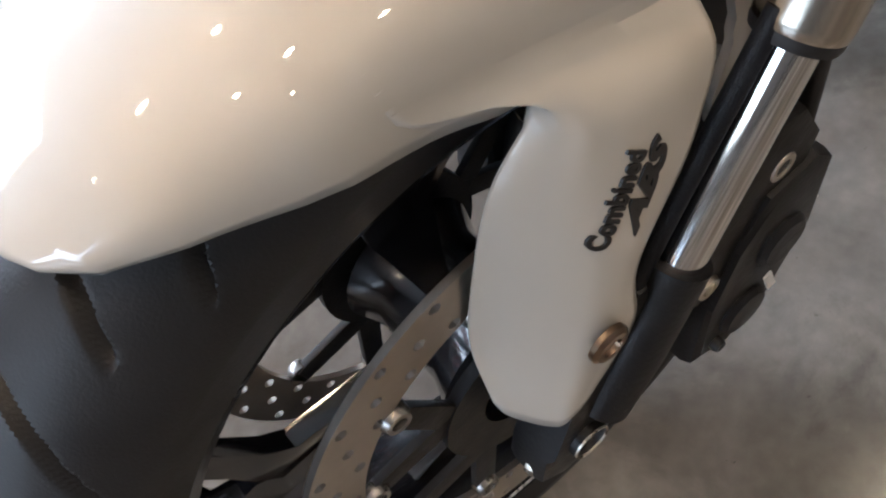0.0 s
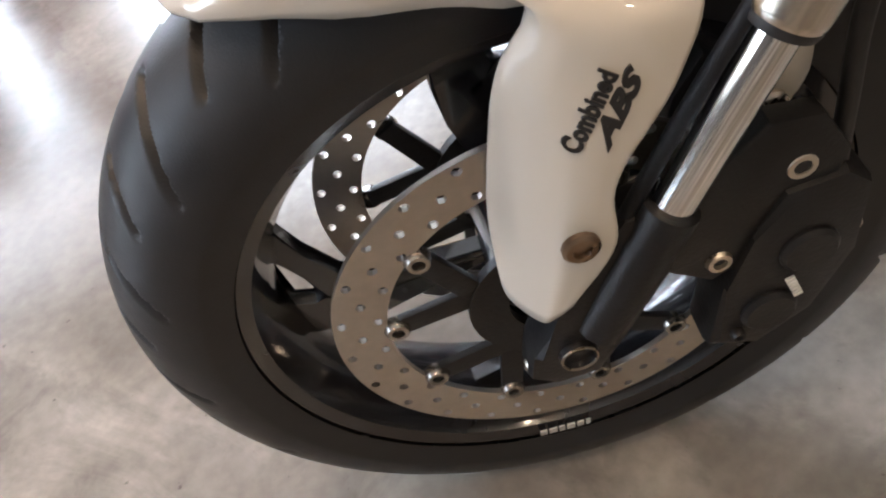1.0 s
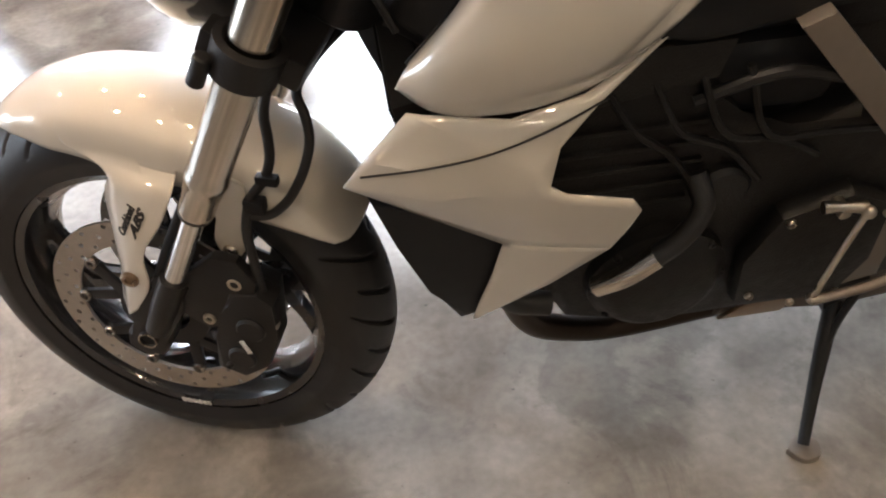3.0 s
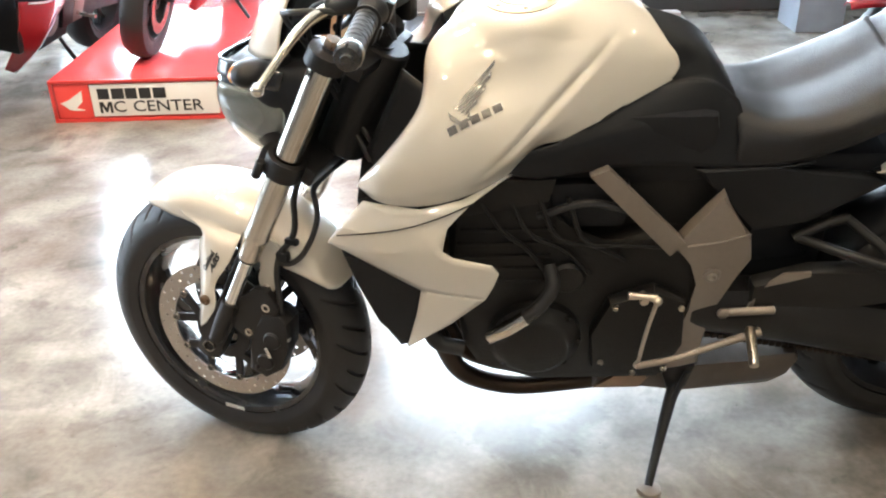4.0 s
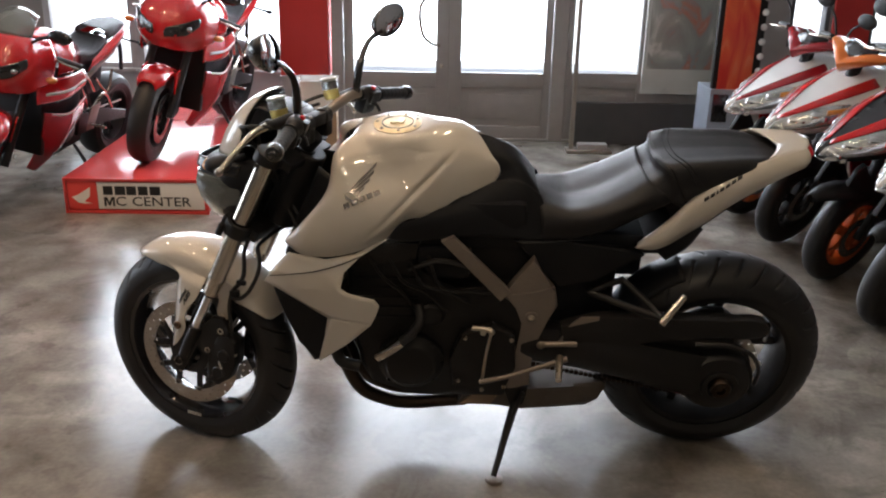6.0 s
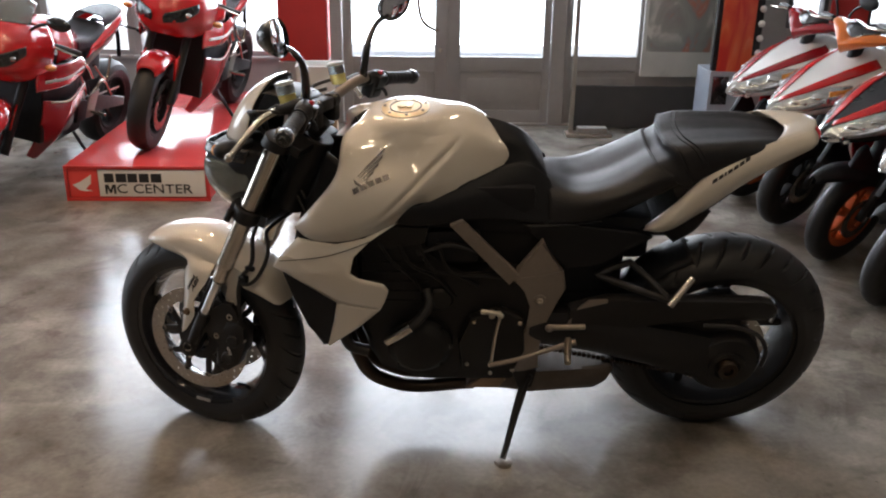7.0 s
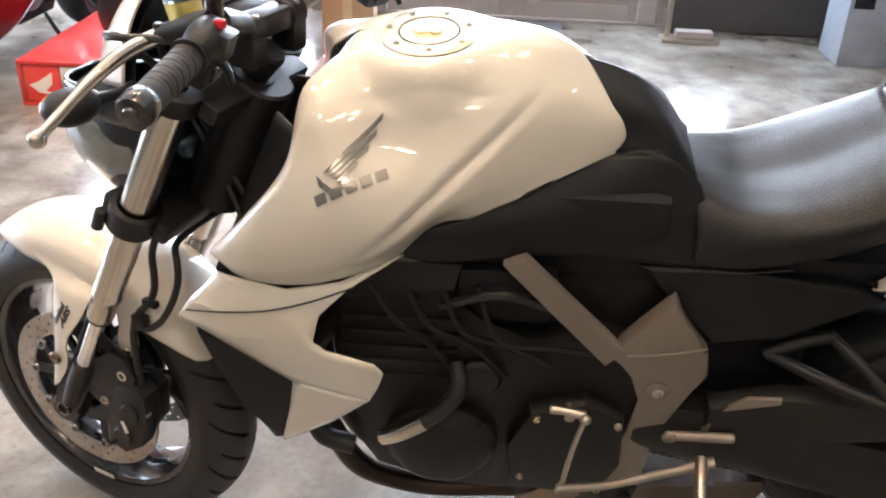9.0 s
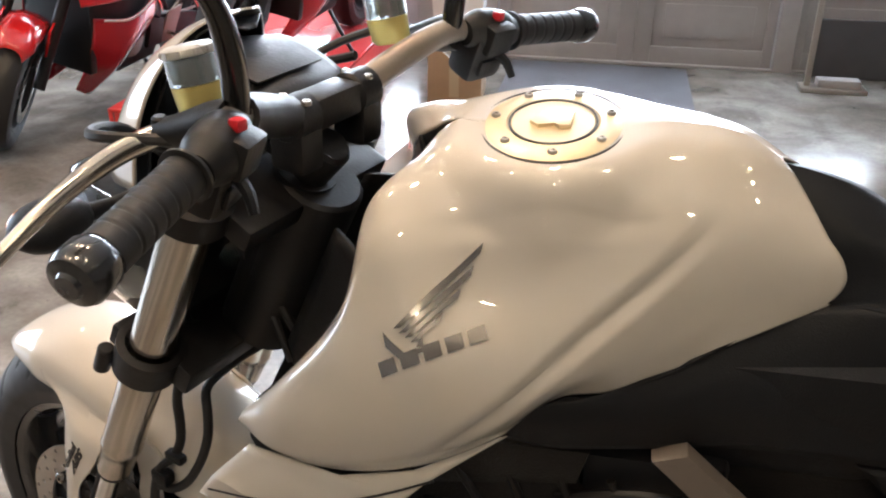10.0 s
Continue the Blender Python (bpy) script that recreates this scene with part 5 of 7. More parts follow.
part("inner_mudguard_plate", box((1.04, 0.098, 0.5), (1.25, 0.106, 0.7), 0.003), M_PLASTIC, bike)
lampbm = ball((1.585, 0, 0.95), 0.05, (0.35, 1.0, 0.35))
part("tail_lamp", lampbm, M_REDLENS, bike, "red tail lamp")

# radiator shrouds
def facet(curves, nu, nv, bm):
    """A sheet between bent lines that keeps their corners crisp."""
    rows = []
    for c in curves:
        c = np.array(c)
        d = np.r_[0, np.cumsum(np.linalg.norm(np.diff(c, axis=0), axis=1))]
        marks = np.unique(np.r_[np.linspace(0, 1, nu - len(c) + 2), np.linspace(0, 1, len(c))])
        stops = np.interp(marks, np.linspace(0, 1, len(c)), d)
        rows.append(np.stack([np.interp(stops, d, c[:, i]) for i in range(3)], -1))
    rows = np.array(rows)
    grid(bm, [spline(rows[:, i], nv) for i in range(rows.shape[1])])
    bmesh.ops.remove_doubles(bm, verts=bm.verts, dist=0.0006)


for s in (-1, 1):
    k = np.array([1, -s, 1])
    plates = bmesh.new()
    nose = (0.240, -0.176, 0.642)
    # upper face: from the nose up to the tank's seam and back to the tip
    up = [[nose, (0.33, -0.207, 0.64), (0.435, -0.216, 0.646), (0.444, -0.205, 0.688), (0.482, -0.188, 0.722), (0.55, -0.15, 0.754)],
          [nose, (0.30, -0.195, 0.675), (0.40, -0.208, 0.68), (0.45, -0.198, 0.705), (0.48, -0.187, 0.724), (0.552, -0.15, 0.756)],
          [nose, (0.262, -0.18, 0.678), (0.306, -0.174, 0.726), (0.40, -0.186, 0.715), (0.47, -0.179, 0.728), (0.554, -0.149, 0.758)]]
    facet([np.array(c) * k for c in up], 40, 8, plates)
    # lower face: under the ridge, back to the rear corner
    low = [[nose, (0.33, -0.207, 0.64), (0.435, -0.216, 0.646), (0.452, -0.219, 0.634), (0.518, -0.226, 0.621), (0.53, -0.223, 0.602)],
           [nose, (0.32, -0.199, 0.622), (0.415, -0.212, 0.6), (0.455, -0.217, 0.59), (0.5, -0.221, 0.583), (0.522, -0.22, 0.572)],
           [nose, (0.313, -0.187, 0.598), (0.396, -0.197, 0.545), (0.43, -0.204, 0.541), (0.48, -0.213, 0.539), (0.508, -0.217, 0.538)]]
    facet([np.array(c) * k for c in low], 40, 8, plates)
    # fin down to the point
    fin = [[(0.396, -0.197, 0.545), (0.386, -0.194, 0.485), (0.366, -0.19, 0.401)], [(0.45, -0.21, 0.541), (0.424, -0.203, 0.48), (0.368, -0.191, 0.401)], [(0.508, -0.217, 0.538), (0.45, -0.207, 0.474), (0.371, -0.191, 0.401)]]
    facet([np.array(c) * k for c in fin], 20, 8, plates)
    shroud = part("radiator_shroud", plates, M_PEARL, bike, "angular pearl white radiator shroud", solid=0.004, angle=18)
    line = tube([np.array(q) * k for q in [(0.258, -0.186, 0.664), (0.318, -0.1995, 0.678), (0.375, -0.204, 0.69), (0.43, -0.2, 0.706), (0.49, -0.187, 0.726)]], 0.0012, 6, 24)
    part("panel_joint", line, M_DECAL, shroud)
    backing = plate([(0.262, 0.622), (0.42, 0.56), (0.392, 0.44), (0.374, 0.4), (0.352, 0.395), (0.318, 0.46), (0.286, 0.55)], s * 0.15, s * 0.186, 0.012)
    part("radiator_side", backing, M_PLASTIC, bike)
rad = box((0.0, -0.15, -0.13), (0.035, 0.15, 0.13), 0.006, m=Matrix.Translation((0.325, 0, 0.585)) @ Matrix.Rotation(radians(-14), 4, "Y"))
radiator = part("radiator", rad, M_BLACK, bike, "black radiator behind the front wheel")
fins = bmesh.new()
for k in range(52):
    z = -0.122 + 0.244 * k / 51
    box((-0.0025, -0.142, z - 0.001), (0.001, 0.142, z + 0.001), 0, fins, m=Matrix.Translation((0.325, 0, 0.585)) @ Matrix.Rotation(radians(-14), 4, "Y"))
part("radiator_core", fins, M_ENGINE, radiator, kind="stuff")

# steering head casting and dark duct beside it
head = surf([[(0.3, -0.05, 0.73), (0.36, -0.1, 0.72), (0.45, -0.13, 0.72)], [(0.34, -0.055, 0.82), (0.38, -0.09, 0.8), (0.46, -0.12, 0.8)], [(0.375, -0.05, 0.9), (0.42, -0.08, 0.88), (0.48, -0.1, 0.87)]], 12, 12, True)
part("frame_head", head, M_BLACK, bike, "black frame casting around the steering head", solid=0.005)
part("frame_neck", rod((0.26, 0, 0.72), (0.352, 0, 0.92), 0.042, 20, 0.004), M_BLACK, bike)

# engine
eng = plate([(0.47, 0.34), (0.5, 0.28), (0.62, 0.235), (0.86, 0.235), (0.93, 0.3), (0.93, 0.5), (0.88, 0.6), (0.8, 0.62), (0.72, 0.58), (0.64, 0.62), (0.6, 0.72), (0.44, 0.66), (0.45, 0.5)], -0.135, 0.135, 0.02)
engine = part("engine", eng, M_ENGINE, bike, "black four-cylinder engine block")
for k in range(5):
    z = 0.51 + 0.03 * k
    fin = box((0.44 + 0.2 * (z - 0.5), -0.141, z - 0.003), (0.62 + 0.1 * (z - 0.5), 0.141, z + 0.003), 0.001, m=Matrix.Translation((0, 0, 0)))
    part("cylinder_fin", fin, M_ENGINE, engine)
part("cam_cover", plate([(0.46, 0.66), (0.62, 0.69), (0.63, 0.74), (0.5, 0.74), (0.455, 0.71)], -0.145, 0.145, 0.012), M_ENGINE, engine)
cover = lathe([(0.0001, -0.03), (0.058, -0.03), (0.07, -0.024), (0.078, -0.01), (0.088, -0.004), (0.09, 0.02)], (0.607, -0.148, 0.37), 40)
part("alternator_cover", cover, M_ENGINE, engine, "round black alternator cover")
for k in range(8):
    a = TAU * k / 8
    bolt((0.607 + 0.083 * math.cos(a), -0.152, 0.37 + 0.083 * math.sin(a)), (0, -1, 0), 0.0055, 0.006, M_BLACK, engine, name="cover_bolt")
sprocket = plate([(0.72, 0.3), (0.86, 0.28), (0.89, 0.36), (0.88, 0.47), (0.82, 0.5), (0.74, 0.47), (0.71, 0.39)], -0.165, -0.13, 0.012)
part("sprocket_cover", sprocket, M_ENGINE, engine)
for x, z in ((0.735, 0.32), (0.86, 0.3), (0.872, 0.46), (0.75, 0.465), (0.8, 0.29)):
    bolt((x, -0.165, z), (0, -1, 0), 0.006, 0.006, M_BOLT, engine, name="cover_bolt")
part("starter_cover", rod((0.66, -0.15, 0.52), (0.66, -0.11, 0.52), 0.035, 24, 0.006), M_ENGINE, engine)
part("airbox", box((0.6, -0.1, 0.46), (0.96, 0.1, 0.73), 0.02), M_ENGINE, bike, "black airbox under the tank")
part("inner_mudguard", box((0.94, -0.085, 0.36), (1.125, 0.085, 0.7), 0.03), M_PLASTIC, bike, "black inner mudguard")
part("throttle_body", box((0.62, -0.13, 0.62), (0.76, 0.13, 0.72), 0.02), M_PLASTIC, engine)
part("airbox", box((0.6, -0.115, 0.7), (0.9, 0.115, 0.84), 0.03), M_PLASTIC, bike)
part("fuel_rail", tube([(0.6, -0.14, 0.66), (0.68, -0.145, 0.69), (0.78, -0.14, 0.66)], 0.007, 8, 16), M_RUBBER, bike)
pipe = tube([(0.52, -0.172, 0.402), (0.545, -0.18, 0.425), (0.585, -0.18, 0.458)], [0.013, 0.0145, 0.0145], 14, 12)
part("coolant_pipe", pipe, M_FORK, bike, "short bare metal coolant pipe")
part("hose_elbow", tube([(0.58, -0.18, 0.455), (0.61, -0.178, 0.485), (0.632, -0.165, 0.52), (0.625, -0.14, 0.55)], 0.013, 12, 16), M_RUBBER, bike)
for k in range(4):
    wire = tube([(0.5 + 0.05 * k, -0.14, 0.7), (0.54 + 0.05 * k, -0.155, 0.64 - 0.01 * k), (0.58 + 0.06 * k, -0.15, 0.6), (0.64 + 0.06 * k, -0.145, 0.5 + 0.03 * k)], 0.0045, 7, 18)
    part("wiring", wire, M_ENGINE, bike)

# frame: plain bar and the pivot plate each side
for s in (-1, 1):
    rail = plate([(0.682, 0.748), (0.712, 0.762), (0.862, 0.602), (0.838, 0.572)], s * 0.134, s * 0.152, 0.003)
    part("frame_rail", rail, M_ALU, bike, "plain grey aluminium frame rail")
    web = plate([(0.918, 0.700), (0.945, 0.64), (0.978, 0.606), (0.988, 0.556), (0.962, 0.5), (0.938, 0.43), (0.925, 0.36), (0.935, 0.29), (0.87, 0.27), (0.868, 0.34), (0.892, 0.43), (0.903, 0.5), (0.885, 0.55), (0.842, 0.585), (0.872, 0.63)], s * 0.118, s * 0.145, 0.006)
    pivot = part("pivot_plate", web, M_ALU, bike, "grey aluminium swingarm pivot plate")
    bolt((0.921, s * 0.145, 0.523), (0, s, 0), 0.0165, 0.006, M_ALU, pivot, m=None)
    bolt((0.921, s * 0.151, 0.523), (0, s, 0), 0.0085, 0.004, M_BOLT, pivot)
    if s < 0:
        part("plate_crease", tube([(0.868, -0.1455, 0.59), (0.925, -0.1465, 0.6), (0.975, -0.1455, 0.615)], 0.002, 6, 12), M_ALU, pivot)
    part("side_panel", plate([(0.86, 0.74), (1.0, 0.735), (1.17, 0.715), (1.2, 0.7), (1.08, 0.62), (0.98, 0.6), (0.95, 0.66), (0.9, 0.7)], s * 0.1, s * 0.122, 0.008), M_PLASTIC, bike, "matt black side panel")
    part("panel_seam", tube([(0.93, s * 0.1215, 0.738), (1.0, s * 0.1285, 0.744), (1.06, s * 0.1265, 0.752)], 0.0012, 6, 10), M_BLACKGLOSS, bike)
part("subframe", box((0.88, -0.09, 0.5), (1.12, 0.09, 0.72), 0.02), M_PLASTIC, bike)

# gear lever, linkage, footrests
part("gear_spindle", rod((0.795, -0.165, 0.498), (0.795, -0.19, 0.498), 0.008, 12, 0.001), M_BOLT, bike)
arm = tube([(0.765, -0.186, 0.513), (0.79, -0.188, 0.512), (0.816, -0.19, 0.508)], [0.0075, 0.006, 0.008], 10, 10)
tube([(0.816, -0.196, 0.51), (0.806, -0.2, 0.45), (0.797, -0.203, 0.35)], 0.0042, 8, 10, bm=arm)
ball((0.816, -0.197, 0.508), 0.0085, bm=arm)
ball((0.797, -0.203, 0.35), 0.008, bm=arm)
part("gear_linkage", arm, M_BOLT, bike, "bare metal gear linkage rod")
pedal = tube([(0.795, -0.205, 0.35), (0.86, -0.21, 0.372), (0.93, -0.2, 0.392), (1.02, -0.185, 0.415)], [0.007, 0.0065, 0.007, 0.009], 10, 20)
part("gear_pedal", pedal, M_ALU, bike)
toe = rod((0.955, -0.165, 0.447), (1.045, -0.165, 0.45), 0.008, 12, 0.002)
ball((0.95, -0.168, 0.447), 0.012, (1, 0.6, 1), bm=toe)
part("footrest_bracket", toe, M_ALU, bike)
heel = plate([(0.997, 0.448), (1.06, 0.452), (1.1, 0.51), (1.098, 0.53), (1.05, 0.528), (1.02, 0.5)], -0.155, -0.148, 0.002)
part("heel_guard", heel, M_ALU, bike, "grey aluminium heel guard")
peg = tube([(1.0, -0.185, 0.422), (0.995, -0.22, 0.416), (0.99, -0.262, 0.405)], [0.0095, 0.0095, 0.0085], 12, 10)
part("footrest", peg, M_BOLT, bike, "ribbed rider's footrest")
for s in (-1, 1):
    tri = tube([(1.075, s * 0.105, 0.575), (1.16, s * 0.15, 0.565), (1.245, s * 0.185, 0.555)], 0.0095, 10, 12)
    tube([(1.155, s * 0.105, 0.615), (1.2, s * 0.145, 0.59), (1.245, s * 0.185, 0.556)], 0.009, 10, 12, bm=tri)
    tube([(1.07, s * 0.105, 0.572), (1.11, s * 0.102, 0.595), (1.16, s * 0.105, 0.618)], 0.01, 10, 10, bm=tri)
    hanger = part("pillion_footrest_hanger", tri, M_BLACK, bike, "triangular black pillion footrest hanger")
    rest = rod((1.243, s * 0.208, 0.55), (1.302, s * 0.172, 0.615), 0.0115, 14, 0.003, r1=0.0095)
    part("pillion_footrest", rest, M_FORK, hanger, "folded bare metal pillion footrest")

# exhaust: header pipes and the short box
for k, y in enumerate((-0.105, -0.035, 0.035, 0.105)):
    h = tube([(0.455, y, 0.6), (0.41, y * 1.08, 0.54), (0.405, y * 1.12, 0.44), (0.43, y * 1.08, 0.33), (0.475, y * 1.02, 0.232), (0.54, y * 0.95, 0.193), (0.76, y * 0.85, 0.19)], 0.0195, 14, 40)
    part("header_pipe", h, M_HEADER, bike, "heat-darkened steel header pipe")
side_pipe = tube([(0.40, -0.13, 0.42), (0.42, -0.15, 0.37), (0.47, -0.155, 0.355)], 0.016, 12, 14)
part("water_hose", side_pipe, M_RUBBER, bike)
bx = plate([(0.73, 0.19), (0.75, 0.235), (0.9, 0.25), (1.06, 0.265), (1.14, 0.285), (1.153, 0.26), (1.135, 0.215), (1.1, 0.19), (0.92, 0.18)], -0.118, 0.12, 0.02)
muffler = part("exhaust_box", bx, M_MUFFLER, bike, "stubby grey exhaust box under the engine")
part("exhaust_shield", plate([(0.735, 0.2), (0.79, 0.245), (0.86, 0.25), (0.83, 0.2)], -0.126, -0.119, 0.003), M_EXHAUST, muffler)

# rear wheel and single-sided arm
rear_wheel = cast_wheel("rear_wheel", HUB, 0.222, 0.075, 5, radians(22), 0.06, 0.06, M_BLACK, bike, "satin black cast rear wheel")
part("tyre", tyre(HUB, 0.315, 0.18, 0.075, 30, 0.218, 640, 72), M_RUBBER, rear_wheel, "wide black rear road tyre")
part("brake_disc", drilled_disc(HUB, 0.085, 0.128, -0.075, 0.005, 40, 0.0036), M_STEEL, rear_wheel, "drilled rear brake disc")
part("sprocket", lathe([(0.04, -0.098), (0.1, -0.098), (0.104, -0.095), (0.104, -0.093), (0.1, -0.09), (0.04, -0.09)], HUB, 60, close=True), M_BLACK, rear_wheel)
armbm = surf([[(0.9, -0.13, 0.47), (1.05, -0.145, 0.475), (1.22, -0.152, 0.44), (1.36, -0.15, 0.41), (1.5, -0.145, 0.37)],
              [(0.9, -0.145, 0.43), (1.05, -0.162, 0.425), (1.22, -0.168, 0.39), (1.36, -0.165, 0.36), (1.5, -0.155, 0.33)],
              [(0.9, -0.13, 0.37), (1.05, -0.145, 0.355), (1.22, -0.152, 0.315), (1.36, -0.15, 0.27), (1.5, -0.145, 0.265)],
              [(0.9, -0.09, 0.36), (1.05, -0.105, 0.345), (1.22, -0.112, 0.3), (1.36, -0.11, 0.262), (1.5, -0.105, 0.26)],
              [(0.9, -0.09, 0.47), (1.05, -0.105, 0.478), (1.22, -0.112, 0.44), (1.36, -0.11, 0.41), (1.5, -0.105, 0.37)],
              [(0.9, -0.13, 0.47), (1.05, -0.145, 0.475), (1.22, -0.152, 0.44), (1.36, -0.15, 0.41), (1.5, -0.145, 0.37)]], 30, 40)
lathe([(0.02, -0.165), (0.06, -0.165), (0.085, -0.158), (0.098, -0.14), (0.098, -0.11), (0.02, -0.1)], HUB, 40, bm=armbm, close=True)
swing = part("swingarm", armbm, M_BLACK, bike, "gloss black single-sided swingarm")
part("hub_nut", lathe([(0.0001, -0.178), (0.012, -0.178), (0.014, -0.186), (0.026, -0.186), (0.03, -0.18), (0.03, -0.16)], HUB, 20), M_HEADER, swing, "large hub nut")
part("chain_adjuster", lathe([(0.035, -0.166), (0.036, -0.172), (0.05, -0.172), (0.052, -0.164)], HUB, 32), M_BLACK, swing)
bar = plate([(1.0, 0.5), (1.1, 0.53), (1.3, 0.527), (1.5, 0.528), (1.535, 0.52), (1.552, 0.498), (1.545, 0.474), (1.52, 0.464), (1.3, 0.462), (1.1, 0.43), (1.0, 0.43)], -0.156, -0.118, 0.012)
part("chain_guard", bar, M_BLACK, swing, "long black chain guard")
part("swingarm_web", plate([(1.0, 0.4), (1.0, 0.48), (1.3, 0.475), (1.45, 0.47), (1.475, 0.44), (1.47, 0.36), (1.3, 0.36)], -0.126, -0.104, 0.006), M_BLACK, swing)
part("inner_guard_block", box((1.07, -0.08, 0.43), (1.145, 0.08, 0.67), 0.02), M_PLASTIC, bike)
part("brake_hose", tube([(1.36, -0.16, 0.452), (1.45, -0.165, 0.45), (1.51, -0.165, 0.425), (1.543, -0.16, 0.37), (1.545, -0.15, 0.31)], 0.006, 8, 24), M_RUBBER, swing)
chain = bmesh.new()
for z0, z1 in ((0.462, 0.418), (0.345, 0.214)):
    n = 44
    for k in range(n):
        u = k / n
        p = Vector((0.85 + 0.595 * u, -0.094, z0 + (z1 - z0) * u))
        box((-0.006, -0.006, -0.0055), (0.006, 0.006, 0.0055), 0.002, chain, m=Matrix.Translation(p))
part("drive_chain", chain, M_HEADER, bike, "dull steel drive chain", kind="stuff")
hug = bmesh.new()
rows = []
for t in np.linspace(174, 112, 24):
    row = []
    for b in np.linspace(-1, 1, 15):
        row.append((HUB.x + (0.329 - 0.03 * b * b) * math.cos(radians(t)), 0.07 * b, HUB.z + (0.329 - 0.03 * b * b) * math.sin(radians(t))))
    rows.append(row)
grid(hug, rows)
part("rear_hugger", hug, M_PLASTIC, bike, "black hugger over the rear tyre", solid=0.003)
part("shock", tube([(1.0, -0.02, 0.62), (1.08, -0.02, 0.45)], 0.03, 14), M_BLACK, bike)
rcal = plate([(1.315, 0.43), (1.335, 0.468), (1.4, 0.498), (1.45, 0.5), (1.478, 0.478), (1.475, 0.42), (1.4, 0.41)], -0.1, -0.045, 0.008)
rear_caliper = part("rear_caliper", rcal, M_BLACK, bike, "black rear brake caliper")
bolt((1.468, -0.1, 0.485), (0, -1, 0), 0.006, 0.006, M_BOLT, rear_caliper)
bolt((1.565, -0.1, 0.345), (0, -1, 0), 0.008, 0.008, M_BOLT, bike)
bolt((1.55, -0.1, 0.295), (0, -1, 0), 0.011, 0.01, M_BOLT, bike)
part("valve_stem", rod(HUB + Vector((0.16, -0.03, 0.09)), HUB + Vector((0.14, -0.06, 0.075)), 0.005, 8, 0.001), M_BOLT, rear_wheel)

# side stand
leg = tube([(0.9, -0.135, 0.225), (0.875, -0.19, 0.165), (0.848, -0.255, 0.1), (0.838, -0.28, 0.078)], [0.0135, 0.012, 0.0095, 0.0085], 12, 16)
stand = part("side_stand", leg, M_BLACK, bike, "black side stand, folded out")
part("stand_foot", plate([(0.815, 0.0), (0.832, -0.022), (0.858, -0.018), (0.862, 0.012), (0.84, 0.022)], -0.006, 0.006, 0.003, round_n=24,
                         m=Matrix.Translation((0, -0.2815, 0.0655)) @ Matrix.Rotation(radians(-12), 4, "X") @ Matrix.Rotation(radians(-90), 4, "X")), M_ALU, stand, "worn metal stand foot")
part("stand_bracket", plate([(0.86, 0.28), (0.93, 0.28), (0.92, 0.22), (0.885, 0.205)], -0.145, -0.12, 0.005), M_BLACK, stand)
part("stand_spring", tube([(0.915, -0.15, 0.27), (0.89, -0.17, 0.2), (0.87, -0.2, 0.16)], 0.006, 8, 10), M_BLACK, stand)
# ---- the showroom ----
def setting(name, bm, mat, label, parent=None, **k):
    return part(name, bm, mat, parent, label, kind="structure" if parent is None else "", flat=True, **k)


setting("floor", box((-6, -5, -0.1), (5, 4.6, 0)), M_FLOOR, "polished stained concrete showroom floor")
setting("ground", box((-60, 4.6, -0.14), (60, 120, -0.04)), M_OUTSIDE, "pale sunlit pavement outside the doors")
setting("ceiling", box((-6, -5, 3.4), (5, 4.75, 3.52)), M_CEIL, "plain pale showroom ceiling")
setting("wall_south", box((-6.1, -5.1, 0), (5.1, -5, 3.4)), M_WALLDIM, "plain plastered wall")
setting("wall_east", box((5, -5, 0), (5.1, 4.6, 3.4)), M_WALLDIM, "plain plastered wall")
# unseen west wall; its opening is added to admit side daylight
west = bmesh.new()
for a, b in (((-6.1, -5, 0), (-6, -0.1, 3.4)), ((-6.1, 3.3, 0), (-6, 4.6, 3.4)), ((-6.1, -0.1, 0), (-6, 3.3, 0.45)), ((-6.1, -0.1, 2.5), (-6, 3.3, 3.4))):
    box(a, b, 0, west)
setting("wall_west", west, M_WALLDIM, "plain plastered wall with an added wide window")
side_window = setting("added_window_west", box((-6.06, -0.1, 0.45), (-6.05, 3.3, 2.5)), M_GLASS, "unseen wide side window added to let in cool daylight")
side_window.visible_shadow = False

# glazed front: posts, head, and leaves with glass above a solid panel
GY = 3.95
head = bmesh.new()
for a, b in (((-0.08, 2.45), (2.72, 2.53)), ((-0.08, 3.12), (2.72, 3.4)), ((2.72, 2.45), (5, 3.4)), ((-0.08, 2.53), (0.03, 3.12)), ((1.43, 2.53), (1.59, 3.12)), ((2.2, 2.53), (2.72, 3.12))):
    box((a[0], GY - 0.02, a[1]), (b[0], GY + 0.12, b[1]), 0, head)
front = setting("wall_north", head, M_DOORPAINT, "grey painted glazed shop front")
for x0, x1 in ((0.03, 1.43), (1.59, 2.2)):
    g = setting("pane", box((x0 - 0.005, GY + 0.03, 2.525), (x1 + 0.005, GY + 0.036, 3.125)), M_GLASS, "glass over the doors", front)
    g.visible_shadow = False
for x0, x1 in ((-0.08, 0.0), (1.46, 1.56), (2.66, 2.72)):
    setting("post", box((x0, GY - 0.03, 0), (x1, GY + 0.1, 2.45), 0.006), M_DOORPAINT, "grey painted door post", front)
corner = bmesh.new()
for a, b in (((2.72, 0), (5, 0.7)), ((2.72, 0.7), (3.08, 2.45)), ((3.36, 0.7), (3.64, 2.45)), ((4.0, 0.7), (5, 2.45))):
    box((a[0], GY - 0.02, a[1]), (b[0], GY + 0.12, b[1]), 0, corner)
setting("wall_corner", corner, M_DOORPAINT, "grey painted wall beside the doors")
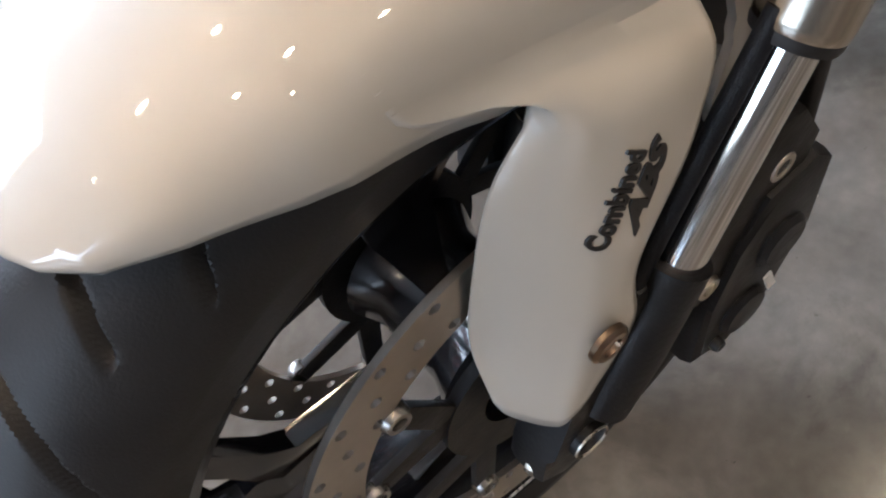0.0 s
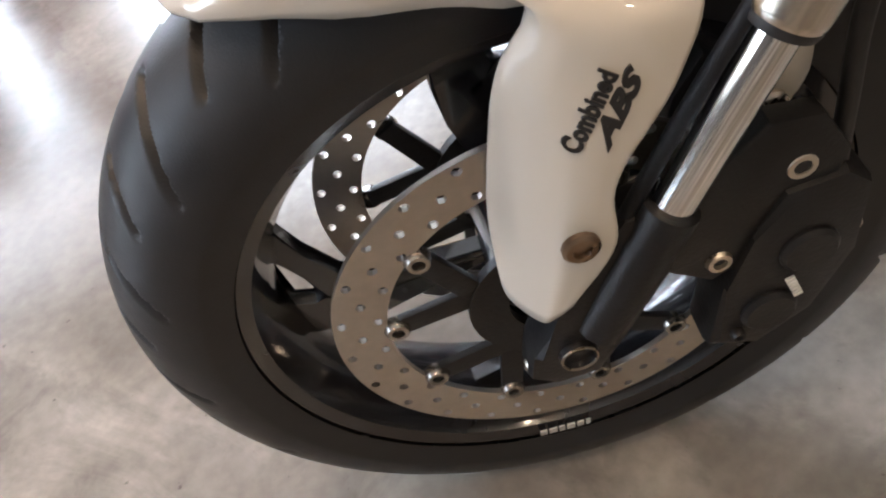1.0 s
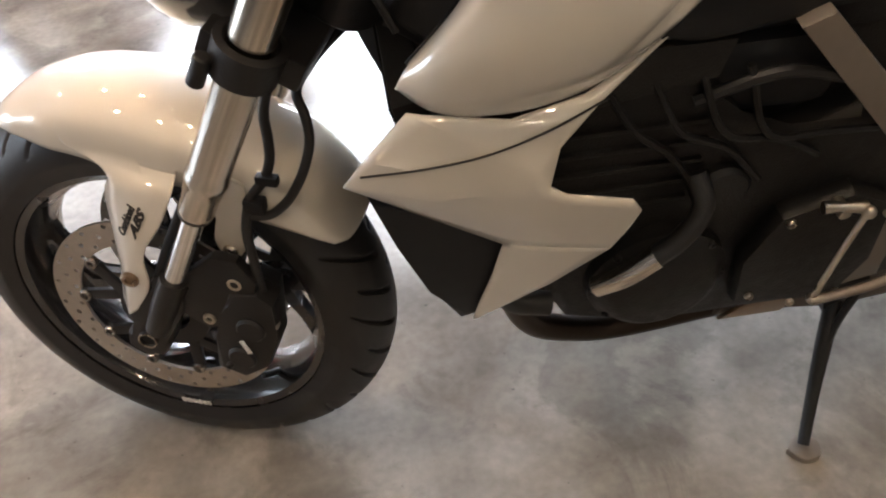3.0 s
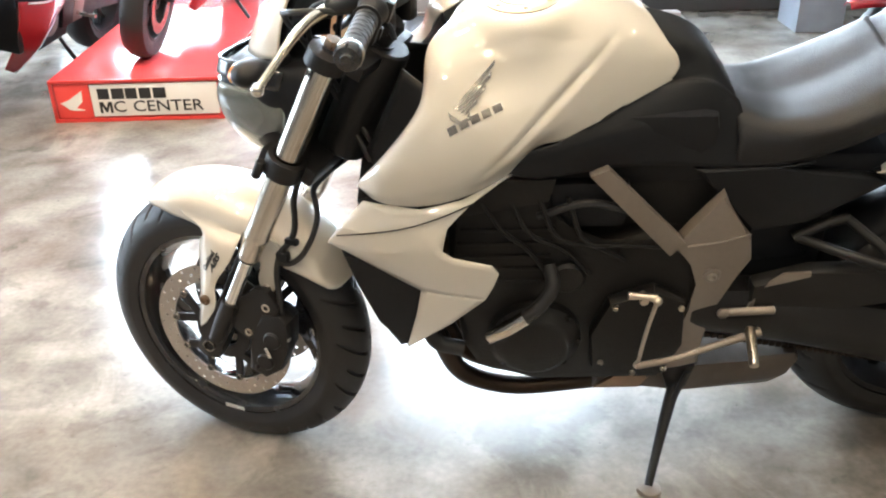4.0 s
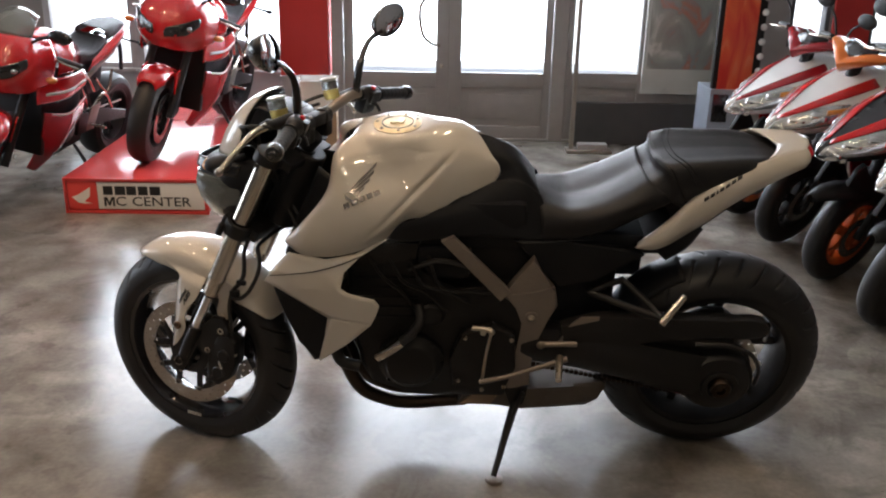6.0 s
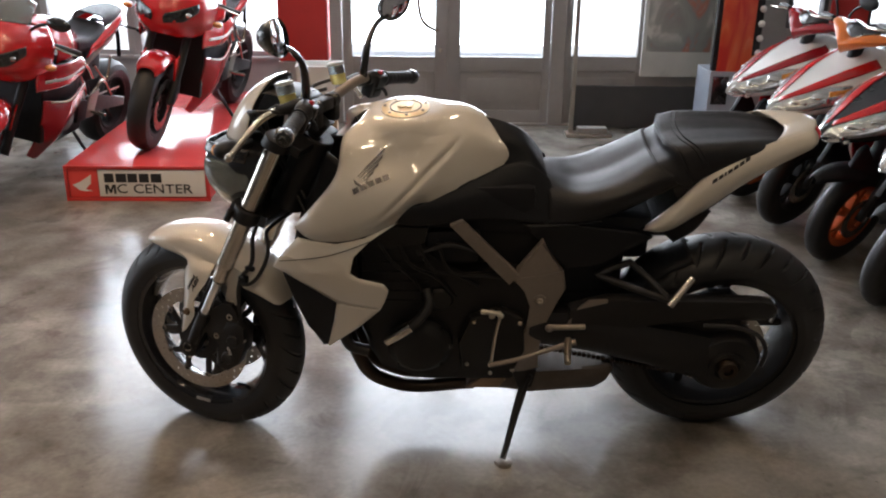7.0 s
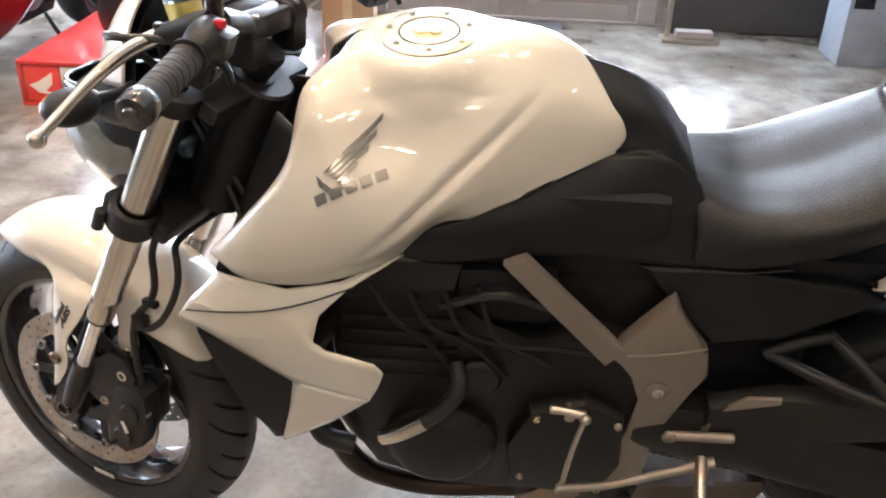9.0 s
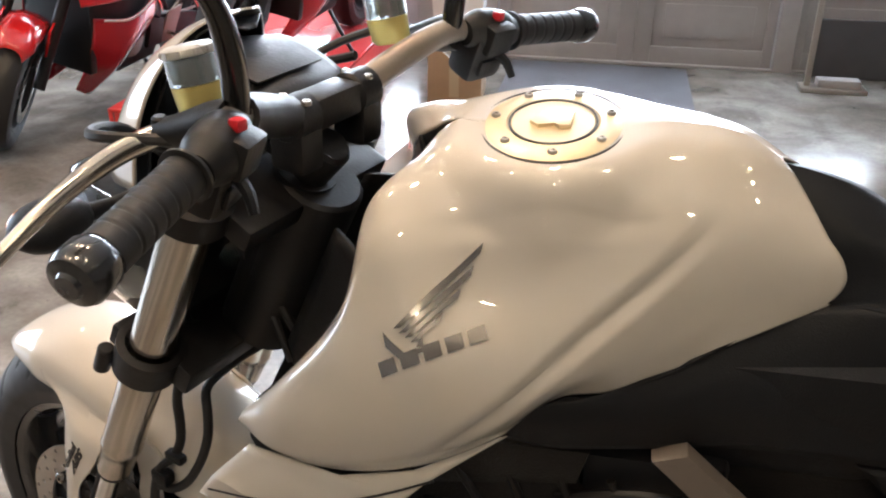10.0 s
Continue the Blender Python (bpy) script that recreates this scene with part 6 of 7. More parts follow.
setting("pier_east", box((3.37, GY - 0.05, 0.7), (3.63, GY - 0.024, 2.45), 0.004), M_REDPAINT, "red painted strip between two panes")
for a, b in ((3.08, 3.36), (3.64, 4.0)):
    w = thing("window", Matrix(), "narrow shop window with a grey frame", "window", kind="structure")
    fr = bmesh.new()
    for p, q in (((a, 0.7), (a + 0.03, 2.45)), ((b - 0.03, 0.7), (b, 2.45)), ((a + 0.03, 0.7), (b - 0.03, 0.735)), ((a + 0.03, 2.41), (b - 0.03, 2.45))):
        box((p[0], GY - 0.01, p[1]), (q[0], GY + 0.08, q[1]), 0.003, fr)
    part("window_frame", fr, M_DARKPANEL, w)
    g = part("pane", box((a + 0.025, GY + 0.03, 0.73), (b - 0.025, GY + 0.036, 2.415)), M_GLASS, w, flat=True)
    g.visible_shadow = False


def leaf(name, x0, x1, g0, g1, sill, handle=0):
    """A door leaf with a tall pane over a panelled lower part."""
    y0, y1 = GY, GY + 0.05
    d = thing(name, Matrix(), "grey painted door with a tall pane over a solid panel", "door", kind="structure")
    fr = bmesh.new()
    box((x0, y0, 0.01), (g0, y1, 2.43), 0.003, fr)
    box((g1, y0, 0.01), (x1, y1, 2.43), 0.003, fr)
    box((g0, y0, sill - 0.09), (g1, y1, sill), 0.003, fr)
    box((g0, y0, 0.01), (g1, y1, 0.1), 0.003, fr)
    box((g0, y0, 2.3), (g1, y1, 2.43), 0.003, fr)
    if name == "door_2":
        box((x0 - 0.02, y1, 0.02), (x0 + 0.03, y1 + 0.012, 2.42), 0.002, fr)
    part("door_frame", fr, M_DOORPAINT, d)
    pn = box((g0, y0 + 0.016, 0.1), (g1, y1 - 0.01, sill - 0.09), 0.002)
    box((g0 + 0.06, y0 + 0.008, 0.15), (g1 - 0.06, y0 + 0.02, sill - 0.14), 0.004, pn)
    part("panel", pn, M_DOORPAINT, d)
    g = part("pane", box((g0 - 0.005, y0 + 0.022, sill - 0.005), (g1 + 0.005, y0 + 0.028, 2.305)), M_GLASS, d, flat=True)
    g.visible_shadow = False
    bead = bmesh.new()
    box((g0, y0 - 0.006, sill), (g1, y0 + 0.02, sill + 0.012), 0.002, bead)
    part("glazing_bead", bead, M_DOORPAINT, d)
    if handle:
        hx = x1 - 0.07 if handle > 0 else x0 + 0.07
        bow = tube([(hx, y0, 0.66), (hx - 0.02 * handle, y0 - 0.035, 0.665), (hx - 0.1 * handle, y0 - 0.06, 0.72), (hx - 0.13 * handle, y0 - 0.062, 0.82), (hx - 0.12 * handle, y0 - 0.06, 0.95), (hx - 0.03 * handle, y0 - 0.04, 1.02), (hx, y0, 1.03)], 0.012, 10, 40)
        part("door_handle", bow, M_FORK, d, "bowed bare metal pull handle")
        part("lock", rod((hx + 0.02 * handle, y0 + 0.002, 0.52), (hx + 0.02 * handle, y0 - 0.01, 0.52), 0.014, 16, 0.003), M_BOLT, d)
    return d


setting("threshold", box((-0.08, GY - 0.03, 0.0), (2.72, GY + 0.12, 0.014), 0.003), M_DOORPAINT, "worn grey door threshold")
leaf("door_1", 0.005, 0.7365, 0.07, 0.648, 0.462, 1)
leaf("door_2", 0.738, 1.455, 0.825, 1.405, 0.466)
leaf("door_3", 1.565, 2.655, 1.605, 2.07, 0.478)
board = setting("notice_board", box((2.09, GY - 0.05, 0.36), (2.62, GY - 0.02, 1.6), 0.004), M_BOARD, "pale translucent notice board")
part("picture", box((2.115, GY - 0.054, 0.535), (2.565, GY - 0.05, 1.57), 0.001), M_PICTURE, board, "faded print behind glass")
dark = setting("plinth", box((1.64, GY - 0.09, 0.005), (2.66, GY - 0.06, 0.3), 0.004), M_DARKPANEL, "dark grey panel at the foot of the glazing")

# red pier and the set-back window bay
pier = setting("pier", box((-0.435, GY - 0.04, 0.44), (-0.1, GY + 0.5, 3.4), 0.004), M_REDPAINT, "wall pier painted red above a grey base")
setting("pier_base", box((-0.44, GY - 0.05, 0), (-0.095, GY + 0.5, 0.436), 0.004), M_DOORPAINT, "grey base of the red pier")
WY = 4.5
bay = setting("window_wall", box((-2.3, WY, 0), (-0.44, WY + 0.12, 0.36)), M_DOORPAINT, "low grey wall below the shop windows")
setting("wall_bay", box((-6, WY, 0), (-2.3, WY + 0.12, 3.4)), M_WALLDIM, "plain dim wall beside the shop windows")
setting("window_head", box((-2.3, WY, 3.1), (-0.44, WY + 0.12, 3.4)), M_DOORPAINT, "grey wall over the shop windows")
edges = [-2.3, -1.62, -0.44]
for i in range(2):
    w = thing("window", Matrix(), "tall shop window with a grey frame", "window", kind="structure")
    a, b = edges[i], edges[i + 1]
    fr = bmesh.new()
    for p, q in (((a, WY, 0.36), (a + 0.05, WY + 0.09, 3.1)), ((b - 0.05, WY, 0.36), (b, WY + 0.09, 3.1)), ((a + 0.05, WY, 0.36), (b - 0.05, WY + 0.09, 0.42)), ((a + 0.05, WY, 3.04), (b - 0.05, WY + 0.09, 3.1))):
        box(p, q, 0.004, fr)
    part("window_frame", fr, M_DOORPAINT, w)
    g = part("pane", box((a + 0.045, WY + 0.04, 0.415), (b - 0.045, WY + 0.046, 3.045)), M_GLASS, w, flat=True)
    g.visible_shadow = False
    part("window_sill", box((a + 0.002, WY - 0.06, 0.36), (b - 0.002, WY - 0.002, 0.385), 0.004), M_DOORPAINT, w)
setting("backdrop", box((-40, 26, -2), (40, 26.1, 16)), M_FAR, "glowing backdrop sheet standing in for the bright street beyond the doors")

# ceiling lights, warm spots in a row
for lx, ly, _ in LIGHTS:
    lt = thing("ceiling_light", Matrix.Translation((lx, ly, 3.4)), "round recessed ceiling light, lit warm", "ceiling light", "ceiling lights")
    part("trim_ring", lathe([(0.062, 0.0), (0.066, -0.008), (0.085, -0.006), (0.087, 0.0)], n=28, axis="Z"), M_WHITEPAINT, lt)
    part("bulb", lathe([(0.0001, -0.004), (0.06, -0.004), (0.062, 0.0)], n=28, axis="Z"), M_BULB, lt, "glowing warm bulb face")

# pedestal with its sign board
ped = thing("display_plinth", Matrix.Translation((-1.255, 2.06, 0)) @ Matrix.Rotation(radians(1.2), 4, "Z"), "low red display plinth with a sign along its front", "plinth")
part("deck", box((0, 0, 0.17), (0.74, 2.06, 0.187), 0.003), M_PEDTOP, ped, "glossy red deck")
part("body", box((0.008, 0.012, 0), (0.732, 2.05, 0.17), 0.003), M_SIGNRED, ped)
fr = bmesh.new()
for a, b in (((0, -0.012, 0), (0.74, 0.0, 0.014)), ((0, -0.012, 0.172), (0.74, 0.0, 0.186)), ((0, -0.012, 0.014), (0.014, 0.0, 0.172)), ((0.726, -0.012, 0.014), (0.74, 0.0, 0.172))):
    box(a, b, 0.002, fr)
part("sign_frame", fr, M_SIGNRED, ped)
part("sign_field", box((0.17, -0.004, 0.022), (0.715, 0.004, 0.164), 0.001), M_SIGNWHITE, ped, "white sign field")
part("sign_corner", box((0.02, -0.004, 0.018), (0.166, 0.004, 0.168), 0.001), M_SIGNRED2, ped, "bright red square on the sign")
mark = plate([(0.035, 0.085), (0.075, 0.1), (0.135, 0.14), (0.13, 0.09), (0.11, 0.072), (0.1, 0.062), (0.138, 0.052), (0.1, 0.05), (0.07, 0.055), (0.055, 0.072)], -0.007, -0.003, 0.001)
part("sign_mark", mark, M_SIGNWHITE, ped, "plain white feather-like shape")
MIDDLE = 0.345
for k, wide in enumerate((0.049, 0.054, 0.05, 0.05, 0.055)):
    part("sign_block", box((MIDDLE - 0.145 + 0.0595 * k, -0.006, 0.0985), (MIDDLE - 0.145 + 0.0595 * k + wide, -0.003, 0.1455), 0.0008), M_DECAL, ped, "plain dark block")
em = [(0, 0), (0, 1), (0.3, 1), (0.5, 0.42), (0.7, 1), (1, 1), (1, 0), (0.8, 0), (0.8, 0.72), (0.58, 0.08), (0.42, 0.08), (0.2, 0.72), (0.2, 0)]
part("sign_lettering", plate([(0.2005 + 0.055 * x, 0.0375 + 0.049 * z) for x, z in em], -0.0063, -0.0033), M_DECAL, ped, "dark sans lettering reading M")
for word, at in (("C", -0.158), ("CENTER", 0.05)):
    part("sign_lettering", letters(word, 0.07, Matrix.Translation((0.445 + at, -0.0048, 0.062)), 0.0015, 1.18, 0.0, 0.0003), M_DECAL, ped, "dark sans lettering reading " + word)

# rope-barrier post, mat, carton, display unit
post = thing("barrier_post", Matrix.Translation((1.57, 3.62, 0)), "slim grey metal post on a flat foot", "post")
part("foot", box((-0.02, -0.06, 0), (0.29, 0.06, 0.022), 0.004), M_STEEL, post)
part("foot_block", box((0.06, -0.03, 0.022), (0.26, 0.05, 0.06), 0.006), M_DOORPAINT, post)
part("pole", box((0.0, -0.012, 0.022), (0.028, 0.012, 1.75), 0.003), M_STEEL, post)
matt = part("door_mat", box((0.1, 3.05, 0.001), (1.02, 3.85, 0.012), 0.004), M_MAT, None, "dark grey ribbed door mat on the floor", category="door mat")
carton = thing("cardboard_box", Matrix.Translation((-0.2, 3.0, 0)) @ Matrix.Rotation(radians(4), 4, "Z"), "brown cardboard box standing on the floor", "box")
part("body", box((0, 0, 0), (0.25, 0.3, 0.36), 0.004), M_CARD, carton)
part("tape", box((0.1, -0.001, 0.03), (0.145, 0.301, 0.3612), 0.0005), M_TAPE, carton, "strip of pale tape")
tub = thing("plastic_crate", Matrix.Translation((-0.195, 3.01, 0.3612)) @ Matrix.Rotation(radians(4), 4, "Z"), "pale blue-white plastic crate on the cardboard box", "crate")
part("body", lathe([(0.0001, 0.0), (0.155, 0.0), (0.17, 0.17), (0.178, 0.17), (0.178, 0.182), (0.16, 0.182), (0.148, 0.012), (0.0001, 0.012)], (0.125, 0.15, 0), 4, "Z", start=math.pi / 4), M_WHITEPAINT, tub)
unit = thing("display_unit", Matrix.Translation((2.36, 3.3, 0)), "upright orange-red display panel on a pale base", "display unit")
part("base", box((0.04, 0, 0), (0.3, 0.3, 0.5), 0.006), M_BASE, unit, "grey-blue base panel")
part("backing", box((0.05, 0.02, 0.5), (0.34, 0.06, 1.9), 0.004), M_BLACK, unit)
part("poster", box((0.08, 0.012, 0.46), (0.29, 0.02, 1.85), 0.001), M_POSTER, unit, "orange and red printed poster")
part("small_screen", box((0.06, -0.006, 0.29), (0.16, 0.0, 0.47), 0.003), M_BLACKGLOSS, unit)
for k in range(9):
    part("lamp_bead", ball((0.325, 0.0, 0.62 + 0.09 * k), 0.022, (1, 0.6, 1), n=10), M_WHITEPAINT, unit, "small pale round lamp")
# ---- two red sport motorcycles ----
def small_wheel(parent, name, c, R, width, depth, rim_mat, spokes, turn, m=None):
    r_in = R - depth * 1.5
    w = cast_wheel(name, c, r_in, width * 0.42, spokes, turn, 0.04, 0.045, rim_mat, parent, m=m)
    t = lathe([(r_in, -width * 0.4), (r_in + depth * 0.6, -width * 0.5), (R - depth * 0.35, -width * 0.43), (R - depth * 0.08, -width * 0.24), (R, 0), (R - depth * 0.08, width * 0.24), (R - depth * 0.35, width * 0.43), (r_in + depth * 0.6, width * 0.5), (r_in, width * 0.4)], c, 56)
    part("tyre", t, M_RUBBER, w, "black road tyre", m=m)
    return w


def sport_bike(m, label, steer):
    turned = Matrix.Translation((-0.09, 0, 0)) @ Matrix.Rotation(radians(steer), 4, RAKE) @ Matrix.Translation((0.09, 0, 0))
    b = thing("motorcycle", m, label, "motorcycle", "red sport motorcycles")
    F, R = Vector((0, 0, 0.278)), Vector((1.38, 0, 0.282))
    fw = small_wheel(b, "front_wheel", F, 0.278, 0.125, 0.06, M_BLACK, 5, 0.3, m=turned)
    rw = small_wheel(b, "rear_wheel", R, 0.282, 0.16, 0.065, M_BLACK, 5, 0.1)
    part("brake_disc", drilled_disc(F, 0.1, 0.15, -0.06, 0.005, 24, 0.005), M_DARKCHROME, fw, m=turned)
    part("brake_disc", drilled_disc(R, 0.07, 0.11, 0.07, 0.005, 20, 0.005), M_STEEL, rw)
    for s in (-1, 1):
        part("fork_leg", rod((0.0, s * 0.1, 0.29), (0.26, s * 0.1, 0.82), 0.024, 14, 0.003), M_BLACK, b, m=turned)
        part("caliper", plate([(0.07, 0.28), (0.13, 0.3), (0.14, 0.4), (0.09, 0.4)], s * 0.07, s * 0.11, 0.008), M_BLACK, b, m=turned)
    rows = []
    for t in np.linspace(128, 30, 22).tolist():
        h = float(np.interp(t, [30, 60, 115, 128], [0.065, 0.085, 0.08, 0.05]))
        rows.append([(0.306 * math.cos(radians(t)), h * math.sin(q * 1.35) / math.sin(1.35), 0.278 + (0.306 - 0.055 * abs(q) ** 2.4) * math.sin(radians(t))) for q in np.linspace(-1, 1, 13).tolist()])
    fb = bmesh.new()
    grid(fb, rows)
    fender = part("front_mudguard", fb, M_REDBIKE, b, "red front mudguard", solid=0.003, m=turned)
    for s in (-1, 1):
        part("mudguard_ear", plate([(0.0, 0.55), (0.08, 0.56), (0.09, 0.44), (0.06, 0.36), (0.03, 0.45)], s * 0.09, s * 0.1, 0.003), M_REDBIKE, fender, m=turned)
    nose = surf([[(0.05, 0, 0.665), (0.08, -0.08, 0.66), (0.17, -0.17, 0.67), (0.3, -0.2, 0.69)],
                 [(-0.02, 0, 0.735), (0.01, -0.1, 0.735), (0.11, -0.185, 0.755), (0.3, -0.225, 0.77)],
                 [(-0.01, 0, 0.83), (0.02, -0.105, 0.84), (0.13, -0.19, 0.855), (0.32, -0.22, 0.85)],
                 [(0.05, 0, 0.915), (0.08, -0.1, 0.92), (0.17, -0.16, 0.92), (0.33, -0.19, 0.91)],
                 [(0.11, 0, 0.965), (0.14, -0.08, 0.965), (0.22, -0.14, 0.955), (0.35, -0.16, 0.94)]], 24, 24, True)
    fairing = part("nose_fairing", nose, M_REDBIKE, b, "glossy red nose fairing", solid=0.004)
    flanks = {}
    for s in (-1, 1):
        k = np.array([1, -s, 1])
        side = [[(0.22, -0.19, 0.74), (0.45, -0.218, 0.73), (0.7, -0.18, 0.73)], [(0.19, -0.195, 0.67), (0.44, -0.225, 0.66), (0.74, -0.19, 0.67)], [(0.21, -0.19, 0.6), (0.45, -0.22, 0.6), (0.72, -0.19, 0.63)]]
        flanks[s] = part("side_fairing", surf([np.array(c) * k for c in side], 20, 12), M_REDBIKE, b, "red upper side fairing", solid=0.004)
        vent = [[(0.27, -0.175, 0.62), (0.45, -0.195, 0.62), (0.7, -0.175, 0.64)], [(0.3, -0.165, 0.5), (0.46, -0.185, 0.47), (0.7, -0.165, 0.5)]]
        part("fairing_vent", surf([np.array(c) * k for c in vent], 14, 6), M_PLASTIC, flanks[s], "black vent between the fairing panels", solid=0.004)
        belly = [[(0.3, -0.18, 0.535), (0.5, -0.215, 0.51), (0.75, -0.185, 0.57)], [(0.3, -0.178, 0.46), (0.5, -0.215, 0.42), (0.73, -0.18, 0.46)],
                 [(0.3, -0.15, 0.33), (0.43, -0.19, 0.29), (0.62, -0.155, 0.34)], [(0.3, -0.09, 0.19), (0.36, -0.11, 0.16), (0.46, -0.09, 0.2)]]
        part("belly_fairing", surf([np.array(c) * k for c in belly], 20, 18), M_DARKRED, b, "deep red lower fairing tapering to a point", solid=0.004)
    for s in (-1, 1):
        arrow = surf([[np.array(q) * np.array([1, -s, 1]) for q in c] for c in ([(0.26, -0.21, 0.645), (0.45, -0.229, 0.64), (0.7, -0.201, 0.66)], [(0.26, -0.21, 0.66), (0.45, -0.229, 0.657), (0.7, -0.2, 0.675)])], 14, 5)
        part("fairing_stripe", arrow, M_SIGNWHITE, flanks[s], "thin pale stripe", solid=0.002)
        slash = surf([[np.array(q) * np.array([1, -s, 1]) for q in c] for c in ([(0.34, -0.205, 0.52), (0.5, -0.222, 0.5), (0.72, -0.197, 0.555)], [(0.34, -0.205, 0.528), (0.5, -0.222, 0.51), (0.72, -0.197, 0.565)])], 12, 3)
        part("fairing_line", slash, M_SIGNWHITE, flanks[s], "thin pale stripe", solid=0.002)
        lens = surf([[np.array(q) * np.array([1, -s, 1]) for q in c] for c in ([(-0.022, -0.035, 0.745), (0.025, -0.135, 0.765), (0.1, -0.188, 0.82)], [(-0.026, -0.03, 0.775), (0.022, -0.135, 0.8), (0.1, -0.19, 0.848)], [(-0.02, -0.04, 0.8), (0.025, -0.13, 0.838), (0.1, -0.185, 0.868)])], 14, 8)
        part("headlamp", lens, M_BLACKGLOSS, fairing, "dark slanted headlamp lens", solid=0.004)
        part("lamp_reflector", ball((0.045, s * 0.14, 0.802), 0.02, (0.9, 1.3, 0.8)), M_CHROME, fairing)
        stalk = tube([(0.2, s * 0.13, 0.92), (0.19, s * 0.2, 0.97), (0.19, s * 0.26, 0.99)], 0.009, 8, 10)
        mir = part("mirror", stalk, M_BLACKGLOSS, b, "black mirror on a stalk")
        part("mirror_shell", ball((0.185, s * 0.31, 1.0), 0.06, (0.35, 1.15, 0.62)), M_BLACKGLOSS, mir)
        grip = rod((0.36, s * 0.2, 0.84), (0.42, s * 0.32, 0.81), 0.016, 12, 0.003)
        part("grip", grip, M_RUBBER, b)
        lever = tube([(0.33, s * 0.19, 0.845), (0.33, s * 0.26, 0.83), (0.36, s * 0.33, 0.81)], 0.006, 8, 10)
        part("lever", lever, M_FORK, b)
        sig = ball((0.2, s * 0.27, 0.76), 0.026, (1.4, 1.1, 0.7))
        part("turn_signal", sig, M_AMBER, b)
        part("rear_signal", ball((1.5, s * 0.16, 0.78), 0.024, (1.5, 1.0, 0.7)), M_PLASTIC, b)
        part("frame_spar", plate([(0.4, 0.78), (0.62, 0.72), (0.86, 0.5), (0.82, 0.42), (0.56, 0.62), (0.4, 0.7)], s * 0.12, s * 0.15, 0.008), M_BLACK, b)
        part("trellis", tube([(0.62, s * 0.14, 0.62), (0.78, s * 0.15, 0.66), (0.92, s * 0.14, 0.55)], 0.012, 8, 12), M_FORK, b)
        part("footrest", rod((0.9, s * 0.14, 0.34), (0.9, s * 0.25, 0.34), 0.01, 10, 0.002), M_FORK, b)
        part("footrest_plate", plate([(0.84, 0.3), (0.95, 0.3), (1.02, 0.46), (0.9, 0.44)], s * 0.135, s * 0.145, 0.003), M_ALU, b)
    part("radiator", box((0.3, -0.17, 0.28), (0.34, 0.17, 0.66), 0.008), M_BLACK, b, "black radiator behind the front wheel")
    screen = surf([[(0.115, 0, 0.966), (0.145, -0.075, 0.966), (0.22, -0.135, 0.956)], [(0.2, 0, 1.04), (0.22, -0.065, 1.035), (0.27, -0.125, 1.01)], [(0.31, 0, 1.085), (0.32, -0.05, 1.08), (0.34, -0.1, 1.05)]], 14, 12, True)
    part("windscreen", screen, M_LENS, b, "tinted windscreen", solid=0.003)
    tk = surf([[(0.44, -0.17, 0.72), (0.6, -0.17, 0.72), (0.78, -0.11, 0.74)], [(0.42, -0.18, 0.82), (0.58, -0.17, 0.84), (0.78, -0.1, 0.82)], [(0.42, -0.1, 0.9), (0.56, -0.1, 0.93), (0.77, -0.06, 0.86)], [(0.42, 0, 0.92), (0.56, 0, 0.945), (0.77, 0, 0.87)]], 18, 16, True)
    part("fuel_tank", tk, M_REDBIKE, b, "red fuel tank", solid=0.004)
    st = surf([[(0.78, -0.11, 0.72), (0.95, -0.13, 0.73), (1.1, -0.12, 0.79)], [(0.78, -0.1, 0.79), (0.95, -0.12, 0.78), (1.1, -0.11, 0.84)], [(0.78, 0, 0.81), (0.95, 0, 0.79), (1.1, 0, 0.86)]], 16, 12, True)
    part("saddle", st, M_VINYL, b, "black saddle", solid=0.004)
    pl = surf([[(1.1, -0.11, 0.83), (1.28, -0.1, 0.87), (1.4, -0.08, 0.9)], [(1.1, -0.09, 0.89), (1.26, -0.09, 0.91), (1.4, -0.06, 0.92)], [(1.1, 0, 0.9), (1.26, 0, 0.92), (1.4, 0, 0.93)]], 14, 10, True)
    part("pillion_pad", pl, M_VINYL, b, solid=0.004)
    tl = surf([[(0.86, -0.13, 0.68), (1.1, -0.13, 0.74), (1.32, -0.11, 0.82), (1.5, -0.06, 0.88)], [(0.88, -0.14, 0.73), (1.1, -0.14, 0.79), (1.32, -0.12, 0.87), (1.5, -0.06, 0.91)], [(0.92, -0.12, 0.75), (1.12, -0.115, 0.83), (1.32, -0.1, 0.895), (1.5, -0.04, 0.925)]], 18, 8, True)
    part("tail_panel", tl, M_REDBIKE, b, "red tail panel", solid=0.004)
    part("engine", plate([(0.42, 0.3), (0.55, 0.22), (0.82, 0.24), (0.88, 0.4), (0.8, 0.56), (0.5, 0.6), (0.42, 0.5)], -0.13, 0.13, 0.02), M_ENGINE, b, "black engine block")
    cov = lathe([(0.0001, -0.03), (0.06, -0.03), (0.075, -0.02), (0.08, 0.0)], (0.62, -0.13, 0.36), 24)
    part("engine_cover", cov, M_ALU, b)
    part("sprocket_cover", plate([(0.73, 0.3), (0.84, 0.3), (0.86, 0.42), (0.75, 0.44)], -0.155, -0.13, 0.01), M_ENGINE, b)
    for k in range(5):
        w = tube([(0.6 + 0.05 * k, -0.14, 0.62), (0.66 + 0.05 * k, -0.155, 0.56 - 0.02 * k), (0.7 + 0.045 * k, -0.15, 0.46)], 0.007, 6, 12)
        part("hose", w, (M_RUBBER, M_FORK, M_RUBBER, M_CHROME, M_RUBBER)[k], b)
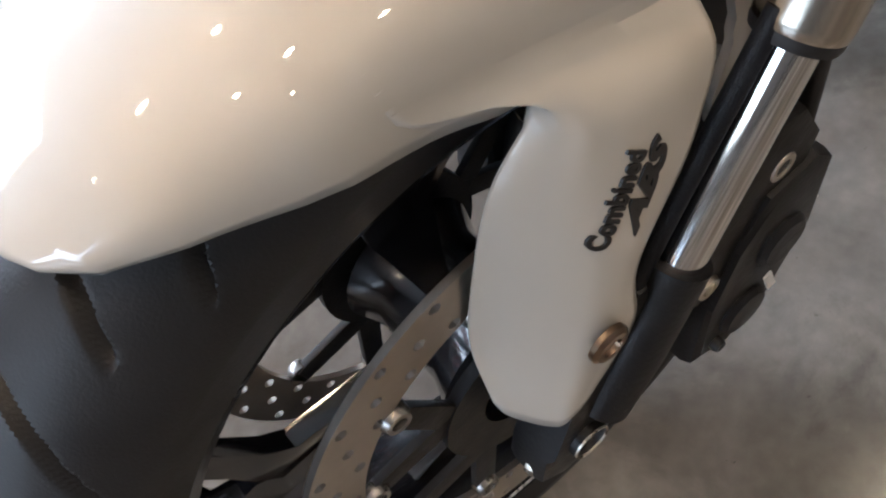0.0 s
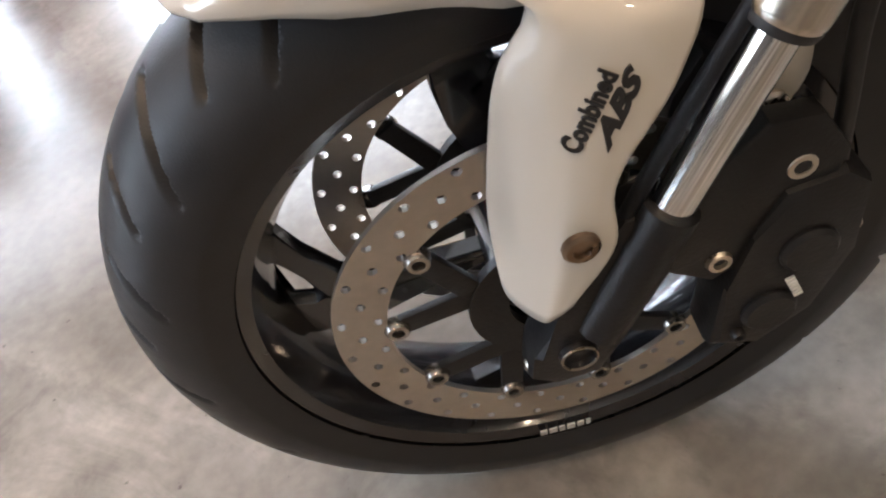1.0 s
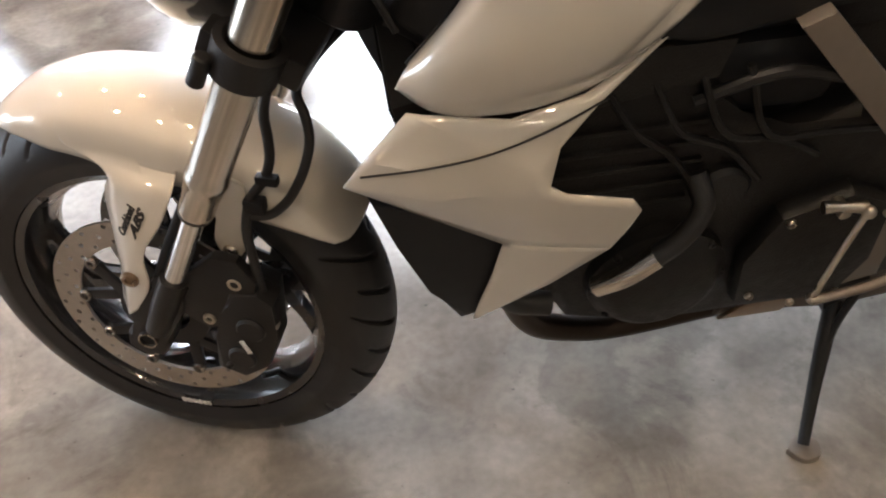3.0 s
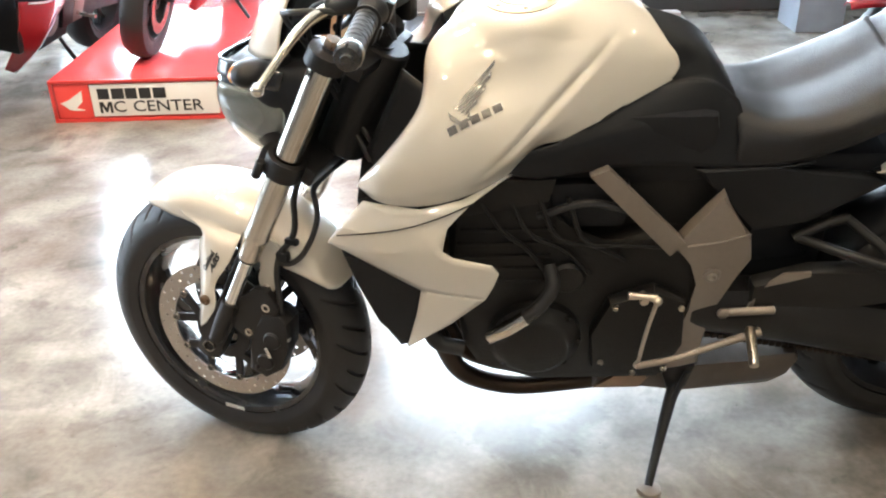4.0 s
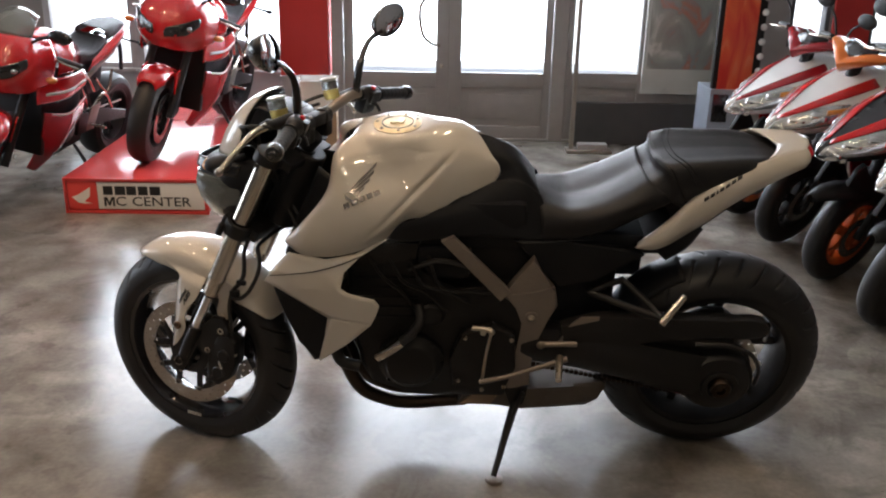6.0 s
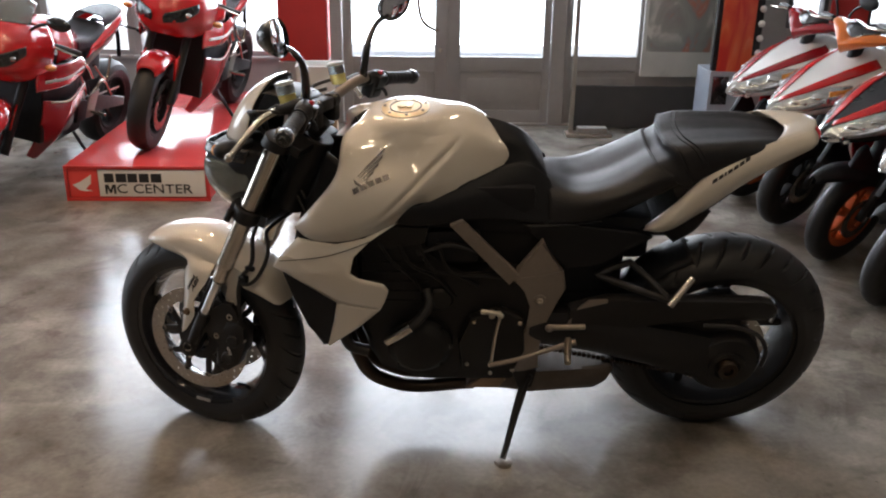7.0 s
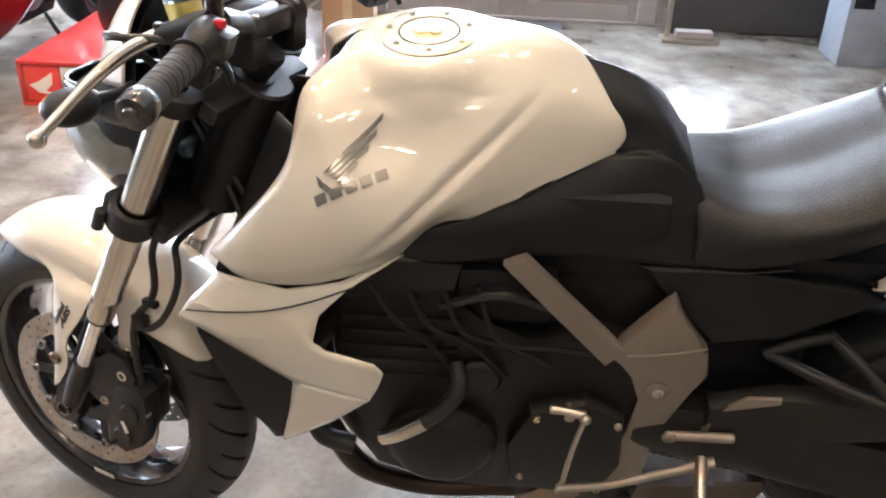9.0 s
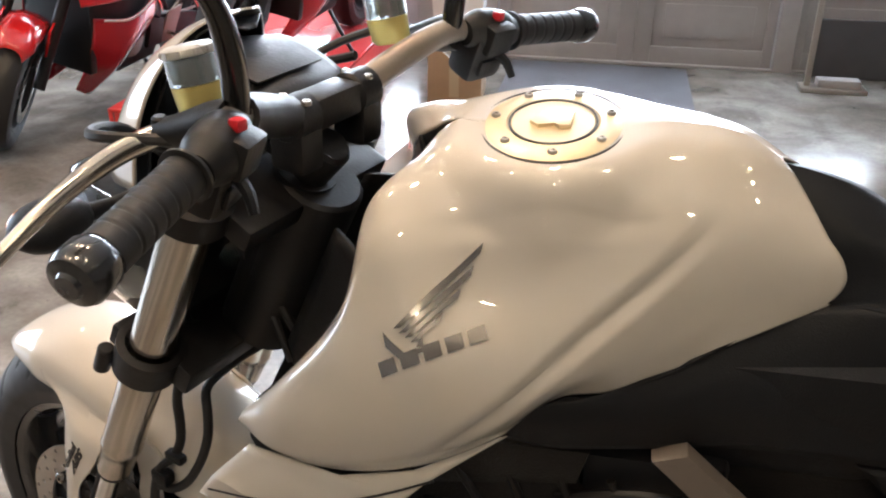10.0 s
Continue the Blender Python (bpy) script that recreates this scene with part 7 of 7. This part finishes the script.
    for s in (-1, 1):
        part("swingarm", plate([(0.85, 0.44), (1.1, 0.4), (1.42, 0.33), (1.42, 0.27), (1.1, 0.3), (0.85, 0.34)], s * 0.09, s * 0.125, 0.008), M_BLACK, b)
        part("swingarm_brace", tube([(0.95, s * 0.12, 0.42), (1.08, s * 0.125, 0.5), (1.22, s * 0.12, 0.38)], 0.011, 8, 14), M_FORK, b)
        part("seat_rail", tube([(0.78, s * 0.12, 0.6), (0.95, s * 0.125, 0.68), (1.2, s * 0.11, 0.76)], 0.013, 8, 12), M_ALU, b)
        part("pillion_peg_hanger", tube([(0.95, s * 0.13, 0.62), (1.08, s * 0.15, 0.52), (1.12, s * 0.15, 0.66)], 0.009, 8, 14), M_FORK, b)
        part("rear_signal_stalk", tube([(1.42, s * 0.06, 0.8), (1.5, s * 0.17, 0.78)], 0.008, 8, 4), M_PLASTIC, b)
    part("inner_mudguard", box((0.92, -0.09, 0.5), (1.12, 0.09, 0.76), 0.03), M_PLASTIC, b, "black plastic under the saddle")
    part("exhaust", tube([(0.5, 0.1, 0.25), (0.7, 0.12, 0.2), (0.95, 0.16, 0.26), (1.35, 0.18, 0.42)], [0.022, 0.025, 0.04, 0.05], 12, 20), M_EXHAUST, b, "steel exhaust")
    stand = tube([(0.74, -0.13, 0.24), (0.76, -0.2, 0.14), (0.77, -0.27, 0.058)], 0.011, 8, 10)
    part("side_stand", stand, M_BLACK, b, "black side stand, folded out")
    part("drive_chain", box((0.8, -0.105, 0.395), (1.38, -0.095, 0.405), 0.002), M_STEEL, b)
    part("licence_bracket", tube([(1.42, 0, 0.86), (1.52, 0, 0.7), (1.56, 0, 0.56)], 0.014, 8, 10), M_PLASTIC, b)
    return b


STAND = Matrix.Rotation(radians(11), 4, "X")
sport_bike(Matrix.Translation((-0.935, 2.43, 0.187)) @ Matrix.Rotation(radians(83), 4, "Z") @ STAND @ Matrix.Scale(0.94, 4), "glossy red faired sport motorcycle parked on the plinth", 6)
sport_bike(Matrix.Translation((-1.72, 2.07, 0.0)) @ Matrix.Rotation(radians(82), 4, "Z") @ Matrix.Scale(0.95, 4) @ STAND, "glossy red faired sport motorcycle standing on the floor", 30)


# ---- row of scooters ----
def scooter(m, label, cowl, stripe, bar, belly, rim_mat, guard_mat=M_PLASTIC):
    b = thing("scooter", m, label, "scooter", "row of parked scooters")
    F, R = Vector((0.15, 0, 0.235)), Vector((1.3, 0, 0.235))
    turned = Matrix.Translation((0.06, 0, 0)) @ Matrix.Rotation(radians(12), 4, RAKE) @ Matrix.Translation((-0.06, 0, 0))
    small_wheel(b, "front_wheel", F, 0.235, 0.085, 0.058, rim_mat, 5, 0.2, m=turned)
    small_wheel(b, "rear_wheel", R, 0.235, 0.09, 0.058, rim_mat, 5, 0.5)
    for s in (-1, 1):
        part("fork_leg", rod((0.14, s * 0.062, 0.235), (0.25, s * 0.062, 0.5), 0.017, 12, 0.002), M_BLACK, b, m=turned)
    part("brake_disc", drilled_disc(F, 0.06, 0.095, -0.05, 0.004, 20, 0.004), M_DARKCHROME, b, m=turned)
    part("caliper", plate([(0.18, 0.25), (0.24, 0.26), (0.24, 0.32), (0.19, 0.32)], -0.085, -0.045, 0.006), M_BLACK, b, m=turned)
    rows = []
    for t in np.linspace(150, 25, 22).tolist():
        rows.append([(0.13 + 0.262 * math.cos(radians(t)) - 0.1 * max(0.0, (t - 100) / 50), (0.02 + 0.05 * math.sin(radians(min(180, (150 - t) * 2.4)))) * q, 0.235 + (0.262 - 0.05 * abs(q) ** 2.2) * math.sin(radians(t)) + 0.12 * max(0.0, (t - 100) / 50)) for q in np.linspace(-1, 1, 9).tolist()])
    gb = bmesh.new()
    grid(gb, rows)
    part("front_mudguard", gb, guard_mat, b, "front mudguard", solid=0.003, m=turned)
    beak = surf([[(-0.13, 0, 0.6), (-0.07, -0.05, 0.6), (0.06, -0.11, 0.62), (0.22, -0.15, 0.66), (0.34, -0.17, 0.72)],
                 [(-0.138, 0, 0.612), (-0.065, -0.068, 0.624), (0.09, -0.15, 0.67), (0.26, -0.185, 0.73), (0.38, -0.19, 0.79)],
                 [(-0.125, 0, 0.64), (-0.04, -0.066, 0.672), (0.11, -0.14, 0.735), (0.28, -0.165, 0.79), (0.4, -0.17, 0.84)],
                 [(-0.09, 0, 0.67), (0.0, -0.042, 0.715), (0.14, -0.085, 0.785), (0.3, -0.1, 0.85), (0.4, -0.11, 0.885)],
                 [(-0.082, 0, 0.675), (0.01, 0, 0.722), (0.15, 0, 0.795), (0.3, 0, 0.86), (0.4, 0, 0.895)]], 24, 24, True)
    bmesh.ops.recalc_face_normals(beak, faces=beak.faces)
    cowl_skin = BVHTree.FromBMesh(beak)
    cw = part("front_cowl", beak, cowl, b, "pointed glossy front cowl", solid=0.004)
    for s in (-1, 1):
        k = np.array([1, -s, 1])
        lamp_l = surf([[np.array(q) * k for q in c] for c in ([(-0.135, -0.014, 0.612), (-0.06, -0.073, 0.626), (0.06, -0.143, 0.662), (0.16, -0.175, 0.7)], [(-0.132, -0.02, 0.632), (-0.05, -0.074, 0.655), (0.06, -0.14, 0.698), (0.165, -0.17, 0.726)], [(-0.112, -0.02, 0.653), (-0.02, -0.06, 0.697), (0.085, -0.112, 0.748), (0.17, -0.152, 0.765)])], 18, 10)
        head = part("headlamp", cling(lamp_l, cowl_skin, 0.004), M_LAMPGLASS, cw, "long clear headlamp lens", solid=0.003)
        for q0, wide in ((-0.1, 0.035), (-0.045, 0.05), (0.03, 0.06)):
            shard = surf([[np.array((x, y, z)) * k for x, y, z in c] for c in ([(q0, -0.05 - q0 * 0.6, 0.632 + q0 * 0.36), (q0 + wide, -0.09 - q0 * 0.4, 0.64 + (q0 + wide) * 0.36)], [(q0 + 0.02, -0.05 - q0 * 0.6, 0.665 + q0 * 0.42), (q0 + wide + 0.008, -0.09 - q0 * 0.4, 0.655 + (q0 + wide) * 0.42)])], 5, 4)
            part("reflector", cling(shard, cowl_skin, 0.0085), M_CHROME, head, "bright facet inside the lens", solid=0.002)
        amber = surf([[np.array(q) * k for q in c] for c in ([(0.07, -0.135, 0.708), (0.15, -0.165, 0.735)], [(0.075, -0.125, 0.728), (0.15, -0.158, 0.75)])], 6, 4)
        part("turn_signal", cling(amber, cowl_skin, 0.0085), M_AMBER, head, "amber signal in the lens", solid=0.002)
        st = surf([[np.array(q) * k for q in c] for c in ([(-0.1, -0.02, 0.664), (0.0, -0.066, 0.708), (0.15, -0.12, 0.775), (0.32, -0.145, 0.835)], [(-0.085, -0.008, 0.678), (0.01, -0.035, 0.724), (0.16, -0.075, 0.797), (0.32, -0.1, 0.862)])], 16, 6)
        part("cowl_stripe", cling(st, cowl_skin, 0.004), stripe, cw, "coloured stripe on the cowl", solid=0.003)
        dk = surf([[np.array(q) * k for q in c] for c in ([(0.2, -0.178, 0.735), (0.27, -0.186, 0.76), (0.34, -0.188, 0.785)], [(0.2, -0.176, 0.751), (0.27, -0.182, 0.777), (0.34, -0.184, 0.803)])], 10, 3)
        part("cowl_decal", cling(dk, cowl_skin, 0.0045), M_DECAL, cw, "dark decal bar", solid=0.003)
        wing = plate([(-0.02, 0.46), (0.03, 0.57), (0.06, 0.59), (0.1, 0.53), (0.16, 0.44), (0.08, 0.42)], s * 0.06, s * 0.085, 0.006)
        part("under_cowl_wing", wing, M_PLASTIC, b, "black fin below the cowl")
        sh = surf([[np.array(q) * k for q in c] for c in ([(0.2, -0.165, 0.66), (0.28, -0.205, 0.73), (0.34, -0.19, 0.82)], [(0.24, -0.17, 0.48), (0.34, -0.2, 0.52), (0.42, -0.19, 0.6)], [(0.3, -0.15, 0.3), (0.44, -0.17, 0.3), (0.6, -0.17, 0.34)])], 12, 14)
        part("leg_shield", sh, belly, b, "painted leg shield side", solid=0.004)
        body = surf([[np.array(q) * k for q in c] for c in ([(0.62, -0.16, 0.34), (0.9, -0.18, 0.38), (1.3, -0.14, 0.55), (1.6, -0.05, 0.72)], [(0.66, -0.16, 0.5), (0.95, -0.19, 0.55), (1.3, -0.17, 0.66), (1.64, -0.06, 0.78)], [(0.7, -0.12, 0.66), (0.95, -0.14, 0.69), (1.3, -0.13, 0.75), (1.62, -0.05, 0.82)])], 18, 12)
        part("body_panel", body, cowl, b, "painted rear body panel", solid=0.004)
        bs = surf([[np.array(q) * k for q in c] for c in ([(0.7, -0.18, 0.44), (1.0, -0.197, 0.5), (1.5, -0.12, 0.69)], [(0.7, -0.18, 0.5), (1.0, -0.198, 0.56), (1.5, -0.12, 0.73)])], 12, 3)
        part("body_stripe", bs, stripe, b, "coloured stripe on the body", solid=0.003)
        part("grip", rod((0.33, s * 0.22, 0.96), (0.38, s * 0.34, 0.945), 0.016, 12, 0.003), M_RUBBER, b)
        part("lever", tube([(0.3, s * 0.2, 0.965), (0.29, s * 0.27, 0.955), (0.32, s * 0.35, 0.94)], 0.006, 8, 10), M_FORK, b)
        ms = tube([(0.32, s * 0.19, 0.98), (0.31, s * 0.22, 1.06), (0.31, s * 0.27, 1.1)], 0.006, 8, 10)
        mir = part("mirror", ms, M_BLACK, b, "black mirror on a stalk")
        part("mirror_shell", ball((0.31, s * 0.3, 1.12), 0.055, (0.3, 1.1, 0.65)), M_BLACK, mir)
    hb = surf([[(0.2, 0, 0.865), (0.23, -0.05, 0.895), (0.31, -0.17, 0.945)], [(0.175, 0, 0.9), (0.21, -0.06, 0.925), (0.3, -0.19, 0.962)], [(0.23, 0, 0.93), (0.25, -0.06, 0.955), (0.32, -0.18, 0.978)], [(0.33, 0, 0.94), (0.34, -0.06, 0.96), (0.37, -0.17, 0.972)]], 16, 14, True)
    part("meter_hood", surf([[(0.235, 0, 0.935), (0.25, -0.05, 0.957), (0.3, -0.1, 0.972)], [(0.27, 0, 0.985), (0.285, -0.04, 0.99), (0.32, -0.085, 0.992)], [(0.34, 0, 0.975), (0.345, -0.04, 0.98), (0.36, -0.08, 0.982)]], 10, 10, True), M_BLACKGLOSS, b, "black meter hood", solid=0.003)
    part("handlebar_cover", hb, bar, b, "painted handlebar cover", solid=0.004)
    inner = surf([[(0.34, -0.19, 0.82), (0.36, 0, 0.86), (0.34, 0.19, 0.82)], [(0.42, -0.19, 0.6), (0.42, 0, 0.62), (0.42, 0.19, 0.6)], [(0.5, -0.17, 0.35), (0.5, 0, 0.35), (0.5, 0.17, 0.35)]], 12, 12)
    part("inner_shield", inner, M_PLASTIC, b, "black inner leg shield", solid=0.004)
    part("steering_column", rod((0.2, 0, 0.46), (0.31, 0, 0.95), 0.03, 12), M_BLACK, b)
    part("floorboard", box((0.44, -0.17, 0.27), (0.76, 0.17, 0.33), 0.015), M_PLASTIC, b, "black floorboard")
    seat = surf([[(0.66, -0.12, 0.68), (0.95, -0.14, 0.7), (1.45, -0.1, 0.8)], [(0.68, -0.11, 0.74), (0.95, -0.13, 0.755), (1.45, -0.09, 0.86)], [(0.68, 0, 0.755), (0.95, 0, 0.77), (1.45, 0, 0.875)]], 18, 10, True)
    part("seat", seat, M_VINYL, b, "black vinyl seat", solid=0.004)
    part("engine_unit", box((0.85, -0.1, 0.2), (1.3, 0.02, 0.36), 0.03), M_ENGINE, b)
    part("muffler", rod((1.0, 0.14, 0.26), (1.5, 0.16, 0.36), 0.05, 16, 0.01), M_BLACK, b)
    part("under_body", box((0.62, -0.13, 0.36), (1.35, 0.13, 0.62), 0.04), M_PLASTIC, b)
    part("side_stand", tube([(0.6, -0.12, 0.25), (0.62, -0.19, 0.12), (0.63, -0.25, 0.048)], 0.009, 8, 8), M_BLACK, b)
    return b


def parked(x, y, turn):
    return Matrix.Translation((x, y, 0)) @ Matrix.Rotation(radians(turn), 4, "Z") @ Matrix.Rotation(radians(9), 4, "X")


scooter(parked(2.2, 2.2, 20), "white and red scooter with orange wheels in the row", M_WHITEPAINT, M_DARKRED, M_DARKRED, M_REDBIKE, M_RIMORANGE, M_DARKRED)
scooter(parked(2.24, 1.74, 21), "white, red and orange scooter with an orange bar cover", M_WHITEPAINT, M_REDBIKE, M_ORANGE, M_WHITEPAINT, M_BLACK)
scooter(parked(2.28, 1.25, 20), "black and red scooter with orange wheels in the row", M_BLACKGLOSS, M_REDBIKE, M_BLACKGLOSS, M_DARKRED, M_RIMORANGE)
scooter(parked(2.3, 0.76, 21), "white and red scooter with black wheels in the row", M_WHITEPAINT, M_REDBIKE, M_DARKRED, M_REDBIKE, M_BLACK)
